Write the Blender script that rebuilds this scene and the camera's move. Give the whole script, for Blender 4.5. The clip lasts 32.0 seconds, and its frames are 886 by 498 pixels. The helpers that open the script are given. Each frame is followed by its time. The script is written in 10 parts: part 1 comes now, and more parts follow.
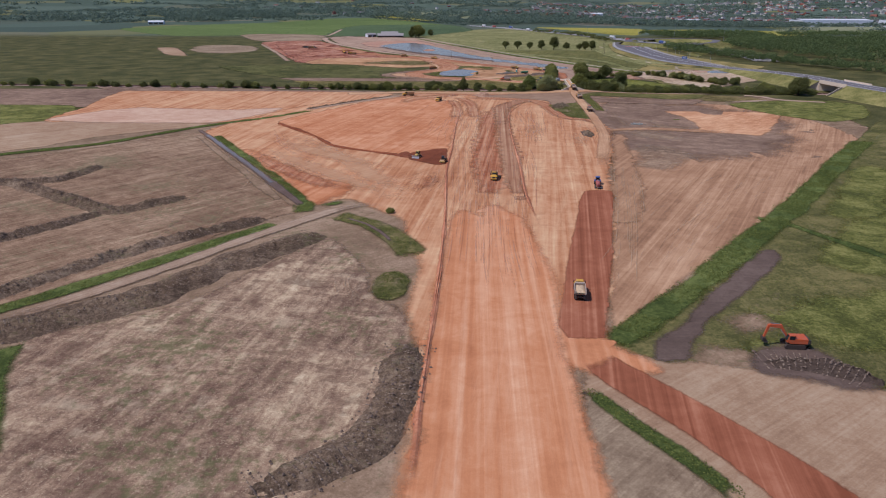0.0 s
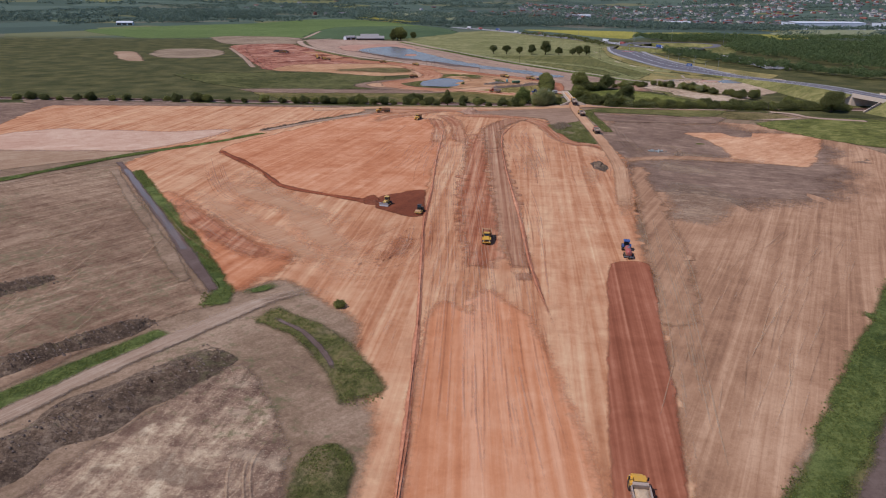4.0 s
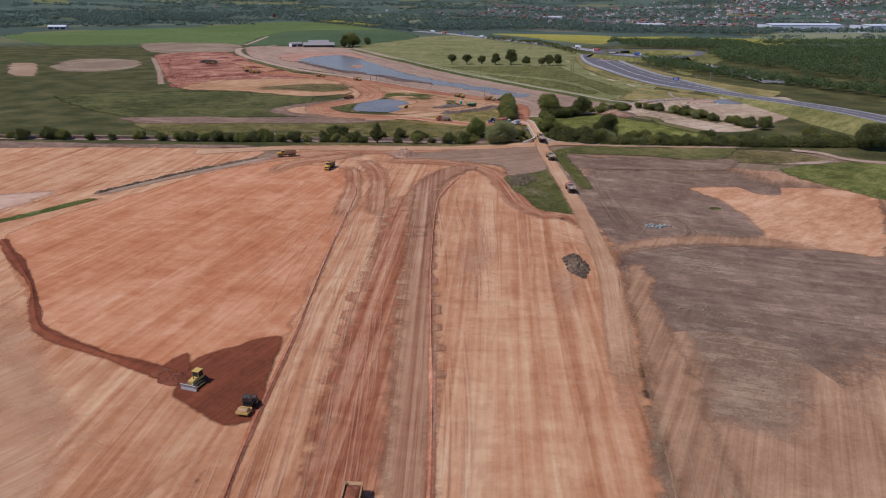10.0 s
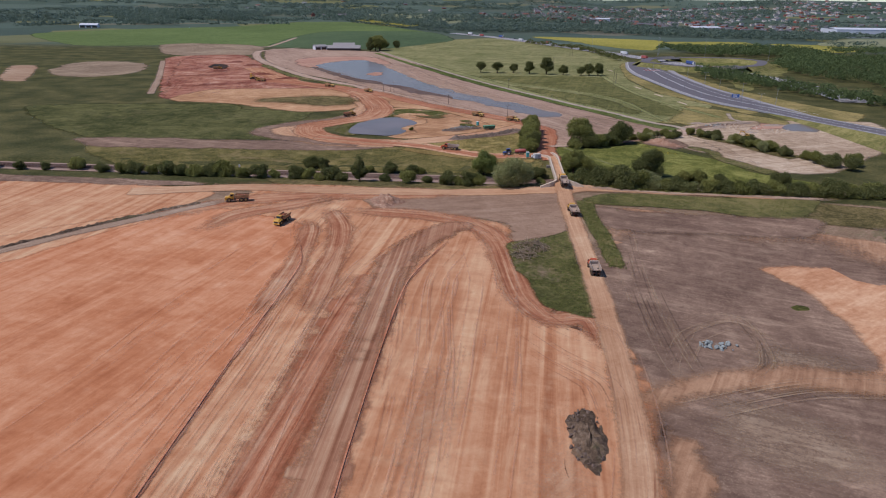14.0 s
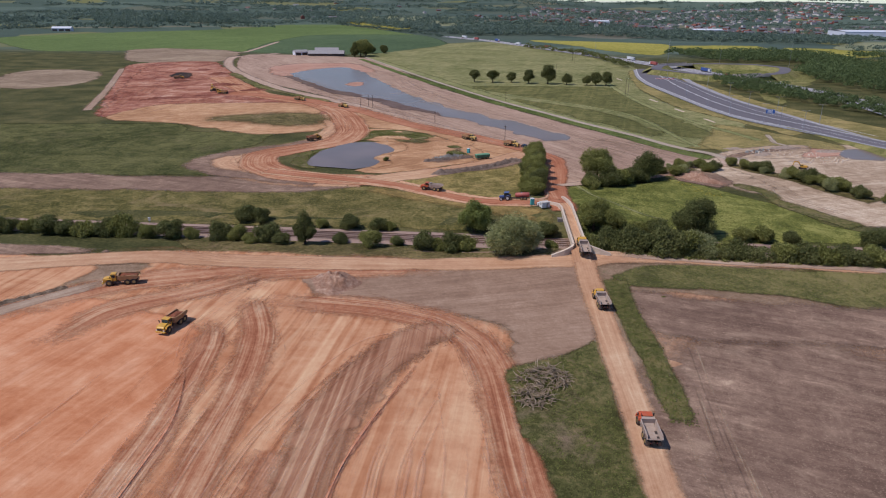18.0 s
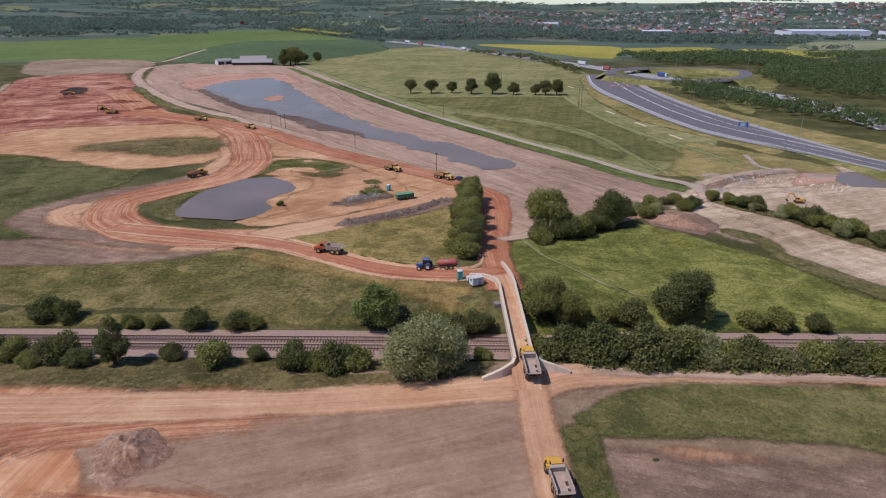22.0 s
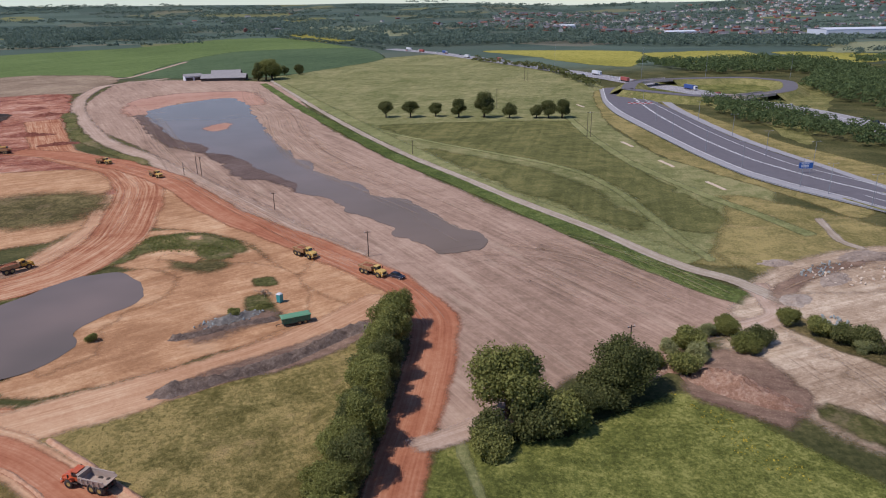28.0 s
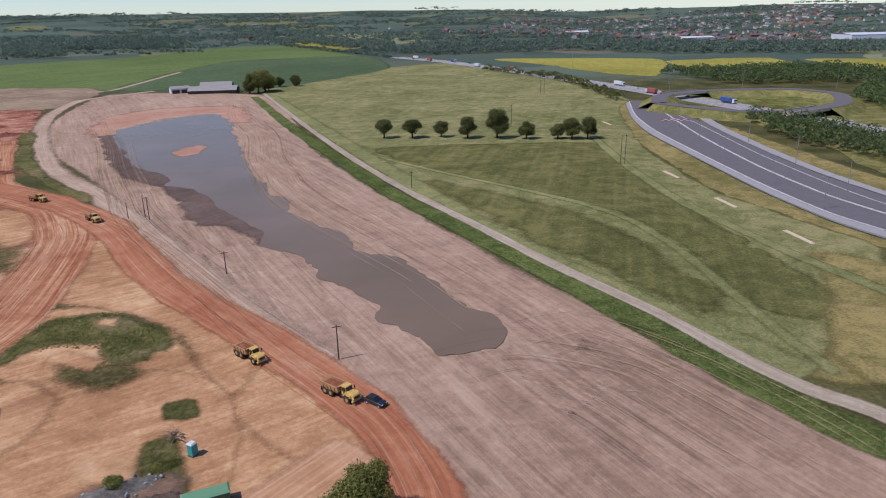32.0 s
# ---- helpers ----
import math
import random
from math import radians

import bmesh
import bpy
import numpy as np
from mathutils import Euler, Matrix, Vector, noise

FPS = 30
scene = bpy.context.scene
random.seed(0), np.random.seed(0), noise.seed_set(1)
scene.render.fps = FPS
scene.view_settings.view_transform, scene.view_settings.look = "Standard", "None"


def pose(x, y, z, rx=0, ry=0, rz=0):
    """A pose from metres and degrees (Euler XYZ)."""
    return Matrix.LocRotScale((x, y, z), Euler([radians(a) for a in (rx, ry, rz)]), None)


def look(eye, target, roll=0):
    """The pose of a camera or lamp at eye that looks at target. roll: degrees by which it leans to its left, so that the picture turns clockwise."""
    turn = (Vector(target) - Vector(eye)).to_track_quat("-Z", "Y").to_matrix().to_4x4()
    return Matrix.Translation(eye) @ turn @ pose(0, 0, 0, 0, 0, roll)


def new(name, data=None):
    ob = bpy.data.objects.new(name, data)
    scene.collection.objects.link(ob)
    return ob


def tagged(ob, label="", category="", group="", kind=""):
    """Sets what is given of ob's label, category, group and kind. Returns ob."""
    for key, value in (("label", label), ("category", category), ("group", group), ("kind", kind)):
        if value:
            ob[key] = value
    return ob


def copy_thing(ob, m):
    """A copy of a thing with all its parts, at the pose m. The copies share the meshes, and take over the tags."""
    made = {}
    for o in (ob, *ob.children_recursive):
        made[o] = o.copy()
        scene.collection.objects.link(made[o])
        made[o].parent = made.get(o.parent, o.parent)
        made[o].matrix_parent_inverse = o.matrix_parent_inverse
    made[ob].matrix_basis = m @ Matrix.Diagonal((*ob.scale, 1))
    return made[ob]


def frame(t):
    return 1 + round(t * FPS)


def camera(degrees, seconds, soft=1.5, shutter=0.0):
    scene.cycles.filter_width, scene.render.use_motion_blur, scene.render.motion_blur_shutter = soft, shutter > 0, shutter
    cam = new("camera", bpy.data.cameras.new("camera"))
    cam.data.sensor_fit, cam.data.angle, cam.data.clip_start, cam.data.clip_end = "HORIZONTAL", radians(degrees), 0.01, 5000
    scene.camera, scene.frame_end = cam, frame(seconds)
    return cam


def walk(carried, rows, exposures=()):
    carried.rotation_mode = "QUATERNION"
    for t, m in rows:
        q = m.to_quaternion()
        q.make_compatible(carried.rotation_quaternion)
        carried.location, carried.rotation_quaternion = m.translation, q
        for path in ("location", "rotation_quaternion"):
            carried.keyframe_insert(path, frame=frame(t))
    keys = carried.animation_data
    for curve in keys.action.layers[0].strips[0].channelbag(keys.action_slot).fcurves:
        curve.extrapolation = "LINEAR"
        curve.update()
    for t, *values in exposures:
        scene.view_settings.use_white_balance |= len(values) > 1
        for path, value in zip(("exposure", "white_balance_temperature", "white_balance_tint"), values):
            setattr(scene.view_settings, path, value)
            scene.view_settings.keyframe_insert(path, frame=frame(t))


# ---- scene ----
cam = camera(66.1, 32.0, 1.1)
PATH = [
    (0, (0.00, 0.00, 66.38), (0.00, 93.67, 31.35), 0.07),
    (0.5, (0.35, 8.86, 66.47), (0.50, 102.52, 31.43), 0.03),
    (1, (0.51, 17.87, 66.43), (0.84, 111.53, 31.40), 0.08),
    (1.5, (0.49, 26.77, 66.22), (1.06, 120.44, 31.22), 0.09),
    (2, (0.63, 35.61, 66.04), (1.44, 129.28, 31.06), 0.06),
    (2.5, (1.01, 44.27, 65.91), (2.06, 137.98, 31.01), 0.12),
    (3, (1.28, 52.77, 65.70), (2.83, 146.52, 30.93), 0.18),
    (3.5, (2.06, 61.78, 66.01), (3.94, 155.46, 31.06), 0.25),
    (5.5, (6.65, 97.37, 66.05), (9.53, 191.03, 31.12), 0.51),
    (6, (8.16, 106.07, 66.00), (11.71, 199.76, 31.21), 0.64),
    (6.5, (9.89, 115.28, 66.58), (13.78, 208.83, 31.47), 0.69),
    (7, (11.80, 124.30, 66.71), (15.78, 217.85, 31.60), 0.70),
    (7.5, (13.90, 133.18, 66.62), (17.90, 226.77, 31.62), 0.62),
    (8, (16.42, 141.70, 66.70), (20.35, 235.34, 31.84), 0.54),
    (8.5, (19.00, 150.20, 66.80), (22.85, 243.90, 32.08), 0.45),
    (9, (21.68, 159.09, 67.01), (25.75, 252.75, 32.20), 0.52),
    (9.5, (24.51, 168.45, 67.40), (30.01, 262.03, 32.58), 0.38),
    (10, (27.55, 177.83, 67.78), (33.18, 271.39, 32.92), 0.28),
    (10.5, (30.53, 186.93, 68.11), (36.31, 280.47, 33.23), 0.13),
    (11, (33.44, 195.53, 68.50), (39.46, 289.02, 33.50), 0.10),
    (11.5, (36.30, 204.17, 68.70), (42.45, 297.63, 33.66), 0.16),
    (12, (39.37, 212.94, 68.80), (45.72, 306.40, 33.81), 0.18),
    (12.5, (42.35, 222.00, 68.84), (48.93, 315.46, 33.89), 0.27),
    (13, (45.06, 231.08, 69.09), (51.81, 324.51, 34.09), 0.37),
    (13.5, (47.48, 240.36, 69.20), (51.17, 333.97, 34.22), 0.45),
    (14, (49.63, 249.67, 69.37), (49.20, 343.36, 34.39), 0.65),
    (14.5, (51.14, 258.98, 69.51), (50.70, 352.66, 34.53), 0.71),
    (16.5, (53.80, 296.96, 68.59), (53.57, 390.70, 33.77), 0.60),
    (17, (54.69, 306.35, 68.15), (54.39, 400.14, 33.47), 0.53),
    (17.5, (55.02, 315.63, 68.00), (54.91, 409.42, 33.31), 0.57),
    (18, (55.20, 324.88, 67.79), (55.25, 418.66, 33.09), 0.59),
    (18.5, (55.61, 334.21, 67.54), (55.73, 427.99, 32.80), 0.64),
    (19, (56.46, 343.13, 67.24), (56.49, 436.92, 32.56), 0.63),
    (19.5, (57.79, 351.71, 66.87), (57.59, 445.55, 32.31), 0.54),
    (20, (59.83, 360.10, 66.45), (59.36, 453.99, 32.02), 0.53),
    (20.5, (61.56, 368.40, 66.50), (61.26, 462.24, 31.96), 0.58),
    (21, (64.14, 376.45, 66.24), (64.43, 470.34, 31.82), 0.52),
    (21.5, (67.21, 384.13, 65.96), (73.30, 477.87, 31.67), 0.16),
    (22, (70.74, 391.58, 65.92), (76.91, 485.34, 31.71), 0.07),
    (22.5, (74.34, 398.86, 65.85), (80.14, 492.68, 31.72), -0.15),
    (23, (77.84, 406.40, 65.74), (83.46, 500.26, 31.70), -0.26),
    (23.5, (81.14, 413.84, 65.88), (86.46, 507.71, 31.84), -0.35),
    (24, (84.24, 421.43, 66.12), (89.16, 515.32, 32.05), -0.45),
    (24.5, (87.14, 429.07, 66.58), (91.80, 522.94, 32.43), -0.63),
    (25, (89.72, 436.73, 67.26), (94.19, 530.54, 32.92), -0.74),
    (25.5, (92.12, 444.45, 67.39), (97.00, 538.29, 33.19), -0.81),
    (27.5, (99.54, 476.97, 67.03), (103.29, 570.95, 33.07), -0.87),
    (28, (101.13, 484.85, 67.05), (104.21, 578.88, 33.17), -0.97),
    (28.5, (102.29, 492.89, 66.88), (104.92, 587.01, 33.19), -0.87),
    (29, (103.07, 500.70, 66.68), (105.34, 594.89, 33.16), -0.89),
    (29.5, (103.51, 508.36, 66.51), (105.37, 602.60, 33.10), -0.94),
    (30, (103.98, 515.62, 66.34), (105.48, 609.89, 33.03), -0.92),
    (30.5, (104.15, 522.98, 65.99), (105.54, 617.30, 32.79), -0.98),
    (31, (104.59, 530.29, 65.55), (105.57, 624.69, 32.57), -0.99),
    (31.5, (104.99, 537.24, 65.33), (105.78, 631.66, 32.38), -1.13),
    (32, (105.16, 544.42, 65.38), (106.81, 638.81, 32.40), -1.28),
]
walk(cam, [(t, look(eye, target, roll)) for t, eye, target, roll in PATH], exposures=((0.0, 0.14), (4.0, 0.1), (7.0, 0.0), (13.0, 0.04), (18.0, 0.16), (21.0, 0.24), (32.0, 0.24)))

# ---- light ----
SUN_AZ, SUN_EL = radians(-112), radians(56)   # the sun's bearing from +y towards +x, and its height
world = bpy.data.worlds.new("sky")
scene.world = world
world.use_nodes = True
wn = world.node_tree
sky = wn.nodes.new("ShaderNodeTexSky")
sky.sky_type = "NISHITA"
sky.sun_disc = False
sky.sun_elevation, sky.sun_rotation = SUN_EL, SUN_AZ
sky.air_density, sky.dust_density, sky.ozone_density = 0.8, 0.1, 4.0
haze = wn.nodes.new("ShaderNodeMix")
haze.data_type, haze.blend_type = "RGBA", "MULTIPLY"
haze.inputs[0].default_value, haze.inputs[7].default_value = 1.0, (0.91, 0.95, 1.04, 1)
wn.links.new(sky.outputs[0], haze.inputs[6])
wn.links.new(haze.outputs[2], wn.nodes["Background"].inputs[0])
wn.nodes["Background"].inputs[1].default_value = 0.1
sun = new("sun", bpy.data.lights.new("sun", "SUN"))
sun.data.energy, sun.data.angle, sun.data.color = 3.15, radians(0.6), (1.0, 0.95, 0.88)
aim = Vector((math.sin(SUN_AZ) * math.cos(SUN_EL), math.cos(SUN_AZ) * math.cos(SUN_EL), math.sin(SUN_EL)))
sun.matrix_world = look(tuple(aim * 400), (0, 0, 0))

# ---- materials ----
def lin(h):
    """A linear colour from an sRGB hex string."""
    v = [int(h[i:i + 2], 16) / 255 for i in (0, 2, 4)]
    r, g, b = (((c + 0.055) / 1.055) ** 2.4 if c > 0.04 else c / 12.92 for c in v)
    mean = 0.3 * r + 0.6 * g + 0.1 * b
    return tuple(0.86 * (mean + (c - mean) * 0.92) * k for c, k in ((r, 1.0), (g, 0.985), (b, 1.1))) + (1,)


def tone(c, gain):
    """A colour from hex, weighed channel by channel."""
    c = lin(c)
    return tuple(min(0.9, v * g) for v, g in zip(c, gain)) + (1,)


class Nodes:
    """A small builder for node materials."""
    def __init__(self, name):
        self.mat = bpy.data.materials.new(name)
        self.mat.use_nodes = True
        self.tree = self.mat.node_tree
        self.bsdf = self.tree.nodes["Principled BSDF"]
        self.out = self.tree.nodes["Material Output"]

    def add(self, kind, **sets):
        n = self.tree.nodes.new(kind)
        for k, v in sets.items():
            setattr(n, k, v)
        return n

    def put(self, a, b):
        self.tree.links.new(a, b)

    def vec(self, uv=False, turn=0.0, scale=(1, 1, 1)):
        r = self.add("ShaderNodeMapping")
        r.inputs["Rotation"].default_value = (0, 0, radians(turn))
        m = self.add("ShaderNodeMapping")
        m.inputs["Scale"].default_value = scale
        if uv:
            self.put(self.add("ShaderNodeUVMap").outputs[0], r.inputs[0])
        else:
            self.put(self.add("ShaderNodeNewGeometry").outputs["Position"], r.inputs[0])
        self.put(r.outputs[0], m.inputs[0])
        return m.outputs[0]

    def noise(self, vec, scale, detail=4.0, rough=0.55, warp=0.0):
        n = self.add("ShaderNodeTexNoise")
        n.inputs["Scale"].default_value = scale
        n.inputs["Detail"].default_value = detail
        n.inputs["Roughness"].default_value = rough
        n.inputs["Distortion"].default_value = warp
        if vec is not None:
            self.put(vec, n.inputs["Vector"])
        return n.outputs["Fac"]

    def math(self, op, a, b=0.0, c=0.0):
        n = self.add("ShaderNodeMath", operation=op)
        for i, v in enumerate((a, b, c)):
            if isinstance(v, (int, float)):
                n.inputs[i].default_value = v
            else:
                self.put(v, n.inputs[i])
        return n.outputs[0]

    def ramp(self, fac, stops):
        n = self.add("ShaderNodeValToRGB")
        el = n.color_ramp.elements
        while len(el) < len(stops):
            el.new(0.5)
        for e, (p, c) in zip(el, stops):
            e.position, e.color = p, (lin(c) if isinstance(c, str) else c)
        self.put(fac, n.inputs[0])
        return n.outputs[0]

    def step(self, fac, lo, hi):
        n = self.add("ShaderNodeMapRange", interpolation_type="SMOOTHSTEP")
        n.inputs[1].default_value, n.inputs[2].default_value = lo, hi
        self.put(fac, n.inputs[0])
        return n.outputs[0]

    def mix(self, fac, a, b):
        n = self.add("ShaderNodeMix", data_type="RGBA")
        for i, v in ((0, fac), (6, a), (7, b)):
            if isinstance(v, str):
                n.inputs[i].default_value = lin(v)
            elif isinstance(v, (int, float, tuple)):
                n.inputs[i].default_value = v
            else:
                self.put(v, n.inputs[i])
        return n.outputs[2]

    def bump(self, height, strength, dist):
        n = self.add("ShaderNodeBump")
        n.inputs["Strength"].default_value, n.inputs["Distance"].default_value = strength, dist
        self.put(height, n.inputs["Height"])
        self.put(n.outputs[0], self.bsdf.inputs["Normal"])

    def finish(self, colour, rough=0.9, spec=0.2, metal=0.0):
        if isinstance(colour, (str, tuple)):
            self.bsdf.inputs["Base Color"].default_value = lin(colour) if isinstance(colour, str) else colour
        else:
            self.put(colour, self.bsdf.inputs["Base Color"])
        self.bsdf.inputs["Roughness"].default_value = rough
        self.bsdf.inputs["Specular IOR Level"].default_value = spec
        self.bsdf.inputs["Metallic"].default_value = metal
        return self.mat

    def ragged(self, grain=0.9, most=1.0, noisy=1.5):
        """Frays the rim of a sheet: it thins out in clods and tufts where its 'rim' value falls to nought."""
        rim = self.add("ShaderNodeAttribute", attribute_name="rim").outputs["Fac"]
        n = self.math("ADD", self.math("MULTIPLY", self.noise(self.vec(), grain, 6.0, 0.7), 0.55), self.math("MULTIPLY", self.noise(self.vec(), grain * 0.12, 4.0, 0.6), 0.45))
        keep = self.step(self.math("ADD", rim, self.math("MULTIPLY", self.math("SUBTRACT", n, 0.5), noisy)), 0.12, 0.88)
        clear = self.add("ShaderNodeBsdfTransparent")
        m = self.add("ShaderNodeMixShader")
        self.put(self.math("MULTIPLY", keep, most), m.inputs[0])
        self.put(clear.outputs[0], m.inputs[1])
        self.put(self.bsdf.outputs[0], m.inputs[2])
        self.put(m.outputs[0], self.out.inputs["Surface"])


def soil(name, stops, turn=0.0, uv=False, across=0.5, along=0.012, weight=0.45, patch=0.02, mid=0.16, grain=1.6, bump=0.25, warp=0.6, rim=True, tuft=None, gain=(1, 1, 1), cross=0.0, sharp=1.0, most=1.0, noisy=1.5, speck=0.3, swath=0.0, blotch=0.0, soft=0.0):
    """Bare earth: broad patches, wheel streaks along one way, mottling, grain and scattered pale clods."""
    gain = (gain[0] * 1.01, gain[1], gain[2] * 0.94)
    n = Nodes(name)
    flat = n.vec()
    streak = n.noise(n.vec(uv, turn, (along, across, 1)), 1.0, 6.0 - 3.0 * soft, 0.66 - 0.14 * soft, warp)
    fine = n.noise(n.vec(uv, turn, (along * 2.5, across * 3.2, 1)), 1.0, 5.0 - 2.0 * soft, 0.66 - 0.1 * soft, warp * 0.6)
    if cross:
        other = n.noise(n.vec(uv, turn + 88, (along * 1.3, across * 1.2, 1)), 1.0, 5.0, 0.66, warp)
        streak = n.math("ADD", n.math("MULTIPLY", streak, 1 - cross), n.math("MULTIPLY", other, cross))
    big = n.noise(flat, patch, 4.0, 0.6, 0.8)
    mott = n.noise(flat, mid, 6.0, 0.68, 0.6)
    gr = n.noise(flat, grain * 0.7, 6.0, 0.85)
    s = n.math("ADD", n.math("MULTIPLY", streak, weight * (0.55 + 0.27 * soft)), n.math("MULTIPLY", fine, weight * (0.45 - 0.27 * soft)))
    rest = 1.0 - weight
    s = n.math("ADD", s, n.math("MULTIPLY", big, rest * (0.33 + 0.08 * soft)))
    s = n.math("ADD", s, n.math("MULTIPLY", mott, rest * (0.31 + 0.07 * soft)))
    s = n.math("ADD", s, n.math("MULTIPLY", gr, rest * (0.36 - 0.15 * soft)))
    wide = n.math("MULTIPLY_ADD", s, 5.4 * sharp, 0.47 - 2.7 * sharp)
    col = n.ramp(wide, [(q, tone(c, gain)) for q, c in stops])
    pale = n.step(n.noise(flat, 2.6, 4.0, 0.75), 0.53, 0.68)
    deep = n.step(n.noise(n.vec(False, 37.0), 2.1, 4.0, 0.75), 0.53, 0.68)
    col = n.mix(n.math("MULTIPLY", pale, speck), col, tone(stops[-1][1], gain))
    col = n.mix(n.math("MULTIPLY", deep, speck), col, tone(stops[0][1], gain))
    if swath:
        lane = n.noise(n.vec(uv, turn, (along * 1.6, across * 0.42, 1)), 1.0, 4.0, 0.6, 0.5)
        worn = n.noise(n.vec(uv, turn + 7, (along * 2.6, across * 0.8, 1)), 1.0, 5.0, 0.68, 0.7)
        both = n.math("ADD", n.math("MULTIPLY", lane, 0.6), n.math("MULTIPLY", worn, 0.4))
        col = n.mix(n.math("MULTIPLY", n.step(both, 0.52, 0.66), swath), col, tone(stops[-1][1], gain))
        col = n.mix(n.math("MULTIPLY", n.step(n.math("SUBTRACT", 1.0, both), 0.52, 0.66), swath), col, tone(stops[0][1], gain))
    if blotch:
        spot = n.math("ADD", n.math("MULTIPLY", n.noise(n.vec(uv, turn, (0.10 - 0.06 * soft, 0.2 - 0.06 * soft, 1)), 1.0, 5.0, 0.62, 0.4 + 0.8 * soft), 0.6), n.math("MULTIPLY", n.noise(n.vec(uv, turn + 90, (0.06, 0.3, 1)), 1.0, 4.0, 0.6, 0.3), 0.4))
        col = n.mix(n.math("MULTIPLY", n.step(spot, 0.5, 0.62), blotch), col, tone(stops[0][1], gain))
        col = n.mix(n.math("MULTIPLY", n.step(n.math("SUBTRACT", 1.0, spot), 0.52, 0.66), blotch * 0.7), col, tone(stops[-1][1], gain))
    if tuft:
        t = n.step(n.math("ADD", n.math("MULTIPLY", n.noise(flat, 0.5, 6.0, 0.75), 0.7), n.math("MULTIPLY", n.noise(flat, 0.03, 2.0), 0.5)), 0.62, 0.74)
        col = n.mix(n.math("MULTIPLY", t, 0.7), col, tuft)
    n.bump(n.math("ADD", n.math("MULTIPLY", fine, 0.6), n.math("MULTIPLY", gr, 0.6)), bump, 0.5)
    if rim:
        n.ragged(most=most, noisy=noisy)
    return n.finish(col, 0.95, 0.1)


def turf(name, dark, mid, light, dry, patch=0.02, dryness=0.5, turn=0.0, lines=0.0, rim=True, fine=1.3, bump=0.6, gain=(1.5, 1.24, 1.22)):
    """Grassland: tufts, broad growth patches and dry spots."""
    n = Nodes(name)
    dark, mid, light, dry = (tone(c, gain) for c in (dark, mid, light, dry))
    flat = n.vec()
    tuf = n.noise(flat, fine, 8.0, 0.8)
    med = n.noise(flat, 0.14, 6.0, 0.66, 0.8)
    big = n.noise(flat, patch, 4.0, 0.6, 0.6)
    s = n.math("ADD", n.math("MULTIPLY", tuf, 0.46), n.math("ADD", n.math("MULTIPLY", med, 0.32), n.math("MULTIPLY", big, 0.22)))
    if lines:
        row = n.noise(n.vec(False, turn, (0.01, 0.35, 1)), 1.0, 3.0)
        s = n.math("ADD", n.math("MULTIPLY", s, 1 - lines), n.math("MULTIPLY", row, lines))
    col = n.ramp(n.math("MULTIPLY_ADD", s, 7.4, -3.2), [(0.05, dark), (0.5, mid), (0.95, light)])
    d = n.math("ADD", n.math("MULTIPLY", n.noise(flat, patch * 1.7, 5.0, 0.65, 1.0), 0.75), n.math("MULTIPLY", n.noise(flat, 0.4, 5.0, 0.7), 0.3))
    col = n.mix(n.math("MULTIPLY", n.step(d, 0.78 - dryness * 0.4, 0.95 - dryness * 0.35), 0.75), col, dry)
    col = n.mix(n.math("MULTIPLY", n.step(n.noise(flat, 2.4, 4.0, 0.75), 0.52, 0.68), 0.45), col, dark)
    col = n.mix(n.math("MULTIPLY", n.step(n.noise(n.vec(False, 41.0), 2.0, 4.0, 0.75), 0.54, 0.70), 0.45), col, light)
    n.bump(n.math("ADD", n.math("MULTIPLY", tuf, 1.0), n.math("MULTIPLY", med, 0.8)), bump, 0.8)
    if rim:
        n.ragged(1.4)
    return n.finish(col, 0.95, 0.05)


def paint(name, colour, rough=0.4, metal=0.0, dirt=0.3, dust="a5836b"):
    n = Nodes(name)
    ob = n.add("ShaderNodeTexCoord").outputs["Object"]
    a = n.step(n.noise(ob, 1.6, 6.0, 0.7), 0.42, 0.72)
    col = n.mix(n.math("MULTIPLY", a, dirt), colour, dust)
    return n.finish(col, rough, 0.4, metal)


def plain(name, colour, rough=0.8, spec=0.3, metal=0.0, vary=0.25, scale=2.0, bump=0.0):
    n = Nodes(name)
    v = n.noise(n.vec(), scale, 5.0, 0.65)
    c = lin(colour)
    lo, hi = tuple(x * (1 - vary) for x in c[:3]) + (1,), tuple(min(1, x * (1 + vary)) for x in c[:3]) + (1,)
    col = n.ramp(v, [(0.25, lo), (0.75, hi)])
    if bump:
        n.bump(v, bump, 0.3)
    return n.finish(col, rough, spec, metal)


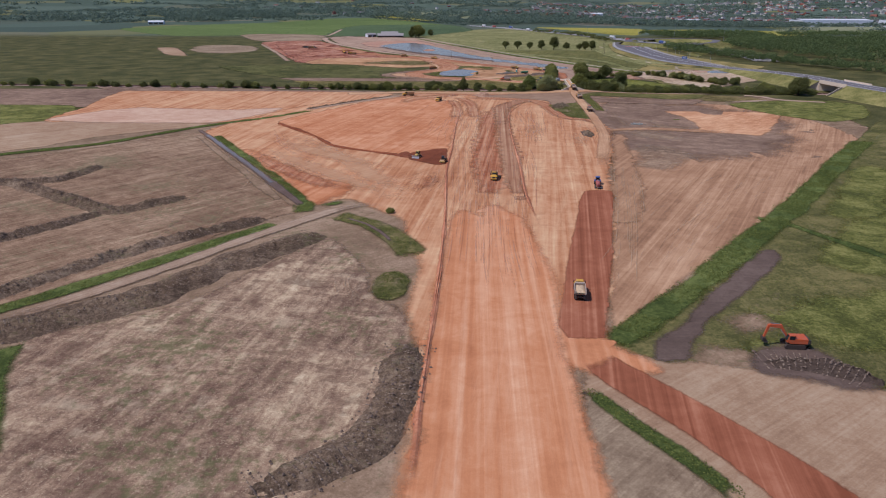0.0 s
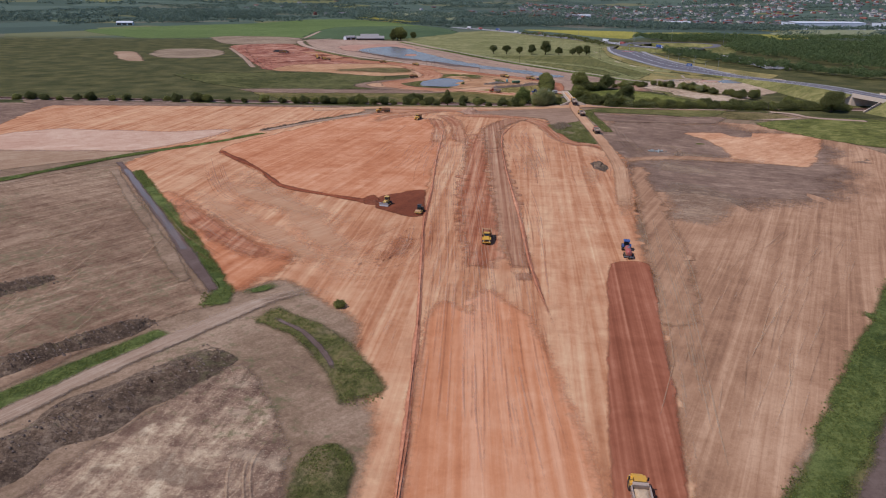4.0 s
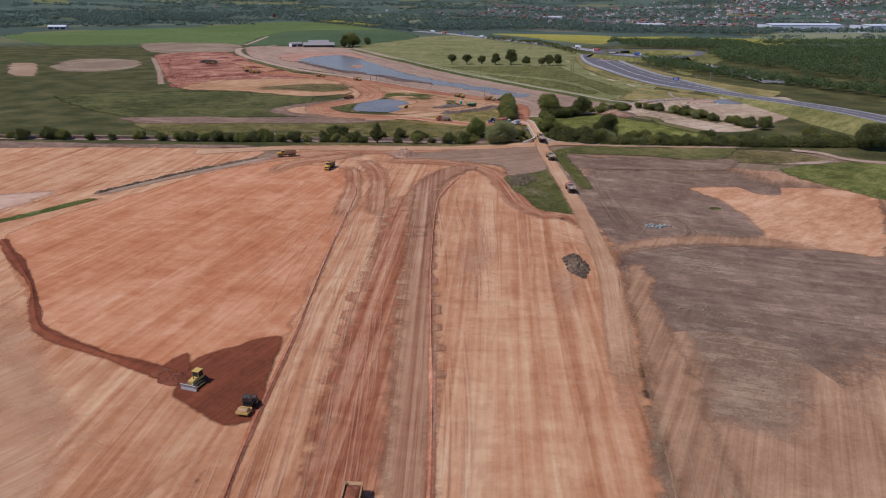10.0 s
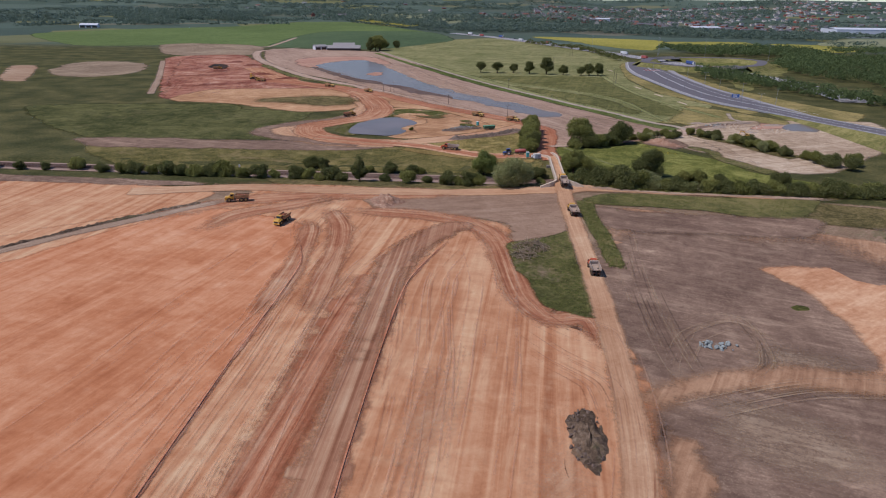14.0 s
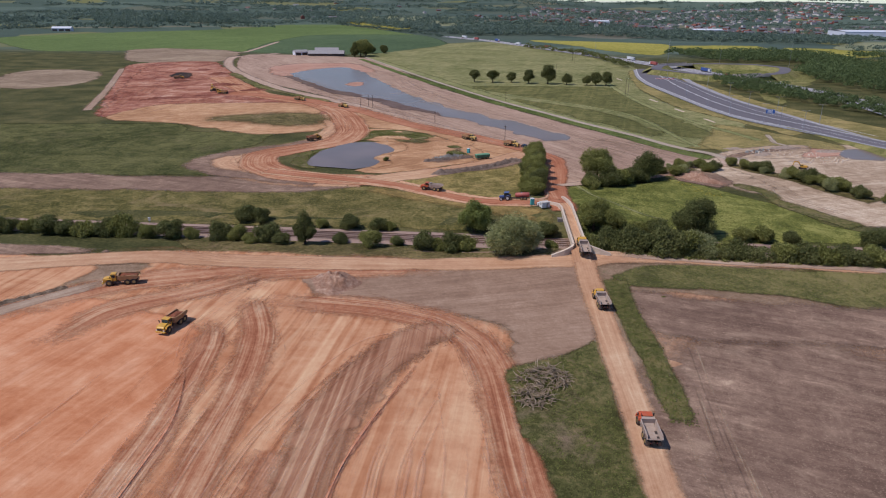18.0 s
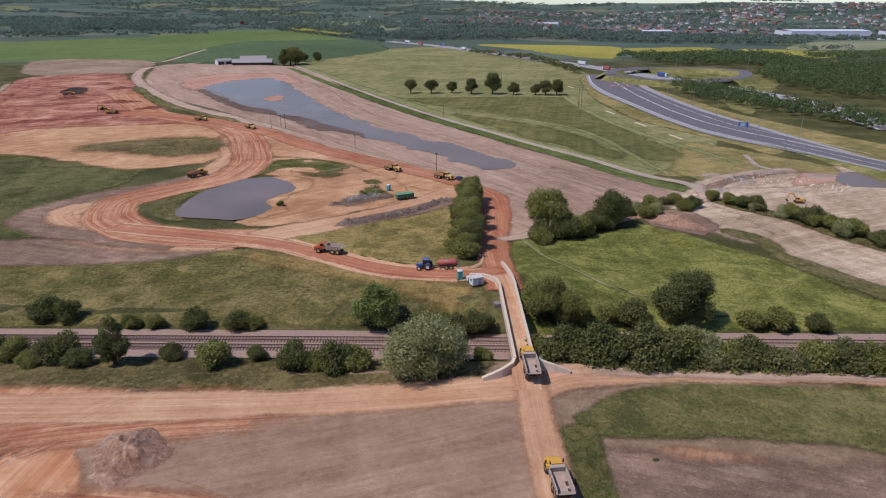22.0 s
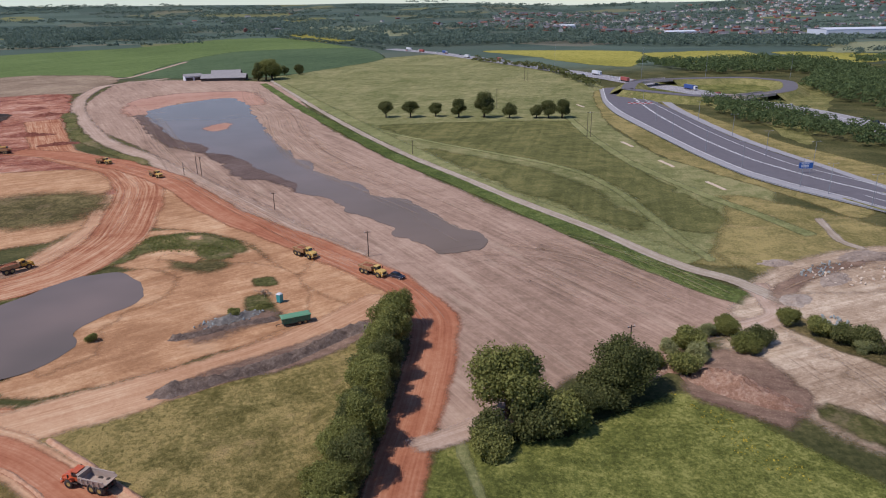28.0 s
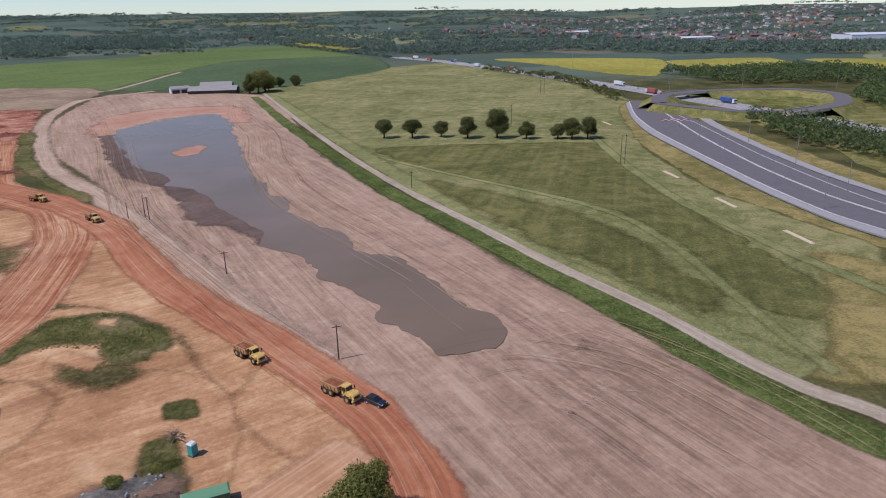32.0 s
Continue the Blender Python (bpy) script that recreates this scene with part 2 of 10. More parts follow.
def foliage(name, dark, mid, light):
    n = Nodes(name)
    isl = n.add("ShaderNodeNewGeometry").outputs["Random Per Island"]
    obr = n.add("ShaderNodeObjectInfo").outputs["Random"]
    ob = n.add("ShaderNodeTexCoord").outputs["Object"]
    s = n.math("ADD", n.math("MULTIPLY", isl, 0.42), n.math("ADD", n.math("MULTIPLY", obr, 0.2), n.math("ADD", n.math("MULTIPLY", n.noise(ob, 0.5, 3.0), 0.2), n.math("MULTIPLY", n.noise(ob, 0.1, 2.0), 0.2))))
    col = n.ramp(s, [(0.1, tone(dark, (1.78, 1.68, 1.35))), (0.5, tone(mid, (1.8, 1.7, 1.4))), (0.95, tone(light, (1.8, 1.7, 1.42)))])
    back = n.add("ShaderNodeBsdfTranslucent")
    n.put(col, back.inputs["Color"])
    both = n.add("ShaderNodeMixShader")
    both.inputs[0].default_value = 0.42
    n.put(n.bsdf.outputs[0], both.inputs[1])
    n.put(back.outputs[0], both.inputs[2])
    n.put(both.outputs[0], n.out.inputs["Surface"])
    return n.finish(col, 0.7, 0.15)


M = {}
M["red"] = soil("red_earth", [(0.0, "a3664a"), (0.3, "bd8264"), (0.55, "cb967a"), (0.8, "d5a88c"), (1.0, "ddb99f")], turn=-82, across=0.4, along=0.008, weight=0.42, patch=0.022, mid=0.12, warp=0.8, gain=(1.08, 1.08, 0.914), speck=0.04, swath=0.35, grain=0.9, bump=0.2, soft=1.0, blotch=0.3, sharp=0.8)
M["red_fill"] = soil("freshly_spread_red_earth", [(0.0, "a0603f"), (0.35, "b57653"), (0.65, "c38a69"), (1.0, "d0a184")], turn=-72, across=0.4, along=0.008, weight=0.3, warp=0.7, patch=0.03, gain=(1.24, 1.19, 1.08), swath=0.2, speck=0.04, grain=0.9, soft=1.0, blotch=0.3, sharp=0.75)
M["moist"] = soil("moist_dark_red_earth", [(0.0, "6d3a26"), (0.5, "8a4a31"), (1.0, "a05c40")], turn=-60, across=0.5, weight=0.35)
M["streak"] = soil("rutted_red_earth", [(0.0, "8a4a33"), (0.3, "a9664a"), (0.6, "c08365"), (1.0, "d2a287")], turn=-82.5, across=0.55, along=0.008, weight=0.5, warp=0.4, bump=0.7, gain=(1.02, 1.01, 0.917), swath=0.4, speck=0.05, grain=0.9, soft=1.0, sharp=0.9)
M["grey_band"] = soil("compacted_greyish_red_earth", [(0.0, "8d5c48"), (0.4, "a57560"), (0.7, "b68a73"), (1.0, "c5a08a")], turn=-86, across=0.9, along=0.008, weight=0.6, gain=(1.07, 1.06, 0.92), swath=0.3, speck=0.05, grain=0.9, soft=1.0, sharp=0.8)
M["orange"] = soil("rolled_orange_earth", [(0.0, "a4613f"), (0.4, "b97550"), (0.7, "c48664"), (1.0, "cf9a7c")], turn=-87, across=0.4, along=0.005, weight=0.45, warp=0.5, gain=(1.3, 1.4, 1.36), speck=0.03, swath=0.35, grain=0.9, soft=1.0, sharp=0.8)
M["wet"] = soil("watered_dark_red_earth", [(0.0, "7d4632"), (0.4, "8f543e"), (0.7, "9c6049"), (1.0, "ac735b")], turn=-80, across=0.6, along=0.006, weight=0.5, bump=0.1, gain=(1.2, 1.18, 1.1), speck=0.05, grain=0.9, soft=1.0)
M["wet_uv"] = soil("watered_haul_road_earth", [(0.0, "93523a"), (0.4, "ac694d"), (0.7, "bb7d60"), (1.0, "cb987c")], uv=True, across=0.5, along=0.01, weight=0.5, bump=0.2, warp=0.5, gain=(1.04, 1.1, 1.05), speck=0.08)
M["haul"] = soil("haul_road_earth", [(0.0, "94553d"), (0.3, "ae6e52"), (0.6, "c58e70"), (1.0, "d8b095")], uv=True, across=0.55, along=0.012, weight=0.55, bump=0.4, warp=0.5, sharp=1.15, gain=(1, 1.03, 0.94), speck=0.1)
M["pale_haul"] = soil("dusty_pale_track_earth", [(0.0, "ad7f63"), (0.4, "c1957a"), (0.7, "cfa88d"), (1.0, "dbbca4")], uv=True, across=0.6, along=0.015, weight=0.45, warp=0.5, gain=(1.02, 0.99, 0.865), speck=0.12)
M["pale_red"] = soil("pale_dusty_earth", [(0.0, "bd9380"), (0.4, "cdaa98"), (0.7, "d9bcab"), (1.0, "e2cabb")], turn=-20, across=0.3, weight=0.3, gain=(1, 0.95, 0.86))
M["sand"] = soil("sandy_earth", [(0.0, "a87d60"), (0.4, "bf9476"), (0.7, "cda88b"), (1.0, "dabda3")], turn=-35, across=0.2, along=0.03, weight=0.35, warp=1.2, sharp=1.15, gain=(1.11, 0.941, 0.802), swath=0.5, speck=0.08, grain=0.9)
M["sand2"] = soil("sandy_pink_earth", [(0.0, "9d7a66"), (0.4, "b39079"), (0.7, "c2a38d"), (1.0, "cfb5a2")], turn=-35, across=0.3, weight=0.4, gain=(0.871, 0.877, 0.791))
M["brown"] = soil("dry_brown_topsoil", [(0.0, "6e594d"), (0.35, "877063"), (0.65, "9e8778"), (1.0, "b5a08f")], turn=-45, across=0.45, weight=0.35, gain=(1.09, 1.12, 0.966))
M["site"] = soil("trampled_brown_earth", [(0.0, "6f5a4f"), (0.35, "86705f"), (0.65, "9b8474"), (1.0, "b09a89")], turn=-45, across=0.3, weight=0.2, tuft="6b6a45", gain=(1.07, 1.02, 0.899), speck=0.45)
M["stubble"] = soil("weedy_stubble_earth", [(0.0, "5f4a40"), (0.3, "7a6355"), (0.55, "947c69"), (0.8, "ae9981"), (1.0, "c4b49b")], turn=-78, across=0.14, along=0.03, weight=0.42, mid=0.35, grain=1.3, bump=0.7, tuft="6a6a42", cross=0.5, sharp=1.25, warp=0.9, gain=(1.287, 1.221, 1.144), speck=0.6, blotch=0.6)
M["field_l1"] = soil("harrowed_brown_earth", [(0.0, "664f43"), (0.35, "826858"), (0.65, "9d8472"), (1.0, "baa38f")], turn=-50, across=0.3, along=0.02, weight=0.4, mid=0.25, tuft="77704f", cross=0.3, sharp=1.15, warp=0.9, gain=(1.05, 0.989, 0.869), speck=0.5, blotch=0.3, swath=0.4)
M["tan"] = soil("ploughed_tan_earth", [(0.0, "886955"), (0.35, "a07f67"), (0.65, "b19178"), (1.0, "c4a78e")], turn=-60, across=0.35, along=0.008, weight=0.45, warp=1.2, gain=(1.13, 1.0, 0.88), speck=0.25, sharp=1.0, soft=0.5)
M["purple"] = soil("bare_purple_brown_topsoil", [(0.0, "5d4b45"), (0.35, "735f57"), (0.62, "89746a"), (0.85, "a38d80"), (1.0, "bfab9b")], turn=-160, across=0.3, along=0.03, weight=0.3, mid=0.2, warp=1.4, sharp=0.8, gain=(1.2, 1.1, 0.95), speck=0.4, swath=0.25, blotch=0.25, soft=0.5)
M["pale_r"] = soil("pale_crusted_topsoil", [(0.0, "735f55"), (0.4, "8f7b6f"), (0.7, "b09c8b"), (1.0, "cbbba9")], turn=-160, across=0.4, along=0.06, weight=0.4, mid=0.35, sharp=1.0, gain=(1.2, 1.1, 0.95), speck=0.6, swath=0.4, most=0.6)
M["grey"] = soil("stripped_grey_brown_earth", [(0.0, "786357"), (0.4, "8f7869"), (0.7, "9d8778"), (1.0, "ad988a")], turn=-15, across=0.4, weight=0.3, bump=0.15, gain=(1.13, 1.02, 0.9), speck=0.12, swath=0.35)
M["mud"] = soil("graded_pinkish_brown_mud", [(0.0, "806b60"), (0.3, "967d72"), (0.6, "a98f84"), (1.0, "bda89b")], turn=-118, across=0.35, along=0.012, weight=0.4, warp=1.6, bump=0.3, patch=0.012, gain=(1.17, 1.12, 0.985), speck=0.08, swath=0.45, grain=1.0)
M["wetmud"] = soil("wet_dark_mud", [(0.0, "5c4a44"), (0.5, "6f5c55"), (1.0, "84716a")], turn=-50, weight=0.3)
M["farm"] = soil("brown_farm_track", [(0.0, "8a6f5b"), (0.4, "a28670"), (0.7, "b39a84"), (1.0, "c3ad98")], uv=True, across=1.4, along=0.02, weight=0.5, speck=0.4)
M["brown_dark"] = soil("dark_trodden_topsoil", [(0.0, "594942"), (0.5, "6a5850"), (1.0, "7d6a61")], weight=0.2, mid=0.2, speck=0.25)
M["bank_dry"] = turf("dry_brown_slope_turf", "564e2d", "6e6239", "867849", "937f58", dryness=0.5, gain=(1.9, 1.65, 1.5))
M["black_mud"] = soil("black_wet_mud", [(0.0, "2c2522"), (0.5, "3b322e"), (1.0, "4c413b")], weight=0.3)
M["sand_weedy"] = soil("sandy_weedy_earth", [(0.0, "9a7459"), (0.4, "b48c6e"), (0.7, "c8a486"), (1.0, "d6b89e")], turn=-35, across=0.2, along=0.03, weight=0.35, warp=1.2, sharp=1.2, gain=(1.07, 0.97, 0.81), speck=0.25, swath=0.5)
M["redmud"] = soil("pale_red_shore_earth", [(0.0, "a97762"), (0.5, "bc8f7a"), (1.0, "cba791")], turn=-20, weight=0.3)
M["pit"] = soil("raw_red_pit_earth", [(0.0, "6f3c2f"), (0.3, "97594a"), (0.6, "b78069"), (0.85, "cda08b"), (1.0, "ddc0b0")], turn=-20, across=0.12, along=0.04, weight=0.4, mid=0.1, bump=0.8, sharp=1.35, warp=1.0, cross=0.4, speck=0.6, gain=(0.96, 0.87, 0.8), swath=0.4)
M["works"] = soil("rubble_strewn_pale_earth", [(0.0, "86705f"), (0.4, "a68f7e"), (0.7, "bca797"), (1.0, "d2c1b2")], turn=-20, weight=0.25, mid=0.25, grain=2.0, bump=0.6, sharp=1.2, speck=0.5, gain=(1.2, 1.17, 1.04), swath=0.5)
M["gravel"] = soil("pale_gravel_track", [(0.0, "94826f"), (0.4, "aa9986"), (0.7, "bcad9b"), (1.0, "cabdac")], uv=True, across=0.9, along=0.02, weight=0.4)
M["lane"] = soil("dusty_farm_lane", [(0.0, "9c8270"), (0.4, "b59883"), (0.7, "c6ab97"), (1.0, "d3bcaa")], uv=True, across=0.9, along=0.02, weight=0.45)
M["berm"] = soil("dark_heaped_topsoil", [(0.0, "4b3d36"), (0.4, "64534a"), (0.7, "7d6a5f"), (1.0, "98857a")], weight=0.1, mid=0.5, grain=1.6, bump=1.0, rim=False, tuft="66603f", sharp=1.3, speck=0.6, gain=(1.09, 1.06, 0.92))
M["mound"] = soil("dark_spoil_earth", [(0.0, "3f332e"), (0.5, "54463f"), (1.0, "6b5b52")], weight=0.1, mid=0.4, grain=2.0, bump=1.0, rim=False)
M["rubble"] = soil("grey_brown_rubble_earth", [(0.0, "5f5048"), (0.4, "7c6a5f"), (0.7, "938175"), (1.0, "ab9a8d")], weight=0.1, mid=0.5, grain=2.5, bump=1.0, rim=False, speck=0.6)
M["stone"] = soil("grey_stone_heap", [(0.0, "6a6560"), (0.5, "8a847e"), (1.0, "a9a39b")], weight=0.1, mid=0.6, grain=3.0, bump=1.0, rim=False)
M["redheap"] = soil("heaped_red_earth", [(0.0, "7a4532"), (0.5, "97593f"), (1.0, "b0745a")], weight=0.1, mid=0.5, grain=2.0, bump=0.8, rim=False)
M["windrow"] = soil("pale_heaped_red_earth", [(0.0, "a3755b"), (0.5, "bb9077"), (1.0, "d0ad96")], weight=0.1, mid=0.5, bump=0.6, rim=False, gain=(1.1, 1.05, 0.95))
M["ridge"] = soil("scuffed_red_ridge_earth", [(0.0, "8b5541"), (0.5, "a56d57"), (1.0, "be9079")], weight=0.1, mid=0.6, bump=0.6, gain=(1.5, 1.42, 1.25))
# Darker pressed earth, with the shade of deep ruts put into its colour.
M["rut_dark"] = soil("dark_red_wheel_rut", [(0.0, "94553b"), (0.5, "a8664a"), (1.0, "bd7f60")], uv=True, across=0.5, along=0.05, weight=0.3, most=0.32, noisy=1.6, bump=0.5, gain=(1.05, 1.05, 1))
M["rut_pale"] = soil("dusty_pale_wheel_track", [(0.0, "c79578"), (0.5, "d6a98c"), (1.0, "e2bea4")], uv=True, across=0.5, along=0.05, weight=0.3, most=0.36, noisy=1.8, gain=(1.02, 0.97, 0.92))
M["rut_brown"] = soil("dark_brown_wheel_rut", [(0.0, "5f4a40"), (0.5, "765e50"), (1.0, "8d7462")], uv=True, across=0.5, along=0.05, weight=0.3, most=0.36, noisy=2.0, gain=(1, 1, 0.92))
M["rut_tan"] = soil("pale_tan_wheel_track", [(0.0, "b39379"), (0.5, "c6a78b"), (1.0, "d6bca2")], uv=True, across=0.5, along=0.05, weight=0.3, most=0.4, noisy=2.0, gain=(1, 1, 0.92))
M["pale_dust"] = soil("pale_dusty_red_earth", [(0.0, "c2937a"), (0.4, "cda388"), (0.7, "d6b299"), (1.0, "dfc3ac")], turn=-50, across=0.5, along=0.05, weight=0.45, warp=1.5, most=0.6, gain=(1.1, 0.99, 0.82), speck=0.08, grain=0.9, soft=1.0, sharp=0.8, swath=0.0)
M["turf"] = turf("rough_meadow_turf", "3a4020", "575a32", "737145", "86785a", dryness=0.5, fine=1.0, gain=(1.08, 1.04, 0.98))
M["turf_dry"] = turf("dry_railway_slope_turf", "3f4322", "5f5d35", "7f774b", "8f8060", dryness=0.62, fine=1.0, gain=(1.45, 1.3, 1.15))
M["bank_light"] = turf("light_rough_meadow_turf", "4b4a26", "68643a", "877d4e", "95845f", dryness=0.55, fine=1.0, bump=0.8, gain=(1.95, 1.7, 1.5))
M["turf_deep"] = turf("lush_green_turf", "434a21", "5f662f", "808246", "8b8058", dryness=0.35, patch=0.05, gain=(1.4, 1.28, 1.28))
M["lush"] = turf("lush_meadow_turf", "434a21", "5f662f", "808246", "8b8058", dryness=0.35, patch=0.05, gain=(1.62, 1.5, 1.34))
M["turf_r"] = turf("short_green_turf", "414824", "575c30", "70703f", "80775a", dryness=0.5, patch=0.03, bump=0.5, gain=(1.56, 1.31, 1.44))
M["bank"] = turf("coarse_bank_turf", "434422", "605d34", "7e7746", "8f7d5a", dryness=0.55, fine=1.0, bump=0.9, gain=(1.55, 1.32, 1.48))
M["verge"] = turf("bright_verge_turf", "3d491e", "556029", "707839", "80784c", dryness=0.2, bump=0.8, gain=(1.34, 1.35, 1.51))
M["scrub"] = turf("weedy_scrub_turf", "404820", "57602f", "71713f", "8a7e60", dryness=0.6, bump=1.0, fine=0.8, gain=(1.68, 1.36, 1.56))
M["hay"] = turf("mown_hay_meadow", "525a2f", "6b7042", "858456", "99926c", dryness=0.45, turn=-75, lines=0.06, patch=0.02, bump=0.4, gain=(1.58, 1.42, 1.47))
M["hay2"] = turf("hay_meadow_green_part", "414a24", "565f31", "6e733f", "7d7b55", dryness=0.25, turn=-75, lines=0.12, patch=0.02, bump=0.4, gain=(1.58, 1.29, 1.39))
M["slope"] = turf("dry_road_embankment_turf", "565a32", "6f6e45", "868253", "998d68", dryness=0.5, patch=0.03, bump=0.5, gain=(1.75, 1.45, 1.3))
M["crop"] = turf("green_cereal_crop", "47582d", "566834", "65763f", "72794a", dryness=0.1, turn=-70, lines=0.3, patch=0.004, bump=0.2, fine=0.4, gain=(1.4, 1.34, 1.38))
M["crop2"] = turf("deep_green_cereal_crop", "3c5030", "495d37", "576a40", "636e48", dryness=0.08, turn=-60, lines=0.3, patch=0.004, bump=0.2, fine=0.4, gain=(1.35, 1.25, 1.45))
M["rape"] = turf("yellow_flowering_rape_crop", "75742a", "8d8a33", "a09a42", "7d8046", dryness=0.35, patch=0.006, bump=0.2, fine=0.4, gain=(1.3, 1.22, 1.3))
M["palegreen"] = turf("pale_green_pasture", "5d6c45", "6c7a50", "7c885c", "888a66", dryness=0.2, patch=0.004, bump=0.2, fine=0.3, gain=(1.58, 1.3, 1.59))
M["asphalt"] = plain("road_asphalt", "6f696b", 0.85, 0.3, vary=0.12, scale=0.3)
M["asphalt_old"] = plain("pale_worn_asphalt", "a09b99", 0.9, 0.3, vary=0.1, scale=0.2)
M["shoulder"] = plain("pale_gravel_shoulder", "a39f9d", 0.95, 0.2, vary=0.15, scale=0.8)
M["line"] = plain("white_road_paint", "dedcd6", 0.7, 0.3, vary=0.08)
M["ballast"] = plain("brown_rail_ballast", "a98d7b", 0.95, 0.2, vary=0.3, scale=2.5, bump=0.8)
M["sleeper"] = plain("grey_brown_concrete_sleeper", "a08a7d", 0.9, 0.2, vary=0.2)
M["rail"] = plain("rusted_rail_steel", "80604f", 0.5, 0.4, 0.5, vary=0.2)
M["concrete"] = plain("pale_concrete", "d6c2a8", 0.9, 0.2, vary=0.12, scale=1.0, bump=0.2)
M["concrete_dark"] = plain("stained_grey_concrete", "827b76", 0.9, 0.2, vary=0.2, scale=0.8, bump=0.2)
M["bark"] = plain("brown_bark", "57483b", 0.95, 0.1, vary=0.35, scale=3.0, bump=0.8)
M["deadwood"] = plain("bleached_dead_wood", "93857a", 0.9, 0.2, vary=0.35, scale=2.0, bump=0.5)
M["pole"] = plain("weathered_pole_timber", "5a4d42", 0.9, 0.2, vary=0.25)
M["steel"] = plain("galvanised_steel", "a3a6a8", 0.5, 0.5, 0.6, vary=0.1)
M["leaf"] = foliage("broad_leaves", "464b25", "666b39", "8d8e57")
M["leaf_dark"] = foliage("dark_leaves", "373e25", "525833", "767850")
M["leaf_pale"] = foliage("pale_willow_leaves", "5c6344", "7d835b", "a1a27b")
M["leaf_fresh"] = foliage("fresh_green_leaves", "434f27", "606c38", "858d55")
# Bluish leaf tones put the haze of distance into the base colour.
M["leaf_hazy"] = foliage("distant_woodland_leaves", "3f4f4a", "52635c", "6a7b74")
M["leaf_wood"] = foliage("roadside_woodland_leaves", "36432b", "4d5d3c", "6b7b51")
M["mown"] = turf("pale_mown_grass_strip", "6a7044", "7f8454", "959664", "9d966e", dryness=0.35, gain=(1.22, 1.14, 1.06))
M["debris"] = foliage("dead_branches_bark", "5e5148", "8a7c70", "b3a698")

nw = Nodes("still_brown_water")
nz = nw.noise(nw.vec(), 0.9, 3.0)
nw.bump(nz, 0.06, 0.1)
nw.bsdf.inputs["IOR"].default_value = 1.33
M["scrub_heap"] = turf("weedy_hummock_turf", "404820", "57602f", "71713f", "8a7e60", dryness=0.3, rim=False, bump=1.0)
M["bank_far"] = turf("grassy_road_bank_turf", "454a26", "5c5f33", "757345", "8a7c58", dryness=0.5, rim=False, gain=(1.95, 1.75, 1.75))
M["water"] = nw.finish(nw.ramp(nw.noise(nw.vec(), 0.02, 3.0), [(0.35, "6d6156"), (0.65, "857265")]), 0.2, 0.2)

nl = Nodes("silty_pinkish_lagoon_water")
nl.bump(nl.noise(nl.vec(), 0.9, 3.0), 0.05, 0.1)
nl.bsdf.inputs["IOR"].default_value = 1.33
M["lagoon"] = nl.finish(nl.ramp(nl.noise(nl.vec(), 0.015, 4.0, 0.6), [(0.3, "75634f"), (0.7, "897462")]), 0.2, 0.16)

# ---- ground shape ----
def ground_z(x, y):
    """The lie of the land: a dip in the east field, a rise to the railway bridge and hills on the horizon."""
    z = -3.4 * math.exp(-((x - 151) / 59) ** 2 - ((y - 383) / 81) ** 2)
    d = abs(y - (522.8 - 0.077 * x))
    cut = min(1.0, max(0.0, (d - 6.5) / 6.0)) if 380 < y < 700 else 1.0
    z += 4.2 * math.exp(-((x - 93) / 24) ** 2 - ((y - 531) / 36) ** 2) * cut - 1.0 * (1 - cut)
    if y > 1500 and x > 350:
        u, v = min(1.0, (x - 350) / 600), min(1.0, (y - 1500) / 800)
        z -= 28 * u * u * (3 - 2 * u) * v * v * (3 - 2 * v)
    far = math.hypot(x, y - 500)
    if far > 2600:
        k = min(1.0, (far - 2600) / 1700)
        z += k ** 1.4 * (86 + 16 * noise.noise((x / 1300, y / 1300, 3.0)) + 8 * noise.noise((x / 400, y / 400, 7.0)))
    return z


def link(name, verts, faces, mat, uvs=None, rim=None, smooth=True):
    me = bpy.data.meshes.new(name)
    me.from_pydata(verts, [], faces)
    if smooth:
        me.polygons.foreach_set("use_smooth", [True] * len(me.polygons))
    me.materials.append(mat)
    if rim is not None:
        at = me.attributes.new("rim", "FLOAT", "POINT")
        at.data.foreach_set("value", rim)
    if uvs is not None:
        layer = me.uv_layers.new(name="UVMap")
        idx = np.empty(len(me.loops), dtype=np.int32)
        me.loops.foreach_get("vertex_index", idx)
        layer.data.foreach_set("uv", np.asarray(uvs, dtype=np.float32)[idx].ravel())
    me.update()
    return new(name, me)


def curve_through(points, closed, step):
    """Even points along a smooth curve through the given ones."""
    pts = [Vector((p[0], p[1], 0)) for p in points]
    n = len(pts)
    out = []
    for i in range(n if closed else n - 1):
        p1, p2 = pts[i], pts[(i + 1) % n]
        p0 = pts[i - 1] if (closed or i) else p1 * 2 - p2
        p3 = pts[(i + 2) % n] if (closed or i + 2 < n) else p2 * 2 - p1
        d = (p2 - p1).length
        m1, m2 = (p2 - p0) * 0.35, (p3 - p1) * 0.35
        for m in (m1, m2):
            if m.length > d * 0.8:
                m *= d * 0.8 / m.length
        k = max(1, int(d / step))
        for j in range(k):
            t = j / k
            out.append(p1 * (2 * t**3 - 3 * t**2 + 1) + m1 * (t**3 - 2 * t**2 + t) + p2 * (3 * t**2 - 2 * t**3) + m2 * (t**3 - t**2))
    if not closed:
        out.append(pts[-1])
    return out


from mathutils.geometry import delaunay_2d_cdt


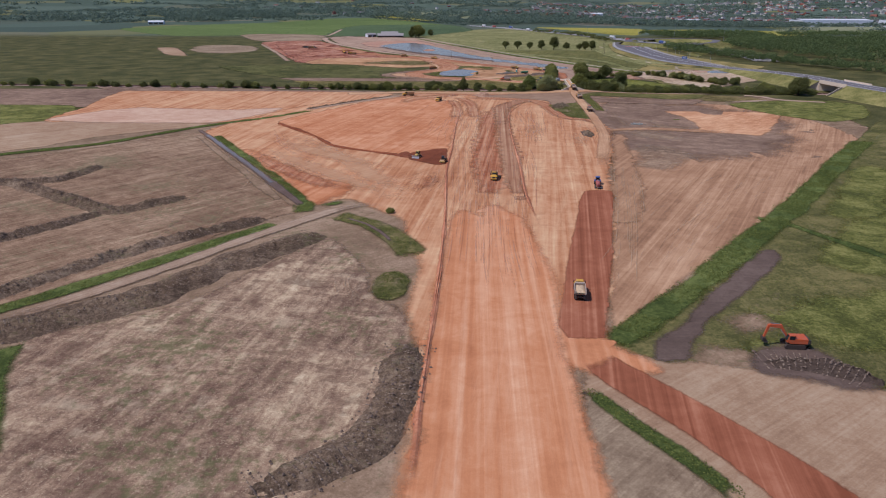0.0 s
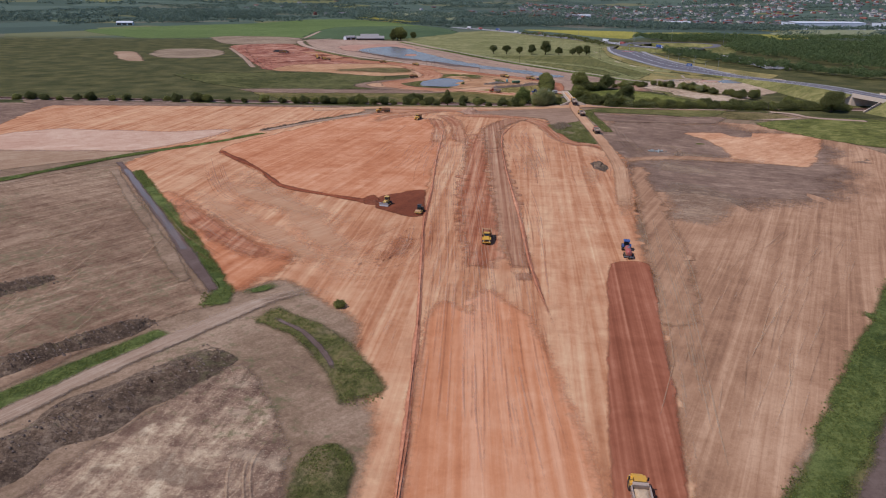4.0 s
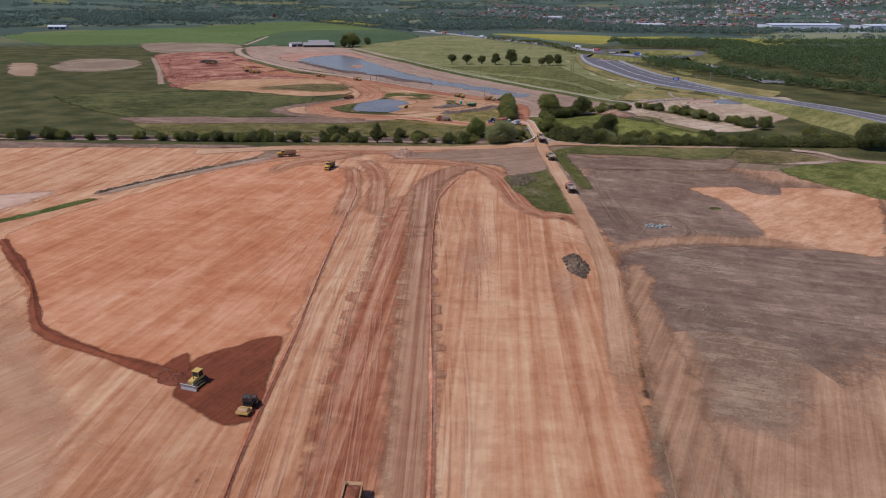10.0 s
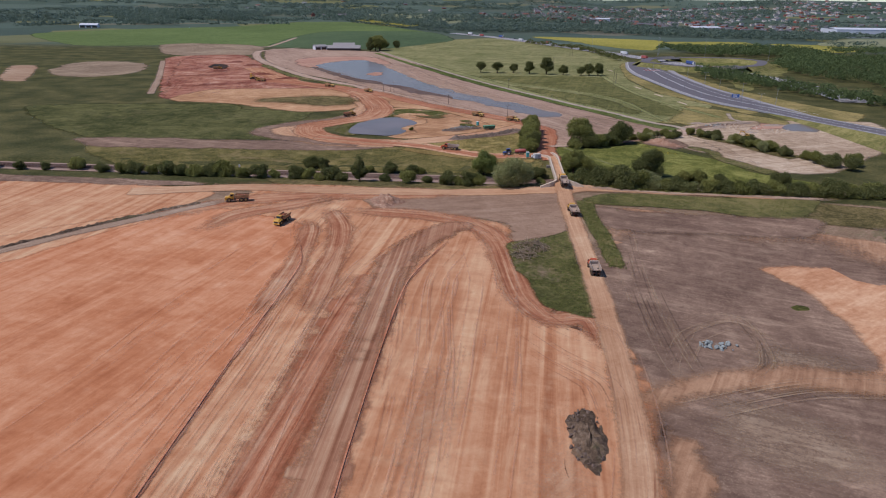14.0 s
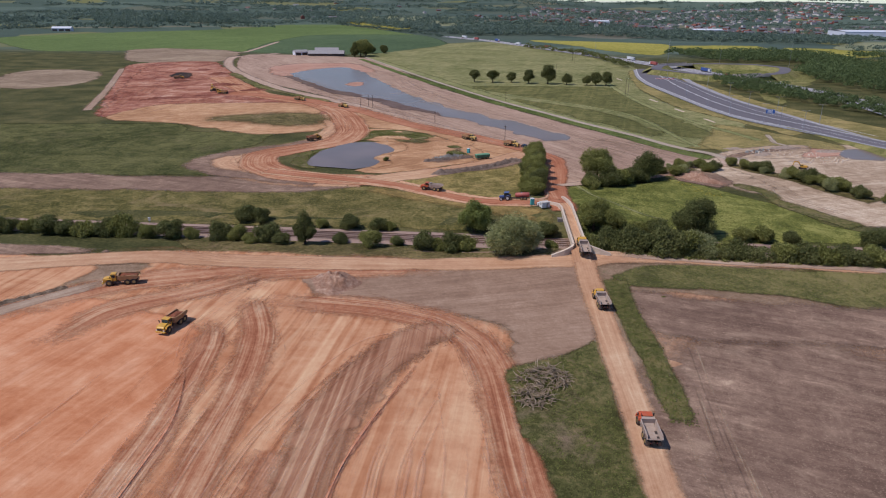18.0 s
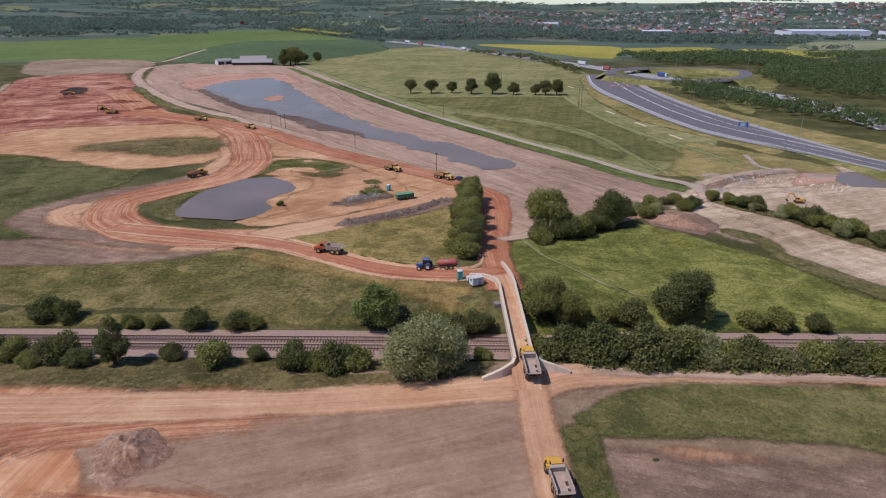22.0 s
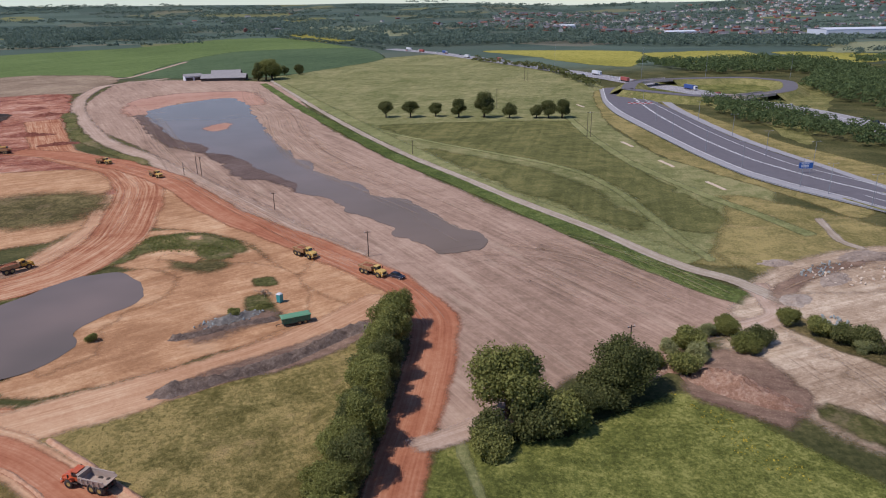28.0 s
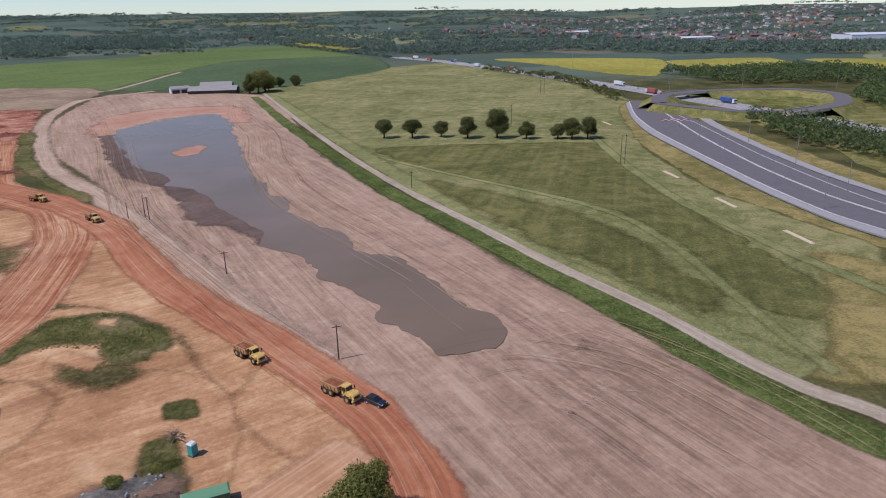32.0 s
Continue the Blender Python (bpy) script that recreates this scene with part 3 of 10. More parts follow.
def sheet(name, outline, mat, lift, label, category="field", fray=1.2, step=3.0, wob=1.0, inner=9.0, flat=None):
    """A sheet of one kind of ground laid over the land, with an uneven, fraying rim."""
    ring = curve_through(outline, True, step)
    pts = []
    for p in ring:
        v = noise.noise_vector((p.x * 0.09, p.y * 0.09, lift * 31)) + 0.5 * noise.noise_vector((p.x * 0.3, p.y * 0.3, lift * 17))
        pts.append(Vector((p.x + v.x * wob, p.y + v.y * wob)))
    fray *= 1.9
    n = len(pts)
    area = sum(pts[i].x * pts[(i + 1) % n].y - pts[(i + 1) % n].x * pts[i].y for i in range(n))
    if area < 0:
        pts.reverse()
    if fray > 1.0:
        out = []
        for i in range(n):
            t = pts[(i + 1) % n] - pts[i - 1]
            t = t.normalized() if t.length > 1e-6 else Vector((1, 0))
            out.append(pts[i] - Vector((-t.y, t.x)) * fray * 0.42)
        pts = out
    arr = np.array([(p.x, p.y) for p in pts])
    nxt = np.roll(arr, -1, 0)
    extra = []
    for i in range(0, n):
        t = Vector(pts[(i + 1) % n]) - Vector(pts[i - 1])
        if t.length > 1e-6:
            t.normalize()
            q = Vector(pts[i]) + Vector((-t.y, t.x)) * fray
            if np.min(np.hypot(arr[:, 0] - q.x, arr[:, 1] - q.y)) > fray * 0.8:
                extra.append(q)
    lo, hi = arr.min(0), arr.max(0)
    inner = max(inner, math.sqrt((hi[0] - lo[0]) * (hi[1] - lo[1]) / 2500))
    for gx in np.arange(lo[0] + inner / 2, hi[0], inner):
        cross = (arr[:, 0] > gx) != (nxt[:, 0] > gx)
        ys = np.sort(arr[cross, 1] + (gx - arr[cross, 0]) / (nxt[cross, 0] - arr[cross, 0]) * (nxt[cross, 1] - arr[cross, 1]))
        for a, b in zip(ys[::2], ys[1::2]):
            extra += [Vector((gx, gy)) for gy in np.arange(a + fray * 1.5, b - fray * 1.5, inner)]
    verts = [Vector((p[0], p[1])) for p in pts] + extra
    vo, eo, fo, ov, oe, of = delaunay_2d_cdt(verts, [(i, (i + 1) % n) for i in range(n)], [], 1, 1e-4)
    rim = [0.0 if any(k < n for k in o) else 1.0 for o in ov]
    co = [(v.x, v.y, (ground_z(v.x, v.y) if flat is None else flat) + lift) for v in vo]
    ob = link(name, co, fo, mat, None, rim)
    return tagged(ob, label, category, kind="structure")


def ribbon(name, line, width, mat, lift, label, category="track", fray=1.0, step=3.0, wob=0.5, crown=0.0, ends=1, kind="structure", flat=None):
    """A road or strip along a smooth line; width is one number or (start, end)."""
    path = curve_through(line, False, step)
    w0, w1 = width if isinstance(width, tuple) else (width, width)
    verts, uvs, rim, faces = [], [], [], []
    soft = fray * 1.7
    cols = [-1.0, 0.0, 0.25, 0.5, 0.75, 1.0, 2.0]
    run = 0.0
    for i, p in enumerate(path):
        a, b = path[max(0, i - 1)], path[min(len(path) - 1, i + 1)]
        t = (b - a).normalized()
        s = Vector((t.y, -t.x, 0))
        if i:
            run += (p - path[i - 1]).length
        w = w0 + (w1 - w0) * i / max(1, len(path) - 1)
        w += wob * noise.noise((p.x * 0.07, p.y * 0.07, lift * 13)) * 2
        for c in cols:
            off = -w / 2 - soft * 0.6 if c < 0 else (w / 2 + soft * 0.6 if c > 1 else (c - 0.5) * max(w * 0.3, w - soft * 0.8))
            off += (wob * 0.6 * noise.noise((p.x * 0.2 + c * 9, p.y * 0.2, 5.0)) if (c <= 0 or c >= 1) else 0)
            q = p + s * off
            z = ground_z(q.x, q.y) if flat is None else flat
            verts.append((q.x, q.y, z + lift + crown * max(0.0, 1 - (2 * (c - 0.5)) ** 2)))
            uvs.append((run, off))
            rim.append(0.0 if (c < 0 or c > 1) else min(1.0, i / ends, (len(path) - 1 - i) / ends))
    k = len(cols)
    for i in range(len(path) - 1):
        for j in range(k - 1):
            a = i * k + j
            faces.append((a, a + 1, a + 1 + k, a + k))
    return tagged(link(name, verts, faces, mat, uvs, rim), label, category, kind=kind)


def ruts(name, line, spread, count, mats, lift, label, seed, width=0.36, cover=(0.2, 0.8), drift=0.3):
    """A bundle of wheel ruts side by side along one line, each with its own start, end and strength."""
    r = random.Random(seed)
    path = curve_through(line, False, 1.6)
    total = len(path)
    verts, uvs, rim, faces, slots = [], [], [], [], []
    cell = spread / count
    ph = r.uniform(0, 100)
    for c in range(count * 2):
        part_len = max(6, int(total * r.uniform(*cover)))
        first = r.randint(0, max(0, total - part_len))
        off0 = -spread + (c + 0.5 + r.uniform(-0.25, 0.25)) * cell
        wide = min(width * r.uniform(0.6, 1.6), cell * 0.48)
        slot = int(r.random() * len(mats))
        force = r.uniform(0.5, 1.0)
        base, n = len(verts), 0
        for i in range(first, min(total, first + part_len)):
            a, b = path[max(0, i - 1)], path[min(total - 1, i + 1)]
            t = (b - a).normalized()
            s = Vector((t.y, -t.x, 0))
            o = off0 + spread * drift * noise.noise((i * 0.02 + ph, 1.0, 0.0)) + cell * 0.4 * noise.noise((i * 0.05, c * 3.1, ph))
            thin = min(1.0, (i - first) / 7, (first + part_len - 1 - i) / 7) * (0.75 + 0.7 * noise.noise((i * 0.09 + ph, c * 7.0, 0.0))) * force
            for u, f in ((-1, 0.0), (-0.4, 1.0), (0.4, 1.0), (1, 0.0)):
                q = path[i] + s * (o + u * wide)
                verts.append((q.x, q.y, ground_z(q.x, q.y) + lift + 0.0006 * c))
                uvs.append((i * 1.6, o + u * wide))
                rim.append(f * max(0.0, thin))
            if n:
                k = base + (n - 1) * 4
                faces += [(k + j, k + j + 1, k + j + 5, k + j + 4) for j in range(3)]
                slots += [slot] * 3
            n += 1
    ob = link(name, verts, faces, M[mats[0]], uvs, rim)
    for m in mats[1:]:
        ob.data.materials.append(M[m])
    ob.data.polygons.foreach_set("material_index", slots)
    return tagged(ob, label, "wheel tracks", kind="stuff")


def bank(name, line, width, height, mat, label, category="earth bank", lumps=0.5, step=0.7, kind="", base=-0.15):
    """A heaped bank of earth along a line, with a rough uneven crest."""
    path = curve_through(line, False, step)
    verts, faces = [], []
    k = 19
    for i, p in enumerate(path):
        a, b = path[max(0, i - 1)], path[min(len(path) - 1, i + 1)]
        t = (b - a).normalized()
        s = Vector((t.y, -t.x, 0))
        end = min(1.0, min(i, len(path) - 1 - i) * step / (width * 0.6) + 0.02)
        w = width * (0.85 + 0.35 * noise.noise((p.x * 0.12, p.y * 0.12, 2.0))) * (0.5 + 0.5 * end)
        for j in range(k):
            u = j / (k - 1) * 2 - 1
            q = p + s * (u * w / 2)
            h = height * end * (0.5 + 0.5 * math.cos(math.pi * u)) ** 0.8
            h *= 0.8 + 0.5 * noise.noise((q.x * 0.25, q.y * 0.25, 4.0))
            rough = lumps * height * (1 - abs(u)) * (noise.noise((q.x * 0.8, q.y * 0.8, 9.0)) + 0.8 * noise.noise((q.x * 1.9, q.y * 1.9, 1.0)) + 0.5 * noise.noise((q.x * 3.6, q.y * 3.6, 5.0)))
            verts.append((q.x, q.y, ground_z(q.x, q.y) + base * (abs(u) > 0.98) + max(-0.1, h + rough) + (0.12 if abs(u) < 0.98 else 0)))
    for i in range(len(path) - 1):
        for j in range(k - 1):
            a = i * k + j
            faces.append((a, a + 1, a + 1 + k, a + k))
    return tagged(link(name, verts, faces, mat), label, category, kind=kind)


def heap(name, x, y, rx, ry, h, mat, label, category="heap", turn=0.0, lumps=0.3, seg=40, rings=14):
    """A mound of loose material, lumpy and lower at one end."""
    verts, faces = [(x, y, ground_z(x, y) + h)], []
    c, s = math.cos(radians(turn)), math.sin(radians(turn))
    for r in range(1, rings + 1):
        f = r / rings
        for k in range(seg):
            a = 2 * math.pi * k / seg
            ed = 1 + 0.25 * noise.noise((math.cos(a) * 1.3 + x, math.sin(a) * 1.3 + y, 0.5))
            u, v = rx * f * ed * math.cos(a), ry * f * ed * math.sin(a)
            px, py = x + u * c - v * s, y + u * s + v * c
            z = h * (0.5 + 0.5 * math.cos(math.pi * f)) * (0.85 + 0.5 * noise.noise((px * 0.22, py * 0.22, 3.0)))
            z += lumps * h * (1 - f) * (noise.noise((px * 0.7, py * 0.7, 6.0)) + 0.7 * noise.noise((px * 1.7, py * 1.7, 8.0)))
            verts.append((px, py, ground_z(px, py) + (max(0.0, z) + 0.1 if r < rings else -0.15)))
    for k in range(seg):
        faces.append((0, 1 + k, 1 + (k + 1) % seg))
    for r in range(rings - 1):
        for k in range(seg):
            a, b = 1 + r * seg + k, 1 + r * seg + (k + 1) % seg
            faces.append((a, a + seg, b + seg, b))
    return tagged(link(name, verts, faces, mat), label, category)


# ---- the one ground sheet, out to the horizon ----
def spread(lo, hi, fine, far_lo, far_hi):
    mid = list(np.arange(lo, hi + 0.1, fine))
    out, d, v = [], fine, lo
    while v > far_lo:
        d *= 1.16
        v -= d
        out.append(v)
    up, d, v = [], fine, hi
    while v < far_hi:
        d *= 1.10
        v += d
        up.append(v)
    return out[::-1] + mid + up


gx, gy = spread(-140, 240, 5.0, -4300, 4300), spread(-40, 760, 5.0, -900, 4700)
gverts = [(x, y, ground_z(x, y)) for y in gy for x in gx]
gfaces = [(j * len(gx) + i, j * len(gx) + i + 1, (j + 1) * len(gx) + i + 1, (j + 1) * len(gx) + i) for j in range(len(gy) - 1) for i in range(len(gx) - 1)]
ng = Nodes("open_countryside")
gp = ng.vec()
cells = ng.add("ShaderNodeTexVoronoi")
cells.inputs["Scale"].default_value = 0.0042
warped = ng.add("ShaderNodeVectorMath", operation="ADD")
ng.put(gp, warped.inputs[0])
wn3 = ng.add("ShaderNodeTexNoise")
wn3.inputs["Scale"].default_value = 0.002
ng.put(gp, wn3.inputs["Vector"])
wscale = ng.add("ShaderNodeVectorMath", operation="SCALE")
wscale.inputs["Scale"].default_value = 160.0
ng.put(wn3.outputs["Color"], wscale.inputs[0])
ng.put(wscale.outputs[0], warped.inputs[1])
ng.put(warped.outputs[0], cells.inputs["Vector"])
sep = ng.add("ShaderNodeSeparateColor")
ng.put(cells.outputs["Color"], sep.inputs[0])
# Cool bluish field colours: haze over the far land is painted in here.
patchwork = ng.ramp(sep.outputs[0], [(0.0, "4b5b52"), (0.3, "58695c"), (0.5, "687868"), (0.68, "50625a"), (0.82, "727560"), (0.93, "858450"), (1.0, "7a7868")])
near = ng.ramp(ng.math("MULTIPLY_ADD", ng.math("ADD", ng.math("MULTIPLY", ng.noise(gp, 0.9, 6.0, 0.7), 0.5), ng.math("MULTIPLY", ng.noise(gp, 0.05, 5.0), 0.5)), 4.4, -1.7), [(0.05, tone("3f4422", (0.92, 0.82, 0.86))), (0.5, tone("5a5d33", (0.95, 0.84, 0.88))), (0.95, tone("797647", (1.0, 0.88, 0.9)))])
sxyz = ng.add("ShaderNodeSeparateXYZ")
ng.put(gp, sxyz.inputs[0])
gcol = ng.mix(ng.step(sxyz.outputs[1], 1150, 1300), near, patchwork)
gcol = ng.mix(ng.math("MULTIPLY", ng.noise(gp, 0.02, 6.0, 0.7), 0.4), gcol, "495233")
ng.bump(ng.noise(gp, 0.9, 6.0, 0.7), 0.5, 0.8)
tagged(link("ground", gverts, gfaces, ng.finish(gcol, 0.95, 0.05)), "open green countryside with a patchwork of haze-tinted distant fields", "ground", kind="structure")

# ---- fields, roads and water, from the lowest layer up ----
COUNT = [0]


def up(layer):
    COUNT[0] += 1
    return 0.04 * layer + 0.0007 * COUNT[0] + 0.04


# far farmland
sheet("field", [(-453, 1207), (-311, 1232), (-228, 1229), (-127, 1207), (-51, 1200), (-8, 1259), (59, 1424), (2, 1671), (-209, 2109), (-327, 2090), (-406, 1825), (-558, 1657), (-656, 1456)], M["crop"], up(1), "wide field of bright green cereal crop", fray=3, step=20, wob=3, inner=40)
sheet("field", [(-192, 1221), (-212, 1417), (-184, 1631), (2, 1671), (59, 1424), (-8, 1259), (-51, 1200)], M["crop2"], up(2), "darker green cereal field beside the farm track", fray=3, step=20, wob=3, inner=40)
for outline in ([(197, 1534), (298, 1522), (411, 1458), (332, 1233), (284, 1293), (248, 1411)], [(408, 1427), (546, 1444), (502, 1289), (401, 1281)], [(-222, 2319), (-85, 2344), (-22, 1949), (-78, 1871)], [(568, 1403), (658, 1381), (685, 1296), (578, 1230)]):
    sheet("field", outline, M["rape"], up(1), "field of yellow flowering rape", fray=4, step=20, wob=4, inner=50)
sheet("field", [(-274, 3036), (119, 3067), (88, 2151), (-33, 2074)], M["palegreen"], up(1), "pale green distant pasture", fray=4, step=25, wob=4, inner=60)
sheet("meadow", [(-44, 1188), (27, 1390), (132, 1478), (196, 1318), (245, 1171), (256, 1063), (213.1, 891.5), (210.7, 795.7), (221.6, 753), (231.1, 721.6), (191, 658.9), (178.1, 657.5), (158.8, 679.4), (140.1, 711.2), (112.4, 768.2), (56.6, 913.7)], M["hay"], up(1), "mown hay meadow with wheel lines and a row of trees", "meadow", fray=2, step=8, wob=2, inner=16)
sheet("meadow", [(150, 893), (190.9, 886), (190.4, 800.3), (195, 757.7), (196.7, 725.5), (200.8, 702.5), (199.6, 688.3), (195, 678.1), (187.5, 677.3), (181.7, 680.9), (178.4, 696.7), (177.4, 723.8), (171.4, 755.7), (159, 778.1), (139, 799.6), (115.7, 826), (90, 858), (78, 888), (110, 894)], M["hay2"], up(2), "darker uncut part of the hay meadow", "meadow", fray=2.5, step=6, wob=2)
sheet("meadow", [(88, 838), (111.4, 813), (134.2, 790), (153.3, 767), (165.2, 738), (170.3, 716), (172.5, 699), (171.9, 684), (165.6, 681.8), (160.7, 690.7), (152.8, 711), (139.8, 729), (127.5, 755), (116.6, 781), (103.3, 812)], M["hay2"], up(2), "darker uncut part of the hay meadow", "meadow", fray=4, step=6, wob=2)
sheet("embankment", [(237, 1018), (213.1, 891.5), (210.7, 795.7), (221.6, 753), (232.3, 721.5), (242, 688.4)] + [(258, 1052), (238.7, 965.6), (232.6, 896.9), (233.2, 822.6), (239.4, 779.9), (247.1, 744.4), (261.7, 712.1)][::-1], M["slope"], up(2), "dry grassy slope below the slip road", "embankment", fray=1.5, step=6, wob=1)
sheet("embankment", [(210.6, 723.6), (228.6, 689), (239.3, 666.3), (222.8, 645.3), (207.7, 656.4), (193.6, 652), (180.7, 648.9), (174, 653.6), (193.9, 672.6), (203.5, 679.8)], M["slope"], up(2), "dry weedy slope between meadow and works yard", "embankment", fray=3, step=6, wob=2)
for outline in ([(560, 1130), (640, 1125), (1020, 1130), (1060, 1220), (640, 1185), (575, 1205)], [(620, 1280), (1080, 1295), (1130, 1300), (900, 1345), (640, 1325)]):
    sheet("field", outline, M["turf"], up(2), "rough green pasture beyond the wood", fray=4, step=20, wob=4, inner=40)
sheet("field", [(640, 1370), (900, 1390), (1150, 1340), (1300, 1600), (930, 1640), (760, 1560)], M["palegreen"], up(2), "pale green pasture before the warehouses", fray=4, step=20, wob=4, inner=40)
sheet("meadow", [(270.9, 965.6), (278.2, 892.3), (282.0, 810.4), (292.7, 764.1), (302.4, 727.7), (309.3, 708.0), (317.5, 691.5), (290.7, 656.5), (283.0, 670.8), (271.7, 702.0), (260.9, 734.9), (254.8, 790.0), (254.6, 863.4)], M["slope"], up(2), "rough olive grass between the slip road and the trees", "meadow", fray=2, step=5, wob=1.5, inner=10)
# west of the pit
sheet("meadow", [(-217.6, 687.5), (-96, 706.1), (-75.4, 683.3), (-34, 682.5), (-35.7, 649.6), (-47.5, 622.3), (-26.9, 590.6), (-61.5, 589.6), (-136.1, 590.7)], M["turf"], up(1), "rough green meadow beyond the railway", "meadow", fray=3, step=6, wob=2.5)
sheet("meadow", [(-121.4, 573.2), (15.3, 575.7), (32.9, 574.5), (67.2, 555.4), (88.1, 535), (88.1, 524.4), (25.7, 528.7), (-44.1, 530.8), (-85.6, 530.7)], M["turf_dry"], up(1), "rough meadow sloping down to the railway", "meadow", fray=2, step=5, wob=1.5)
sheet("bare_strip", [(-135, 589.4), (-61.2, 589), (-24.4, 588.7), (10.5, 581.3), (25.5, 577.1), (0.9, 565.8), (-49.6, 567.1), (-117, 568)], M["purple"], up(2), "bare weedy purple-brown soil strip", fray=3, step=5, wob=2.5)
sheet("bare_strip", [(-320.6, 897.1), (-332.2, 973.6), (-295.3, 987.8), (-256.9, 959.3), (-233.9, 884.8), (-256.8, 847.8), (-290, 853.3)], M["brown"], up(1), "bare pale brown patch in rough grass", fray=4, step=8, wob=4)
sheet("bare_strip", [(-377.7, 933.8), (-351.4, 933.6), (-293.6, 810.3), (-318.7, 819.8)], M["sand2"], up(1), "small bare pale patch in rough grass", fray=3, step=8, wob=3)
sheet("bare_strip", [(-350.5, 1235), (-322.3, 1268), (-232.4, 1249.3), (-195, 1190), (-186.9, 1086.5), (-235.2, 1059.5), (-288.2, 1086.2)], M["brown"], up(1), "bare brown strip along the far site edge", fray=4, step=10, wob=3)
sheet("pit", [(-265, 1041), (-192, 1082), (-110.9, 871.3), (-16.3, 761), (-20.8, 721.9), (-84.5, 764.1), (-144.1, 725.1), (-157.6, 747)], M["pit"], up(2), "raw red floor of the excavation pit", "pit", fray=3, step=6, wob=3)
sheet("pit", [(-141.6, 718.7), (-185.7, 837.2), (-237, 1017), (-187, 1065), (-82.1, 843.5), (-39, 790.6), (-127.5, 775.4)], M["pit"], up(3), "raw red floor of the excavation pit", "pit", fray=3, step=6, wob=3)
sheet("pit", [(-141.6, 718.7), (-127.5, 775.4), (-38, 786.4), (-17.8, 732.2), (-9.9, 689.7), (-42.2, 676.2), (-96, 706.1)], M["sand_weedy"], up(4), "pale sandy ledge below the pit", "pit", fray=3, step=6, wob=2)
sheet("grass_patch", [(-92, 720), (-60, 742), (-28, 748), (-14, 730), (-16, 706), (-36, 700), (-60, 712)], M["bank"], up(5), "thin dry weeds on the sandy ledge", "grass", fray=9, step=4, wob=3)
sheet("pit", [(-186.8, 937.3), (-190.5, 972.1), (-175.6, 963.1), (-166.3, 925.1)], M["black_mud"], up(4), "dark wet hollow in the pit floor", "pit", fray=2, step=5, wob=2)
ribbon("track", [(-256, 1000), (-248.2, 980.3), (-198.5, 846), (-165, 746.9)], 4.5, M["farm"], up(4), "pale dirt track beside the pit", fray=1.5)
# the lagoon and its graded banks
sheet("graded_ground", [(-150, 1018), (-180, 1181), (-33, 1142), (48.9, 883.4), (125.8, 716.6), (161.4, 656.4), (173.4, 631.3), (177.2, 623.6), (166, 613), (145.4, 602.2), (127.1, 594.8), (112.1, 583.5), (102.4, 578.8), (103.7, 604.9), (104.3, 625.8), (94.1, 648.6), (69.6, 678.5), (53.3, 693.9), (8.8, 763.5), (-47.9, 844.8), (-92.2, 902)], M["mud"], up(3), "graded pinkish-brown bare ground round the lagoon", fray=2, step=5, wob=1.5)
sheet("shore", [(-106.6, 979.8), (-116.2, 1036.6), (-95, 1072.9), (-46.6, 1077.4), (-22.6, 1040), (-12, 990), (-24, 990), (-50, 1020), (-75, 1010), (-82, 970), (-86, 940)], M["redmud"], up(4), "pale red earth shore of the lagoon", "shore", fray=5, step=5, wob=3)
sheet("shore", [(-88, 950), (-78, 931.4), (-50.1, 871.9), (-29.3, 840.4), (-1.1, 811.6), (14.3, 785.1), (28, 760.2), (36.9, 758), (48.1, 749), (54, 738), (62, 744), (40, 785), (8, 830), (-30, 880), (-70, 950)], M["wetmud"], up(5), "dark wet mud shore of the lagoon", "shore", fray=2.5, step=3, wob=3)
sheet("water", [(-85.7, 965), (-77, 1000), (-62, 1025), (-44, 1030), (-24.9, 995.6), (-12.1, 956.4), (5.9, 902.9), (27.6, 839), (36.9, 819.6), (46.2, 797), (52.2, 789.6), (57.2, 772.7), (67.7, 759.5), (79.5, 743.8), (82.3, 733.6), (95.8, 723.4), (102.2, 709), (110.5, 697), (118.5, 682), (120.1, 674.7), (118.1, 668.7), (112.4, 665.3), (105.6, 666.7), (101.5, 675.8), (94, 684.1), (92, 692.7), (75.7, 710.7), (70.3, 725.1), (54, 738.8), (50.2, 753.2), (31.6, 779.1), (11.5, 810.5), (-2.5, 819.6), (-9, 835.9), (-24.9, 850.6), (-45.3, 882.5)], M["lagoon"], up(6), "long shallow lagoon of still brown water", "water", fray=0.3, step=1.2, wob=2.6)
sheet("sandbar", [(-24.6, 888.6), (-23.7, 900.7), (-18.3, 909.2), (-11.6, 904.8), (-11.9, 887.3), (-17.2, 879.6)], M["redmud"], up(7), "pale red sandbar in the lagoon", "sandbar", fray=1.6, step=2, wob=1.8)
ribbon("verge", [(-42, 1137), (22.7, 961), (66, 856.2), (91, 796), (113, 755), (129.8, 722.4), (141.4, 698), (151.6, 676.5), (159.9, 659), (167, 645), (173, 635), (179, 629)], (6, 8.5), M["verge"], up(4), "green grass verge with a ditch along the gravel track", "verge", fray=1.2, wob=0.8)
ribbon("gravel_track", [(-39, 1160), (32.4, 960.5), (70.2, 861.5), (96, 801), (117.6, 757.6), (133.9, 723.7), (144.5, 703.7), (156, 682.4), (164.2, 663.4), (171.7, 649.6), (179.3, 641.3), (186.3, 626)], (3.2, 4.0), M["gravel"], up(5), "straight pale gravel farm track", fray=0.6, wob=0.3)
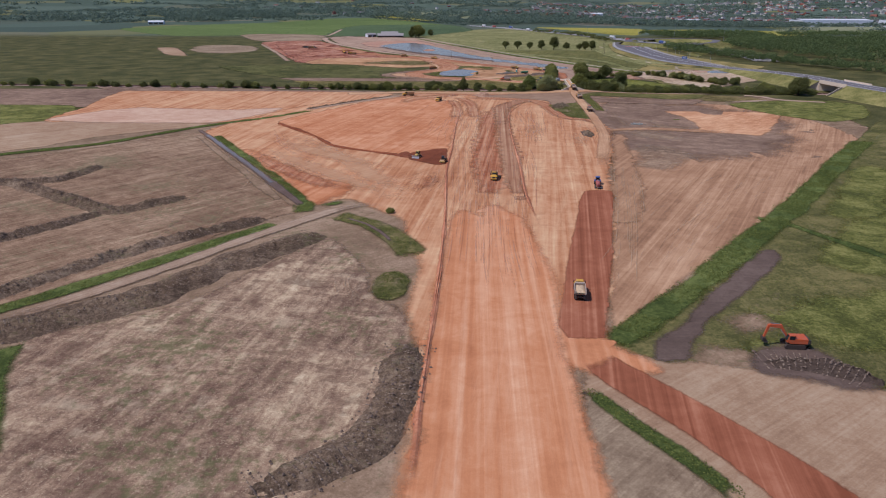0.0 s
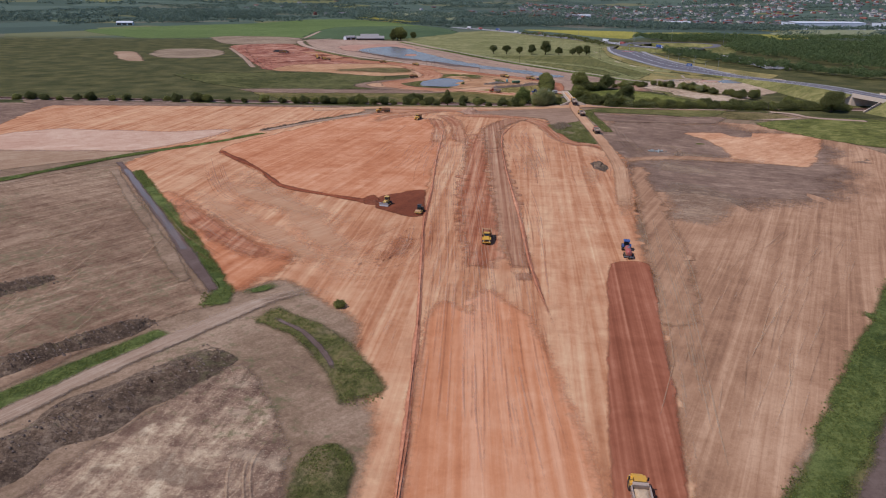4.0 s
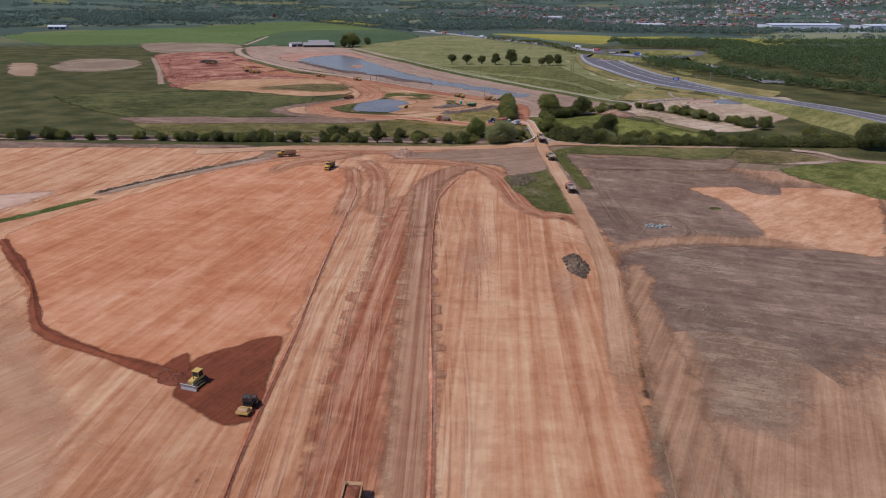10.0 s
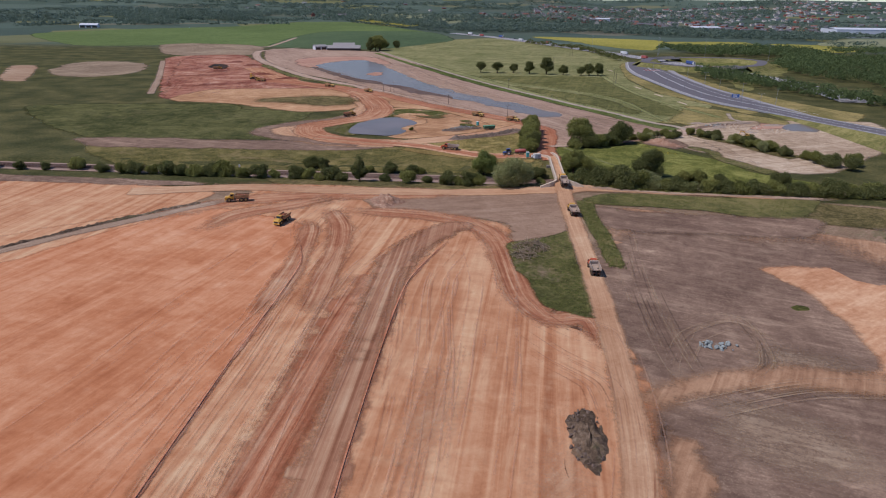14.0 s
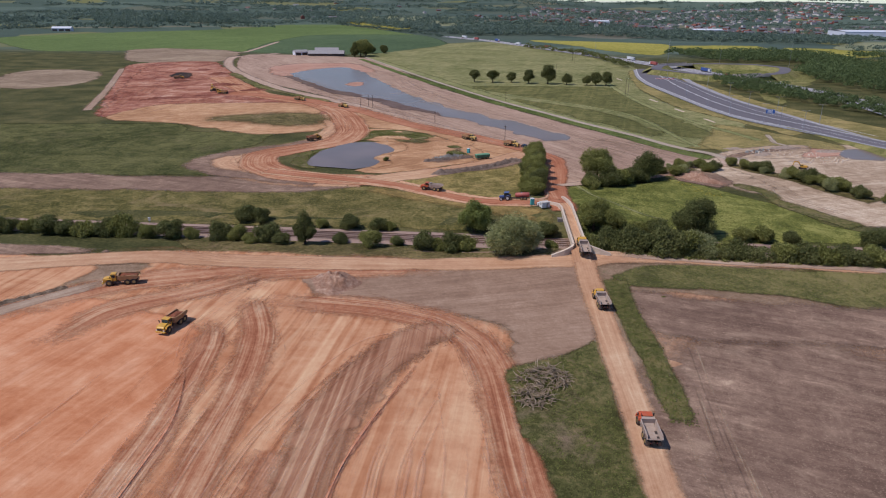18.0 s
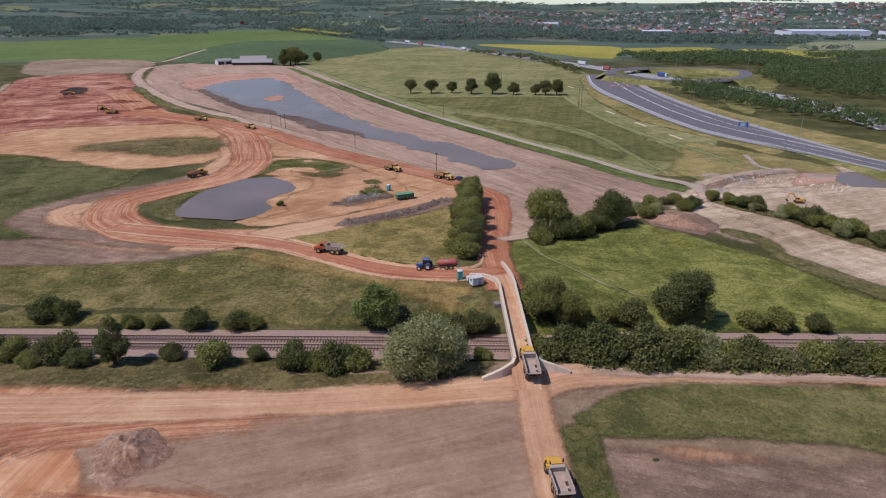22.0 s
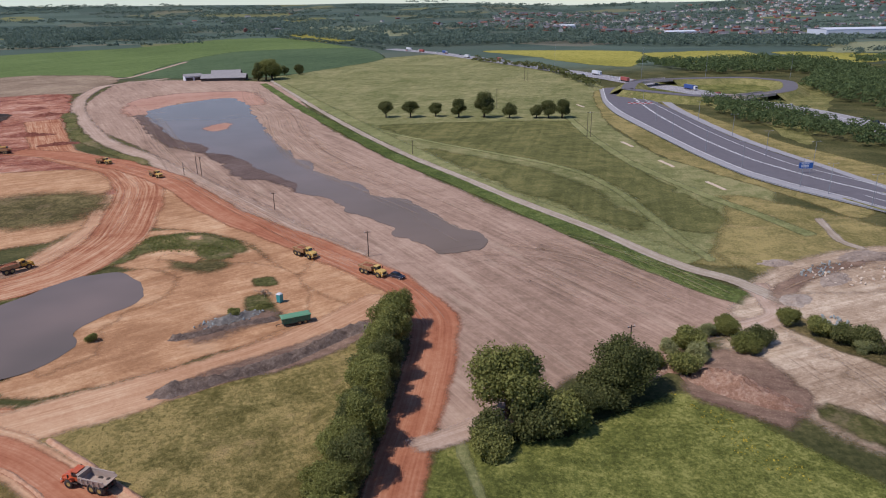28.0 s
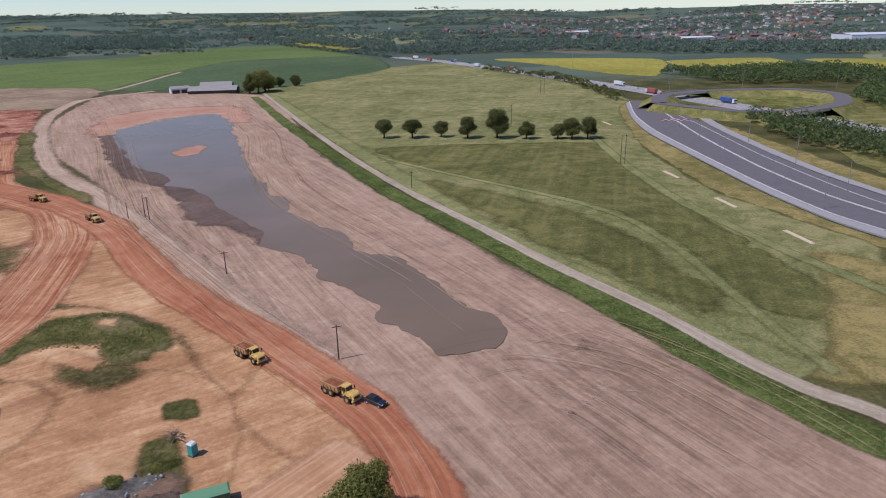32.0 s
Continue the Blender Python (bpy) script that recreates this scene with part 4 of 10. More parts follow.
ribbon("track", [(-150.3, 1203.4), (-188, 1138.8), (-165.6, 1043.2), (-128, 958.6), (-71.8, 862.2), (-27, 808.4), (16.2, 752.1), (47.7, 709), (67.9, 681.7), (84, 664)], 8, M["lane"], up(5), "pale dirt track curving round the lagoon", fray=3)
ribbon("verge", [(-142, 971.8), (-93.4, 879.3), (-55.7, 830), (-32.3, 805.6), (-18, 788)], (9, 4), M["scrub"], up(5), "weedy green strip beside the dirt track", "verge", fray=2, wob=2, ends=5)
ribbon("track", [(65, 895), (83, 864.8), (113.8, 827.1), (137.2, 801.7), (157, 778.1), (169.4, 755.7), (175.1, 727), (176.4, 704.1), (177.4, 685.3), (178.3, 669.5), (180.2, 653)], 2.6, M["mown"], up(3), "faint worn path across the meadow", fray=1.6)
ribbon("mown_strip", [(-26, 1134), (47.9, 938.3), (103.2, 797.6), (129.6, 733.7), (155, 687), (175.3, 653.6)], 9, M["mown"], up(3), "paler mown strip along the gravel track", "meadow", fray=3)
ribbon("track", [(196, 960), (192.9, 891.8), (191.3, 836.7), (193.4, 779.9), (198.9, 745.9), (205.5, 716), (211.6, 697), (218, 672)], 4.0, M["mown"], up(3), "faint worn path at the foot of the slope", fray=1.5)
ribbon("track", [(-215, 1202), (-197, 1222), (-202, 1390), (-203, 1431)], 5, M["lane"], up(3), "pale farm track into the green field", fray=2)
# works yard east
sheet("yard", [(195.6, 635.7), (213.9, 652.1), (242.8, 661.8), (267.6, 666.5), (304, 660.9), (288.4, 610), (215.9, 535.2), (190.3, 532.5), (181.4, 541.3), (174.7, 553.7), (175, 576.9), (172.4, 593.6), (171.3, 616.2), (179.7, 621.3)], M["works"], up(2), "pale rubble-strewn works yard", "yard", fray=2.5, step=4, wob=2)
sheet("yard", [(215.2, 646.7), (232, 654.5), (247.8, 649.3), (249, 641.8), (232.7, 635.4), (216.9, 635.3)], M["redmud"], up(3), "pinkish crushed stone in the works yard", "yard", fray=3, step=4, wob=2)
sheet("water", [(246.8, 649.4), (258.9, 653.9), (272.3, 651.2), (256.1, 629.5), (242.9, 630.6), (239.7, 635.5)], M["lagoon"], up(4), "shallow lilac-grey pool in the works yard", "water", fray=0.4, step=2, wob=1.5)
sheet("spoil", [(150.7, 599.8), (161.4, 606.4), (167.5, 601), (168.6, 585.3), (160.8, 577.9), (154.1, 583.1), (148.5, 588.8)], M["purple"], up(4), "purple-brown spoil at the meadow corner", fray=2, step=3, wob=1.5)
ribbon("verge", [(181, 620), (186, 608.1), (193.9, 597.5), (200.1, 586.3), (204.7, 574.7), (212.4, 560.2)], (7, 11), M["bank"], up(4), "weedy green bank through the works yard", "verge", fray=1.5, wob=1.5)
ribbon("verge", [(168.6, 585.3), (176, 573.1), (175.5, 559.7), (182.2, 542.4), (188.7, 530.4)], (4, 9), M["scrub"], up(4), "weedy green bank beside the works track", "verge", fray=2, wob=1.5)
sheet("embankment", [(215.2, 720.3), (245.2, 680.8), (255.4, 659.1), (245.7, 646.7), (230.3, 658.4), (208.9, 651.3), (187.4, 644.9), (183.9, 665.1), (195.9, 685.1)], M["slope"], up(2), "dry grassy slope above the works yard", "embankment", fray=3, step=6, wob=2)
sheet("yard", [(168.9, 619.7), (181.1, 638.2), (197.8, 652.2), (215.1, 659.2), (237.6, 661.6), (218.4, 633.6), (195.4, 630.2), (179.4, 619)], M["works"], up(3), "pale rubble-strewn works yard entrance", "yard", fray=2.5, step=4, wob=2)
sheet("yard", [(162.1, 608.1), (177.4, 616.3), (180.7, 604.4), (181.6, 589.4), (182.1, 575.6), (174.6, 570.2), (166.2, 578.9), (167.4, 596.3), (161.9, 601.1)], M["works"], up(3), "pale pink trampled ground beside the spoil heap", "yard", fray=3, step=4, wob=2)
ribbon("track", [(181.2, 623.3), (189.2, 634.1), (201.8, 644.1), (227.8, 654.6)], 3.5, M["purple"], up(5), "dark wet track bending into the works yard", fray=2, wob=1, ends=4)
ribbon("track", [(229, 690.6), (223, 667.7), (226, 659)], 2.5, M["gravel"], up(4), "pale path up the road slope", fray=0.8)
ribbon("track", [(166, 613), (180.7, 620.3), (183.5, 639.9)], 5.5, M["lane"], up(4), "pale dirt track into the works yard", fray=1.5)
sheet("meadow", [(272, 1064), (289, 1003), (295.2, 938.5), (297.5, 872.3), (291.4, 807.4), (406.1, 986.5), (419, 1068), (400, 1100), (331, 1103)], M["bank_far"], up(1), "rough pale grass between the motorway and its slip road", "meadow", fray=0.4, step=8, wob=4)
# between railway and lagoon
sheet("meadow", [(102.9, 576.1), (121.5, 578.4), (149.6, 591), (163.3, 569.5), (174.2, 553.5), (181.1, 533), (204.5, 513.2), (206.4, 515.2), (170.6, 517.9), (107.2, 517.2), (96.4, 516.6), (98, 534.6)], M["lush"], up(1), "lush green meadow beside the railway bridge", "meadow", fray=1.5, step=4, wob=1.2, inner=5)
sheet("meadow", [(33.7, 586.7), (53, 603.3), (73.3, 612.7), (86.6, 617.7), (88.4, 584.7), (87.7, 558.8), (80.6, 552.8), (64.5, 562.6), (46.9, 575.4)], M["bank_light"], up(2), "triangular rough meadow between haul roads", "meadow", fray=1.2, step=4, wob=1, inner=6)
sheet("bare_ground", [(8.1, 692.9), (25.9, 695.3), (47.1, 681.5), (63.5, 657), (74.5, 642.7), (89.4, 628.4), (87.4, 619.8), (71, 615.7), (60, 612.2), (40.1, 604.3), (25.9, 598.4), (22.1, 601.7), (26.4, 620.1), (34, 655.3), (15.2, 665.1)], M["sand_weedy"], up(3), "sandy bare ground between pond and haul road", fray=2, step=4, wob=1.5)
sheet("bare_ground", [(-24.9, 786.5), (4.8, 762.9), (45, 698.4), (68.9, 672.2), (67.2, 652.7), (47.1, 681.5), (26.3, 694.2), (9.3, 701.5)], M["sand_weedy"], up(2), "sandy weedy ground between haul roads", fray=2.5, step=4, wob=1.5)
sheet("bare_ground", [(55.1, 660.1), (56.7, 671.1), (65.1, 673.6), (78.6, 661.5), (89.7, 646.6), (96.8, 634.4), (99.1, 625.8), (96.5, 622.9), (88.5, 621.7), (77.4, 620), (71.9, 623.8), (68.3, 628.7), (61.5, 639.7)], M["sand_weedy"], up(1), "trampled pale sand beside the haul road", fray=1.5, step=4, wob=1.5)
sheet("grass_patch", [(16.5, 678), (19.4, 688), (32.2, 690.9), (48.7, 678.9), (49, 671), (40, 676), (28, 680)], M["scrub"], up(5), "weedy green hummock by the pond", "grass", fray=2.5, step=2.5, wob=2)
sheet("grass_patch", [(26.4, 665.4), (37.8, 667.7), (48.1, 663), (43.6, 656.1), (35.7, 658.5)], M["bank"], up(4), "thin dry weeds at the foot of the hummock", "grass", fray=4, step=2.5, wob=1.5)
for outline in ([(26.3, 668.2), (28.1, 672.5), (35.6, 669.8), (49.2, 663.5), (43.2, 663.3), (32.3, 666)], [(28, 688.2), (38, 687.7), (37.6, 684.9), (29.9, 685.3)]):
    sheet("bare_patch", outline, M["sand_weedy"], up(7), "bare sandy scar in the weedy hummock", "bare earth", fray=2, step=2, wob=1)
sheet("grass_patch", [(58.4, 639.8), (62, 641.6), (68.7, 627.1), (63.8, 626.5), (59.2, 631.6)], M["scrub"], up(6), "wedge of weeds beside the stone heap", "grass", fray=1.5, step=2, wob=1)
sheet("grass_patch", [(56.7, 651.5), (62, 652.4), (64.2, 646.7), (59, 645.8)], M["scrub"], up(6), "small knot of weeds on the sand", "grass", fray=1.2, step=2, wob=0.8)
sheet("bare_ground", [(53.3, 597.6), (61.7, 605.5), (78, 616.5), (89.6, 625.4), (91.2, 619.6), (79.4, 606.5), (63.4, 599)], M["purple"], up(5), "grey-brown bank below the sandy road", fray=1.5, step=3, wob=1)
sheet("pond_bank", [(30.7, 655), (49.1, 665.1), (68.4, 653.3), (74.5, 626.2), (63.9, 614), (48.2, 604), (29.9, 595.4), (18.8, 599.1), (26.8, 616.7)], M["sand_weedy"], up(3), "sandy bank beside the pond", "bank", fray=1.5, step=4, wob=1.5)
sheet("pond_bank", [(-11.5, 614), (-9.6, 632.8), (1.2, 654.4), (15, 670), (15.7, 688), (29.3, 692.7), (46.5, 682.1), (47.5, 668.5), (40, 664), (36, 674), (24, 675), (16, 664.4), (8.1, 657.4), (0.7, 644.3), (-3.8, 626.7), (-1.9, 609.1), (3, 602.5), (-5, 604)], M["scrub"], up(4), "weedy green bank of the pond", "bank", fray=2.2, step=3, wob=2)
sheet("water", [(-4.1, 617), (-1.7, 635.2), (3.4, 647.4), (10.1, 656), (19.2, 658.5), (29.3, 650), (32.6, 638.6), (26.5, 630), (25.1, 621.7), (28.1, 616.2), (24.2, 606.7), (17.6, 602.7), (5.6, 604.5), (-2, 609)], M["water"], up(6), "small pond of still brown water", "water", fray=0.3, step=1.5, wob=1.4)
sheet("pond_bank", [(18, 656), (26, 661), (37, 654), (38, 642), (32, 630), (29, 622), (33, 612), (27, 603), (23, 606), (25, 617), (23, 625), (29, 636), (27, 648)], M["sand_weedy"], up(5), "wet sandy rim of the pond", "bank", fray=2.2, step=3, wob=1.5)
ribbon("haul_road", [(25, 579.9), (3.4, 581.1), (-21.4, 590.7), (-40.7, 610.8), (-31.7, 631.2), (-18.3, 645.3), (-4.7, 666.3), (-3.9, 699.1), (-17.3, 743.8)], (12, 16), M["pale_haul"], up(3), "outer edge of the looping haul road", "haul road", fray=3, wob=2)
ribbon("haul_road", [(29.6, 584.7), (9.4, 586), (-9.1, 593), (-22.5, 607.6), (-26, 627.1), (-13.1, 642.7), (2.8, 659.1), (6.3, 690.3), (-9.2, 749.4), (-31.4, 786.7), (-57.2, 807.4), (-81.9, 830.4), (-141.7, 936.6)], (15, 20), M["haul"], up(4), "looping red earth haul road with wheel ruts", "haul road", fray=2, wob=1.2)
ribbon("haul_road", [(26.1, 584), (38, 590.5), (56.1, 601.5), (74.1, 614.3), (93.8, 637.2)], 11, M["pale_haul"], up(4), "sandy haul road past the pond", "haul road", fray=2, wob=1)
ribbon("haul_road", [(94.2, 531.1), (95.7, 563.3), (99.7, 588.5), (102.7, 609.7), (103.1, 625.9), (94.2, 645.6), (70.2, 674.5), (34.2, 712), (-2.3, 763.6), (-40.1, 799.5), (-76.9, 822.5), (-104.1, 832.4)], (8, 14), M["wet_uv"], up(5), "watered red earth haul road along the lagoon", "haul road", fray=1.5, wob=1)
ribbon("haul_road", [(-19.1, 598.4), (12.1, 587.7), (35.4, 578.1), (50.1, 567.8), (65.8, 555.3), (79.1, 546.9), (88.9, 543.1), (95.7, 546.3)], (9, 8.5), M["pale_haul"], up(5), "pale earth shoulders of the haul road", "haul road", fray=1.2, wob=0.8)
ribbon("haul_road", [(-19.1, 598.4), (12.1, 587.7), (35.4, 578.1), (50.1, 567.8), (65.8, 555.3), (79.1, 546.9), (88.9, 543.1), (96.5, 548)], (6, 5.4), M["wet_uv"], up(6), "red earth haul road down to the bridge", "haul road", fray=0.9, wob=0.4)
# railway banks
sheet("bank", [(-25.9, 519.4), (4.7, 517.3), (90.2, 507.3), (82.8, 498.3), (75.7, 496.6), (40.1, 499.2), (13.6, 500.6), (-12.6, 501.6)], M["bank"], up(2), "coarse grass bank beside the railway", "bank", fray=1, step=4, wob=0.8, inner=4)
sheet("bank", [(96.2, 508.1), (162, 505.6), (203.2, 501.3), (194.6, 493.3), (156, 496.9), (122.2, 499.9), (102.4, 500.4)], M["bank"], up(2), "coarse grass bank beside the railway", "bank", fray=1, step=4, wob=0.8, inner=4)
# the southern site
sheet("site_ground", [(-120, 30), (-150, 150), (-220, 300), (-150, 380), (-90, 430), (-30, 500), (60, 506), (120, 503), (230, 470), (222, 350), (120, 235), (60, 150), (34, 122), (70, 70), (80, 30)], M["site"], up(1), "trampled brown earth of the building site", "site", fray=2, step=6, wob=2, inner=8)
sheet("field", [(-214.8, 242.6), (-187.8, 283.5), (-158.2, 312.2), (-123.4, 345.4), (-80.9, 269.1), (-46.7, 212), (-52.7, 206), (-84.3, 161.1), (-99.9, 139.3), (-112, 129.5)], M["field_l1"], up(3), "harrowed bare brown field", fray=1.5, step=4, wob=1.2)
sheet("field", [(-85.6, 123.3), (-61.7, 139.4), (-48.3, 161.3), (-33.2, 184.8), (-21.2, 165.2), (-16.6, 147.3), (-7.9, 135.2), (-6.6, 120), (-9.3, 103.7), (-12.9, 90.7), (-19.3, 77.4), (-25.5, 65.5), (-60.5, 65.4), (-74, 96.7)], M["stubble"], up(3), "bare brown field with weedy pale stubble blotches", fray=1.5, step=3, wob=1)
sheet("verge", [(-59.1, 65.4), (-72, 93.5), (-80.7, 111.2), (-84.9, 122.1), (-88, 119.8), (-90.1, 103.5)], M["verge"], up(4), "green grass at the field's edge", "verge", fray=1.5, step=3, wob=1)
sheet("bare_ground", [(-407.5, 508.3), (-235, 516.2), (-215.5, 480.3), (-223.9, 429.7), (-350.2, 433.3)], M["purple"], up(3), "dark bare topsoil along the railway", fray=2, step=6, wob=2)
sheet("bare_ground", [(-260, 528), (-169.4, 520.8), (-112, 511.9), (-60, 507.5), (-38, 503), (-60, 499.5), (-108.4, 502.7), (-160.1, 504), (-240, 507)], M["purple"], up(5), "dark bare topsoil below the railway bank", fray=1.5, step=5, wob=1.5)
sheet("meadow", [(-329.2, 428.9), (-233.3, 434.2), (-214.9, 357.2), (-251.6, 341.6)], M["turf_deep"], up(3), "strip of green meadow west of the site", "meadow", fray=2, step=6, wob=2)
sheet("bare_ground", [(-254.7, 346), (-221, 379.2), (-127.4, 371.1), (-165.2, 339.2), (-206.7, 294.2)], M["sand2"], up(3), "bare sandy brown ground", fray=2, step=5, wob=2)
sheet("red_earth", [(-230.2, 509.9), (-139.1, 510.7), (-38, 493.4), (-53.8, 455), (-94.4, 402.9), (-127.9, 372.8), (-174.1, 379.6), (-221, 379.2), (-223.9, 429.7)], M["red"], up(4), "stripped red earth beyond the track", "bare earth", fray=1.5, step=5, wob=1.5)
sheet("red_earth", [(-220.4, 381), (-193.8, 425.5), (-132.6, 419.3), (-99.1, 424), (-128.5, 374.5)], M["pale_red"], up(5), "pale dusty stripped earth", "bare earth", fray=3, step=5, wob=2)
sheet("field", [(34, 123.5), (45, 137), (62, 158), (88, 187), (122, 229), (178, 300), (206.2, 335), (211, 389.1), (188.6, 445.7), (109.8, 479), (93, 417.1), (69.6, 270.2), (52.1, 197.9)], M["tan"], up(3), "bare tan field with curved plough lines", fray=1.5, step=4, wob=1, inner=6)
sheet("bare_ground", [(100.2, 464.6), (89.9, 381.8), (90.7, 360.8), (87, 314.9), (81.9, 281.8), (95.5, 277.5), (123.9, 293), (153.3, 302), (190.8, 380.3), (190.1, 416.4), (152.3, 456.5)], M["purple"], up(4), "bare purple-brown topsoil with pale scrapes", fray=18, step=5, wob=8, inner=6)
for outline in ([(101, 363.4), (120.8, 355.8), (121.4, 337.5), (109, 339.6), (99.3, 346)], [(114.8, 379.1), (136.3, 384), (139.2, 376.3), (123.9, 368.9)]):
    sheet("bare_ground", outline, M["pale_r"], up(5), "pale scuffed scrape in the topsoil", fray=9, step=4, wob=6, inner=6)
sheet("bare_ground", [(93.4, 321.1), (106.9, 314.8), (110.2, 293.4), (91.8, 270.9), (79.2, 266.9), (86.1, 294)], M["pale_r"], up(5), "pale crusted patch of topsoil", fray=6, step=4, wob=4, inner=6)
sheet("bare_ground", [(140.1, 430.2), (193.5, 423.1), (200.3, 407.7), (167.1, 354.1), (153.8, 360.8), (134.6, 364.3), (115.9, 367.5), (141.5, 376.5), (145.1, 409.9)], M["sand"], up(5), "low spread of orange sand", fray=1.8, step=4, wob=1.5, inner=6)
sheet("meadow", [(31.7, 122), (60, 155), (88, 187), (122, 229), (178, 300), (207.1, 338), (248.7, 383.7), (241.9, 315.3), (148.5, 154.6), (94, 100.4), (79.6, 105.8), (66.6, 106), (54.6, 110), (46.4, 112.6), (41, 116.3)], M["turf_r"], up(3), "short green meadow east of the site", "meadow", fray=1.2, step=4, wob=1)
sheet("bare_ground", [(41, 116.3), (46.7, 116.3), (52.3, 124.3), (59.7, 134.5), (68.2, 143.5), (78.9, 155), (91.5, 172), (91.9, 176.6), (86.6, 175.7), (75.7, 162.1), (66.3, 150.5), (56.1, 138.2), (51.1, 129.8), (43, 123.2)], M["brown_dark"], up(5), "bare grey-brown dirt strip in the meadow", fray=1.3, step=2.5, wob=0.8)
sheet("bare_ground", [(47, 113.5), (51.3, 111.8), (58.5, 112), (60, 117), (56, 120.2), (60.5, 127), (68, 130), (78, 129), (90, 134), (84, 140), (72, 137), (61, 134), (55, 126)], M["site"], up(4), "thin worn ground in the meadow", fray=3.5, step=3, wob=1.5)
for outline in ([(70, 138), (88, 144), (112, 150), (104, 128), (86, 118), (76, 126)], [(60, 122), (66, 126), (73, 123), (70, 118), (62, 116)], [(98, 168), (112, 186), (150, 220), (160, 205), (128, 165), (108, 158)], [(120, 205), (160, 262), (185, 285), (172, 250), (140, 208)]):
    sheet("grass_patch", outline, M["turf_deep"], up(4), "lusher green grass in the meadow", "grass", fray=4, step=4, wob=3)
ribbon("verge", [(98, 206), (105.9, 199.3), (111.5, 187.1), (119.5, 171.3), (130, 150)], 3.0, M["verge"], up(5), "line of tall green grass across the meadow", "verge", fray=1.5, wob=1)
sheet("bare_ground", [(31.3, 121.3), (40, 115.7), (60.4, 112.5), (79.5, 105.7), (93.7, 98.7), (71.4, 65.6), (50.3, 65.6), (39.5, 77.5), (31, 93.7), (24.9, 105.6)], M["sand2"], up(4), "sandy brown ground beside the haul road", fray=1.5, step=4, wob=1.2)
sheet("bare_ground", [(24.9, 105.6), (31.7, 93), (40.7, 76.6), (43.3, 65.6), (22.2, 65.6), (22.8, 81.3)], M["brown"], up(5), "bare brown verge below the haul road", fray=1.5, step=3, wob=1)
sheet("red_earth", [(-8.7, 65.5), (-7.4, 77.5), (-6.2, 90.7), (-5.6, 105.5), (-5.5, 120), (-8.4, 140.3), (-7.7, 149.3), (-6.9, 168), (-11.2, 187.7), (-13.7, 203.1), (-22.5, 213.9), (-33.1, 225.3), (-44.5, 218.8), (-60, 245.3), (-98.1, 305), (-122.5, 349), (-104.1, 401.8), (-83.3, 441), (-22.7, 488.2), (-20.9, 502.9), (22.5, 501.1), (24.6, 477.1), (25, 472.5), (37.4, 469.5), (54, 465.4), (67.3, 459.5), (70.9, 451.6), (66.8, 441.8), (68.2, 426.9), (71.4, 411.1), (73, 398.3), (77.4, 390.4), (86, 390), (88.9, 366.1), (84.7, 338), (75.1, 299.1), (63.9, 255.4), (60.8, 234.6), (44.6, 167.4), (34.7, 129.5), (33.9, 124.9), (25.9, 122.4), (23.4, 111.4), (24.6, 103.8), (23.3, 87.9), (23.6, 77.5), (22.9, 65.6)], M["red"], up(5), "wide stripped red earth formation with wheel tracks", "bare earth", fray=2.2, step=3, wob=1, inner=6)
sheet("red_earth", [(1.9, 200.5), (6, 214), (11, 208), (16, 222), (21, 212), (25, 205), (27, 180), (28, 154.2), (25.5, 130), (24.3, 115), (23.3, 87.9), (21.5, 65.6), (-6.5, 65.5), (-4.2, 87.8), (-3.6, 113.4), (-1.2, 154.1)], M["orange"], up(6), "rolled orange earth of the road formation", "bare earth", fray=2.2, step=3, wob=0.6)
sheet("red_earth", [(-91.2, 375.8), (-64.1, 335.2), (-50.7, 312.8), (-32.7, 301.6), (-15, 293.8), (1.1, 304.2), (8, 376.7), (9.4, 448.3), (-34.2, 470.9), (-73.7, 413.4)], M["red_fill"], up(6), "freshly spread layer of red earth", "bare earth", fray=1.6, step=3, wob=1.6)
ribbon("wheel_tracks", [(-50.8, 458.9), (-36.4, 471), (-23.5, 480.9), (-7, 486.4), (11.3, 490.5), (31, 493), (58.8, 494)], 10, M["haul"], up(7), "sweeping wheel ruts in red earth", "wheel tracks", fray=4, wob=2, ends=5)
ribbon("wheel_tracks", [(13.1, 472.2), (25.6, 470), (40, 467.4), (54.1, 461.3), (62.6, 451.3), (65.9, 439.3), (68.6, 404.2), (73.3, 391.5), (82.6, 391.7), (83.8, 371.8)], (9, 6), M["haul"], up(7), "curving wheel ruts in red earth", "wheel tracks", fray=3, wob=1, ends=5)
ribbon("wheel_tracks", [(2.2, 464.8), (6.8, 451.4), (8.9, 422.9), (8, 402.4), (6.4, 385.7)], 5, M["haul"], up(7), "curving wheel ruts in red earth", "wheel tracks", fray=2, wob=1, ends=5)
ribbon("wheel_tracks", [(7.9, 476.6), (15.9, 454.9), (18.1, 434.8), (18.3, 402.6), (17.7, 385.9)], 6, M["haul"], up(7), "curving wheel ruts in red earth", "wheel tracks", fray=2.5, wob=1, ends=5)
ribbon("wheel_tracks", [(-26.3, 444.6), (-20.4, 464.2), (-4.1, 476.2), (11.2, 489.9)], 8, M["haul"], up(7), "curving wheel ruts in red earth", "wheel tracks", fray=3, wob=1, ends=5)
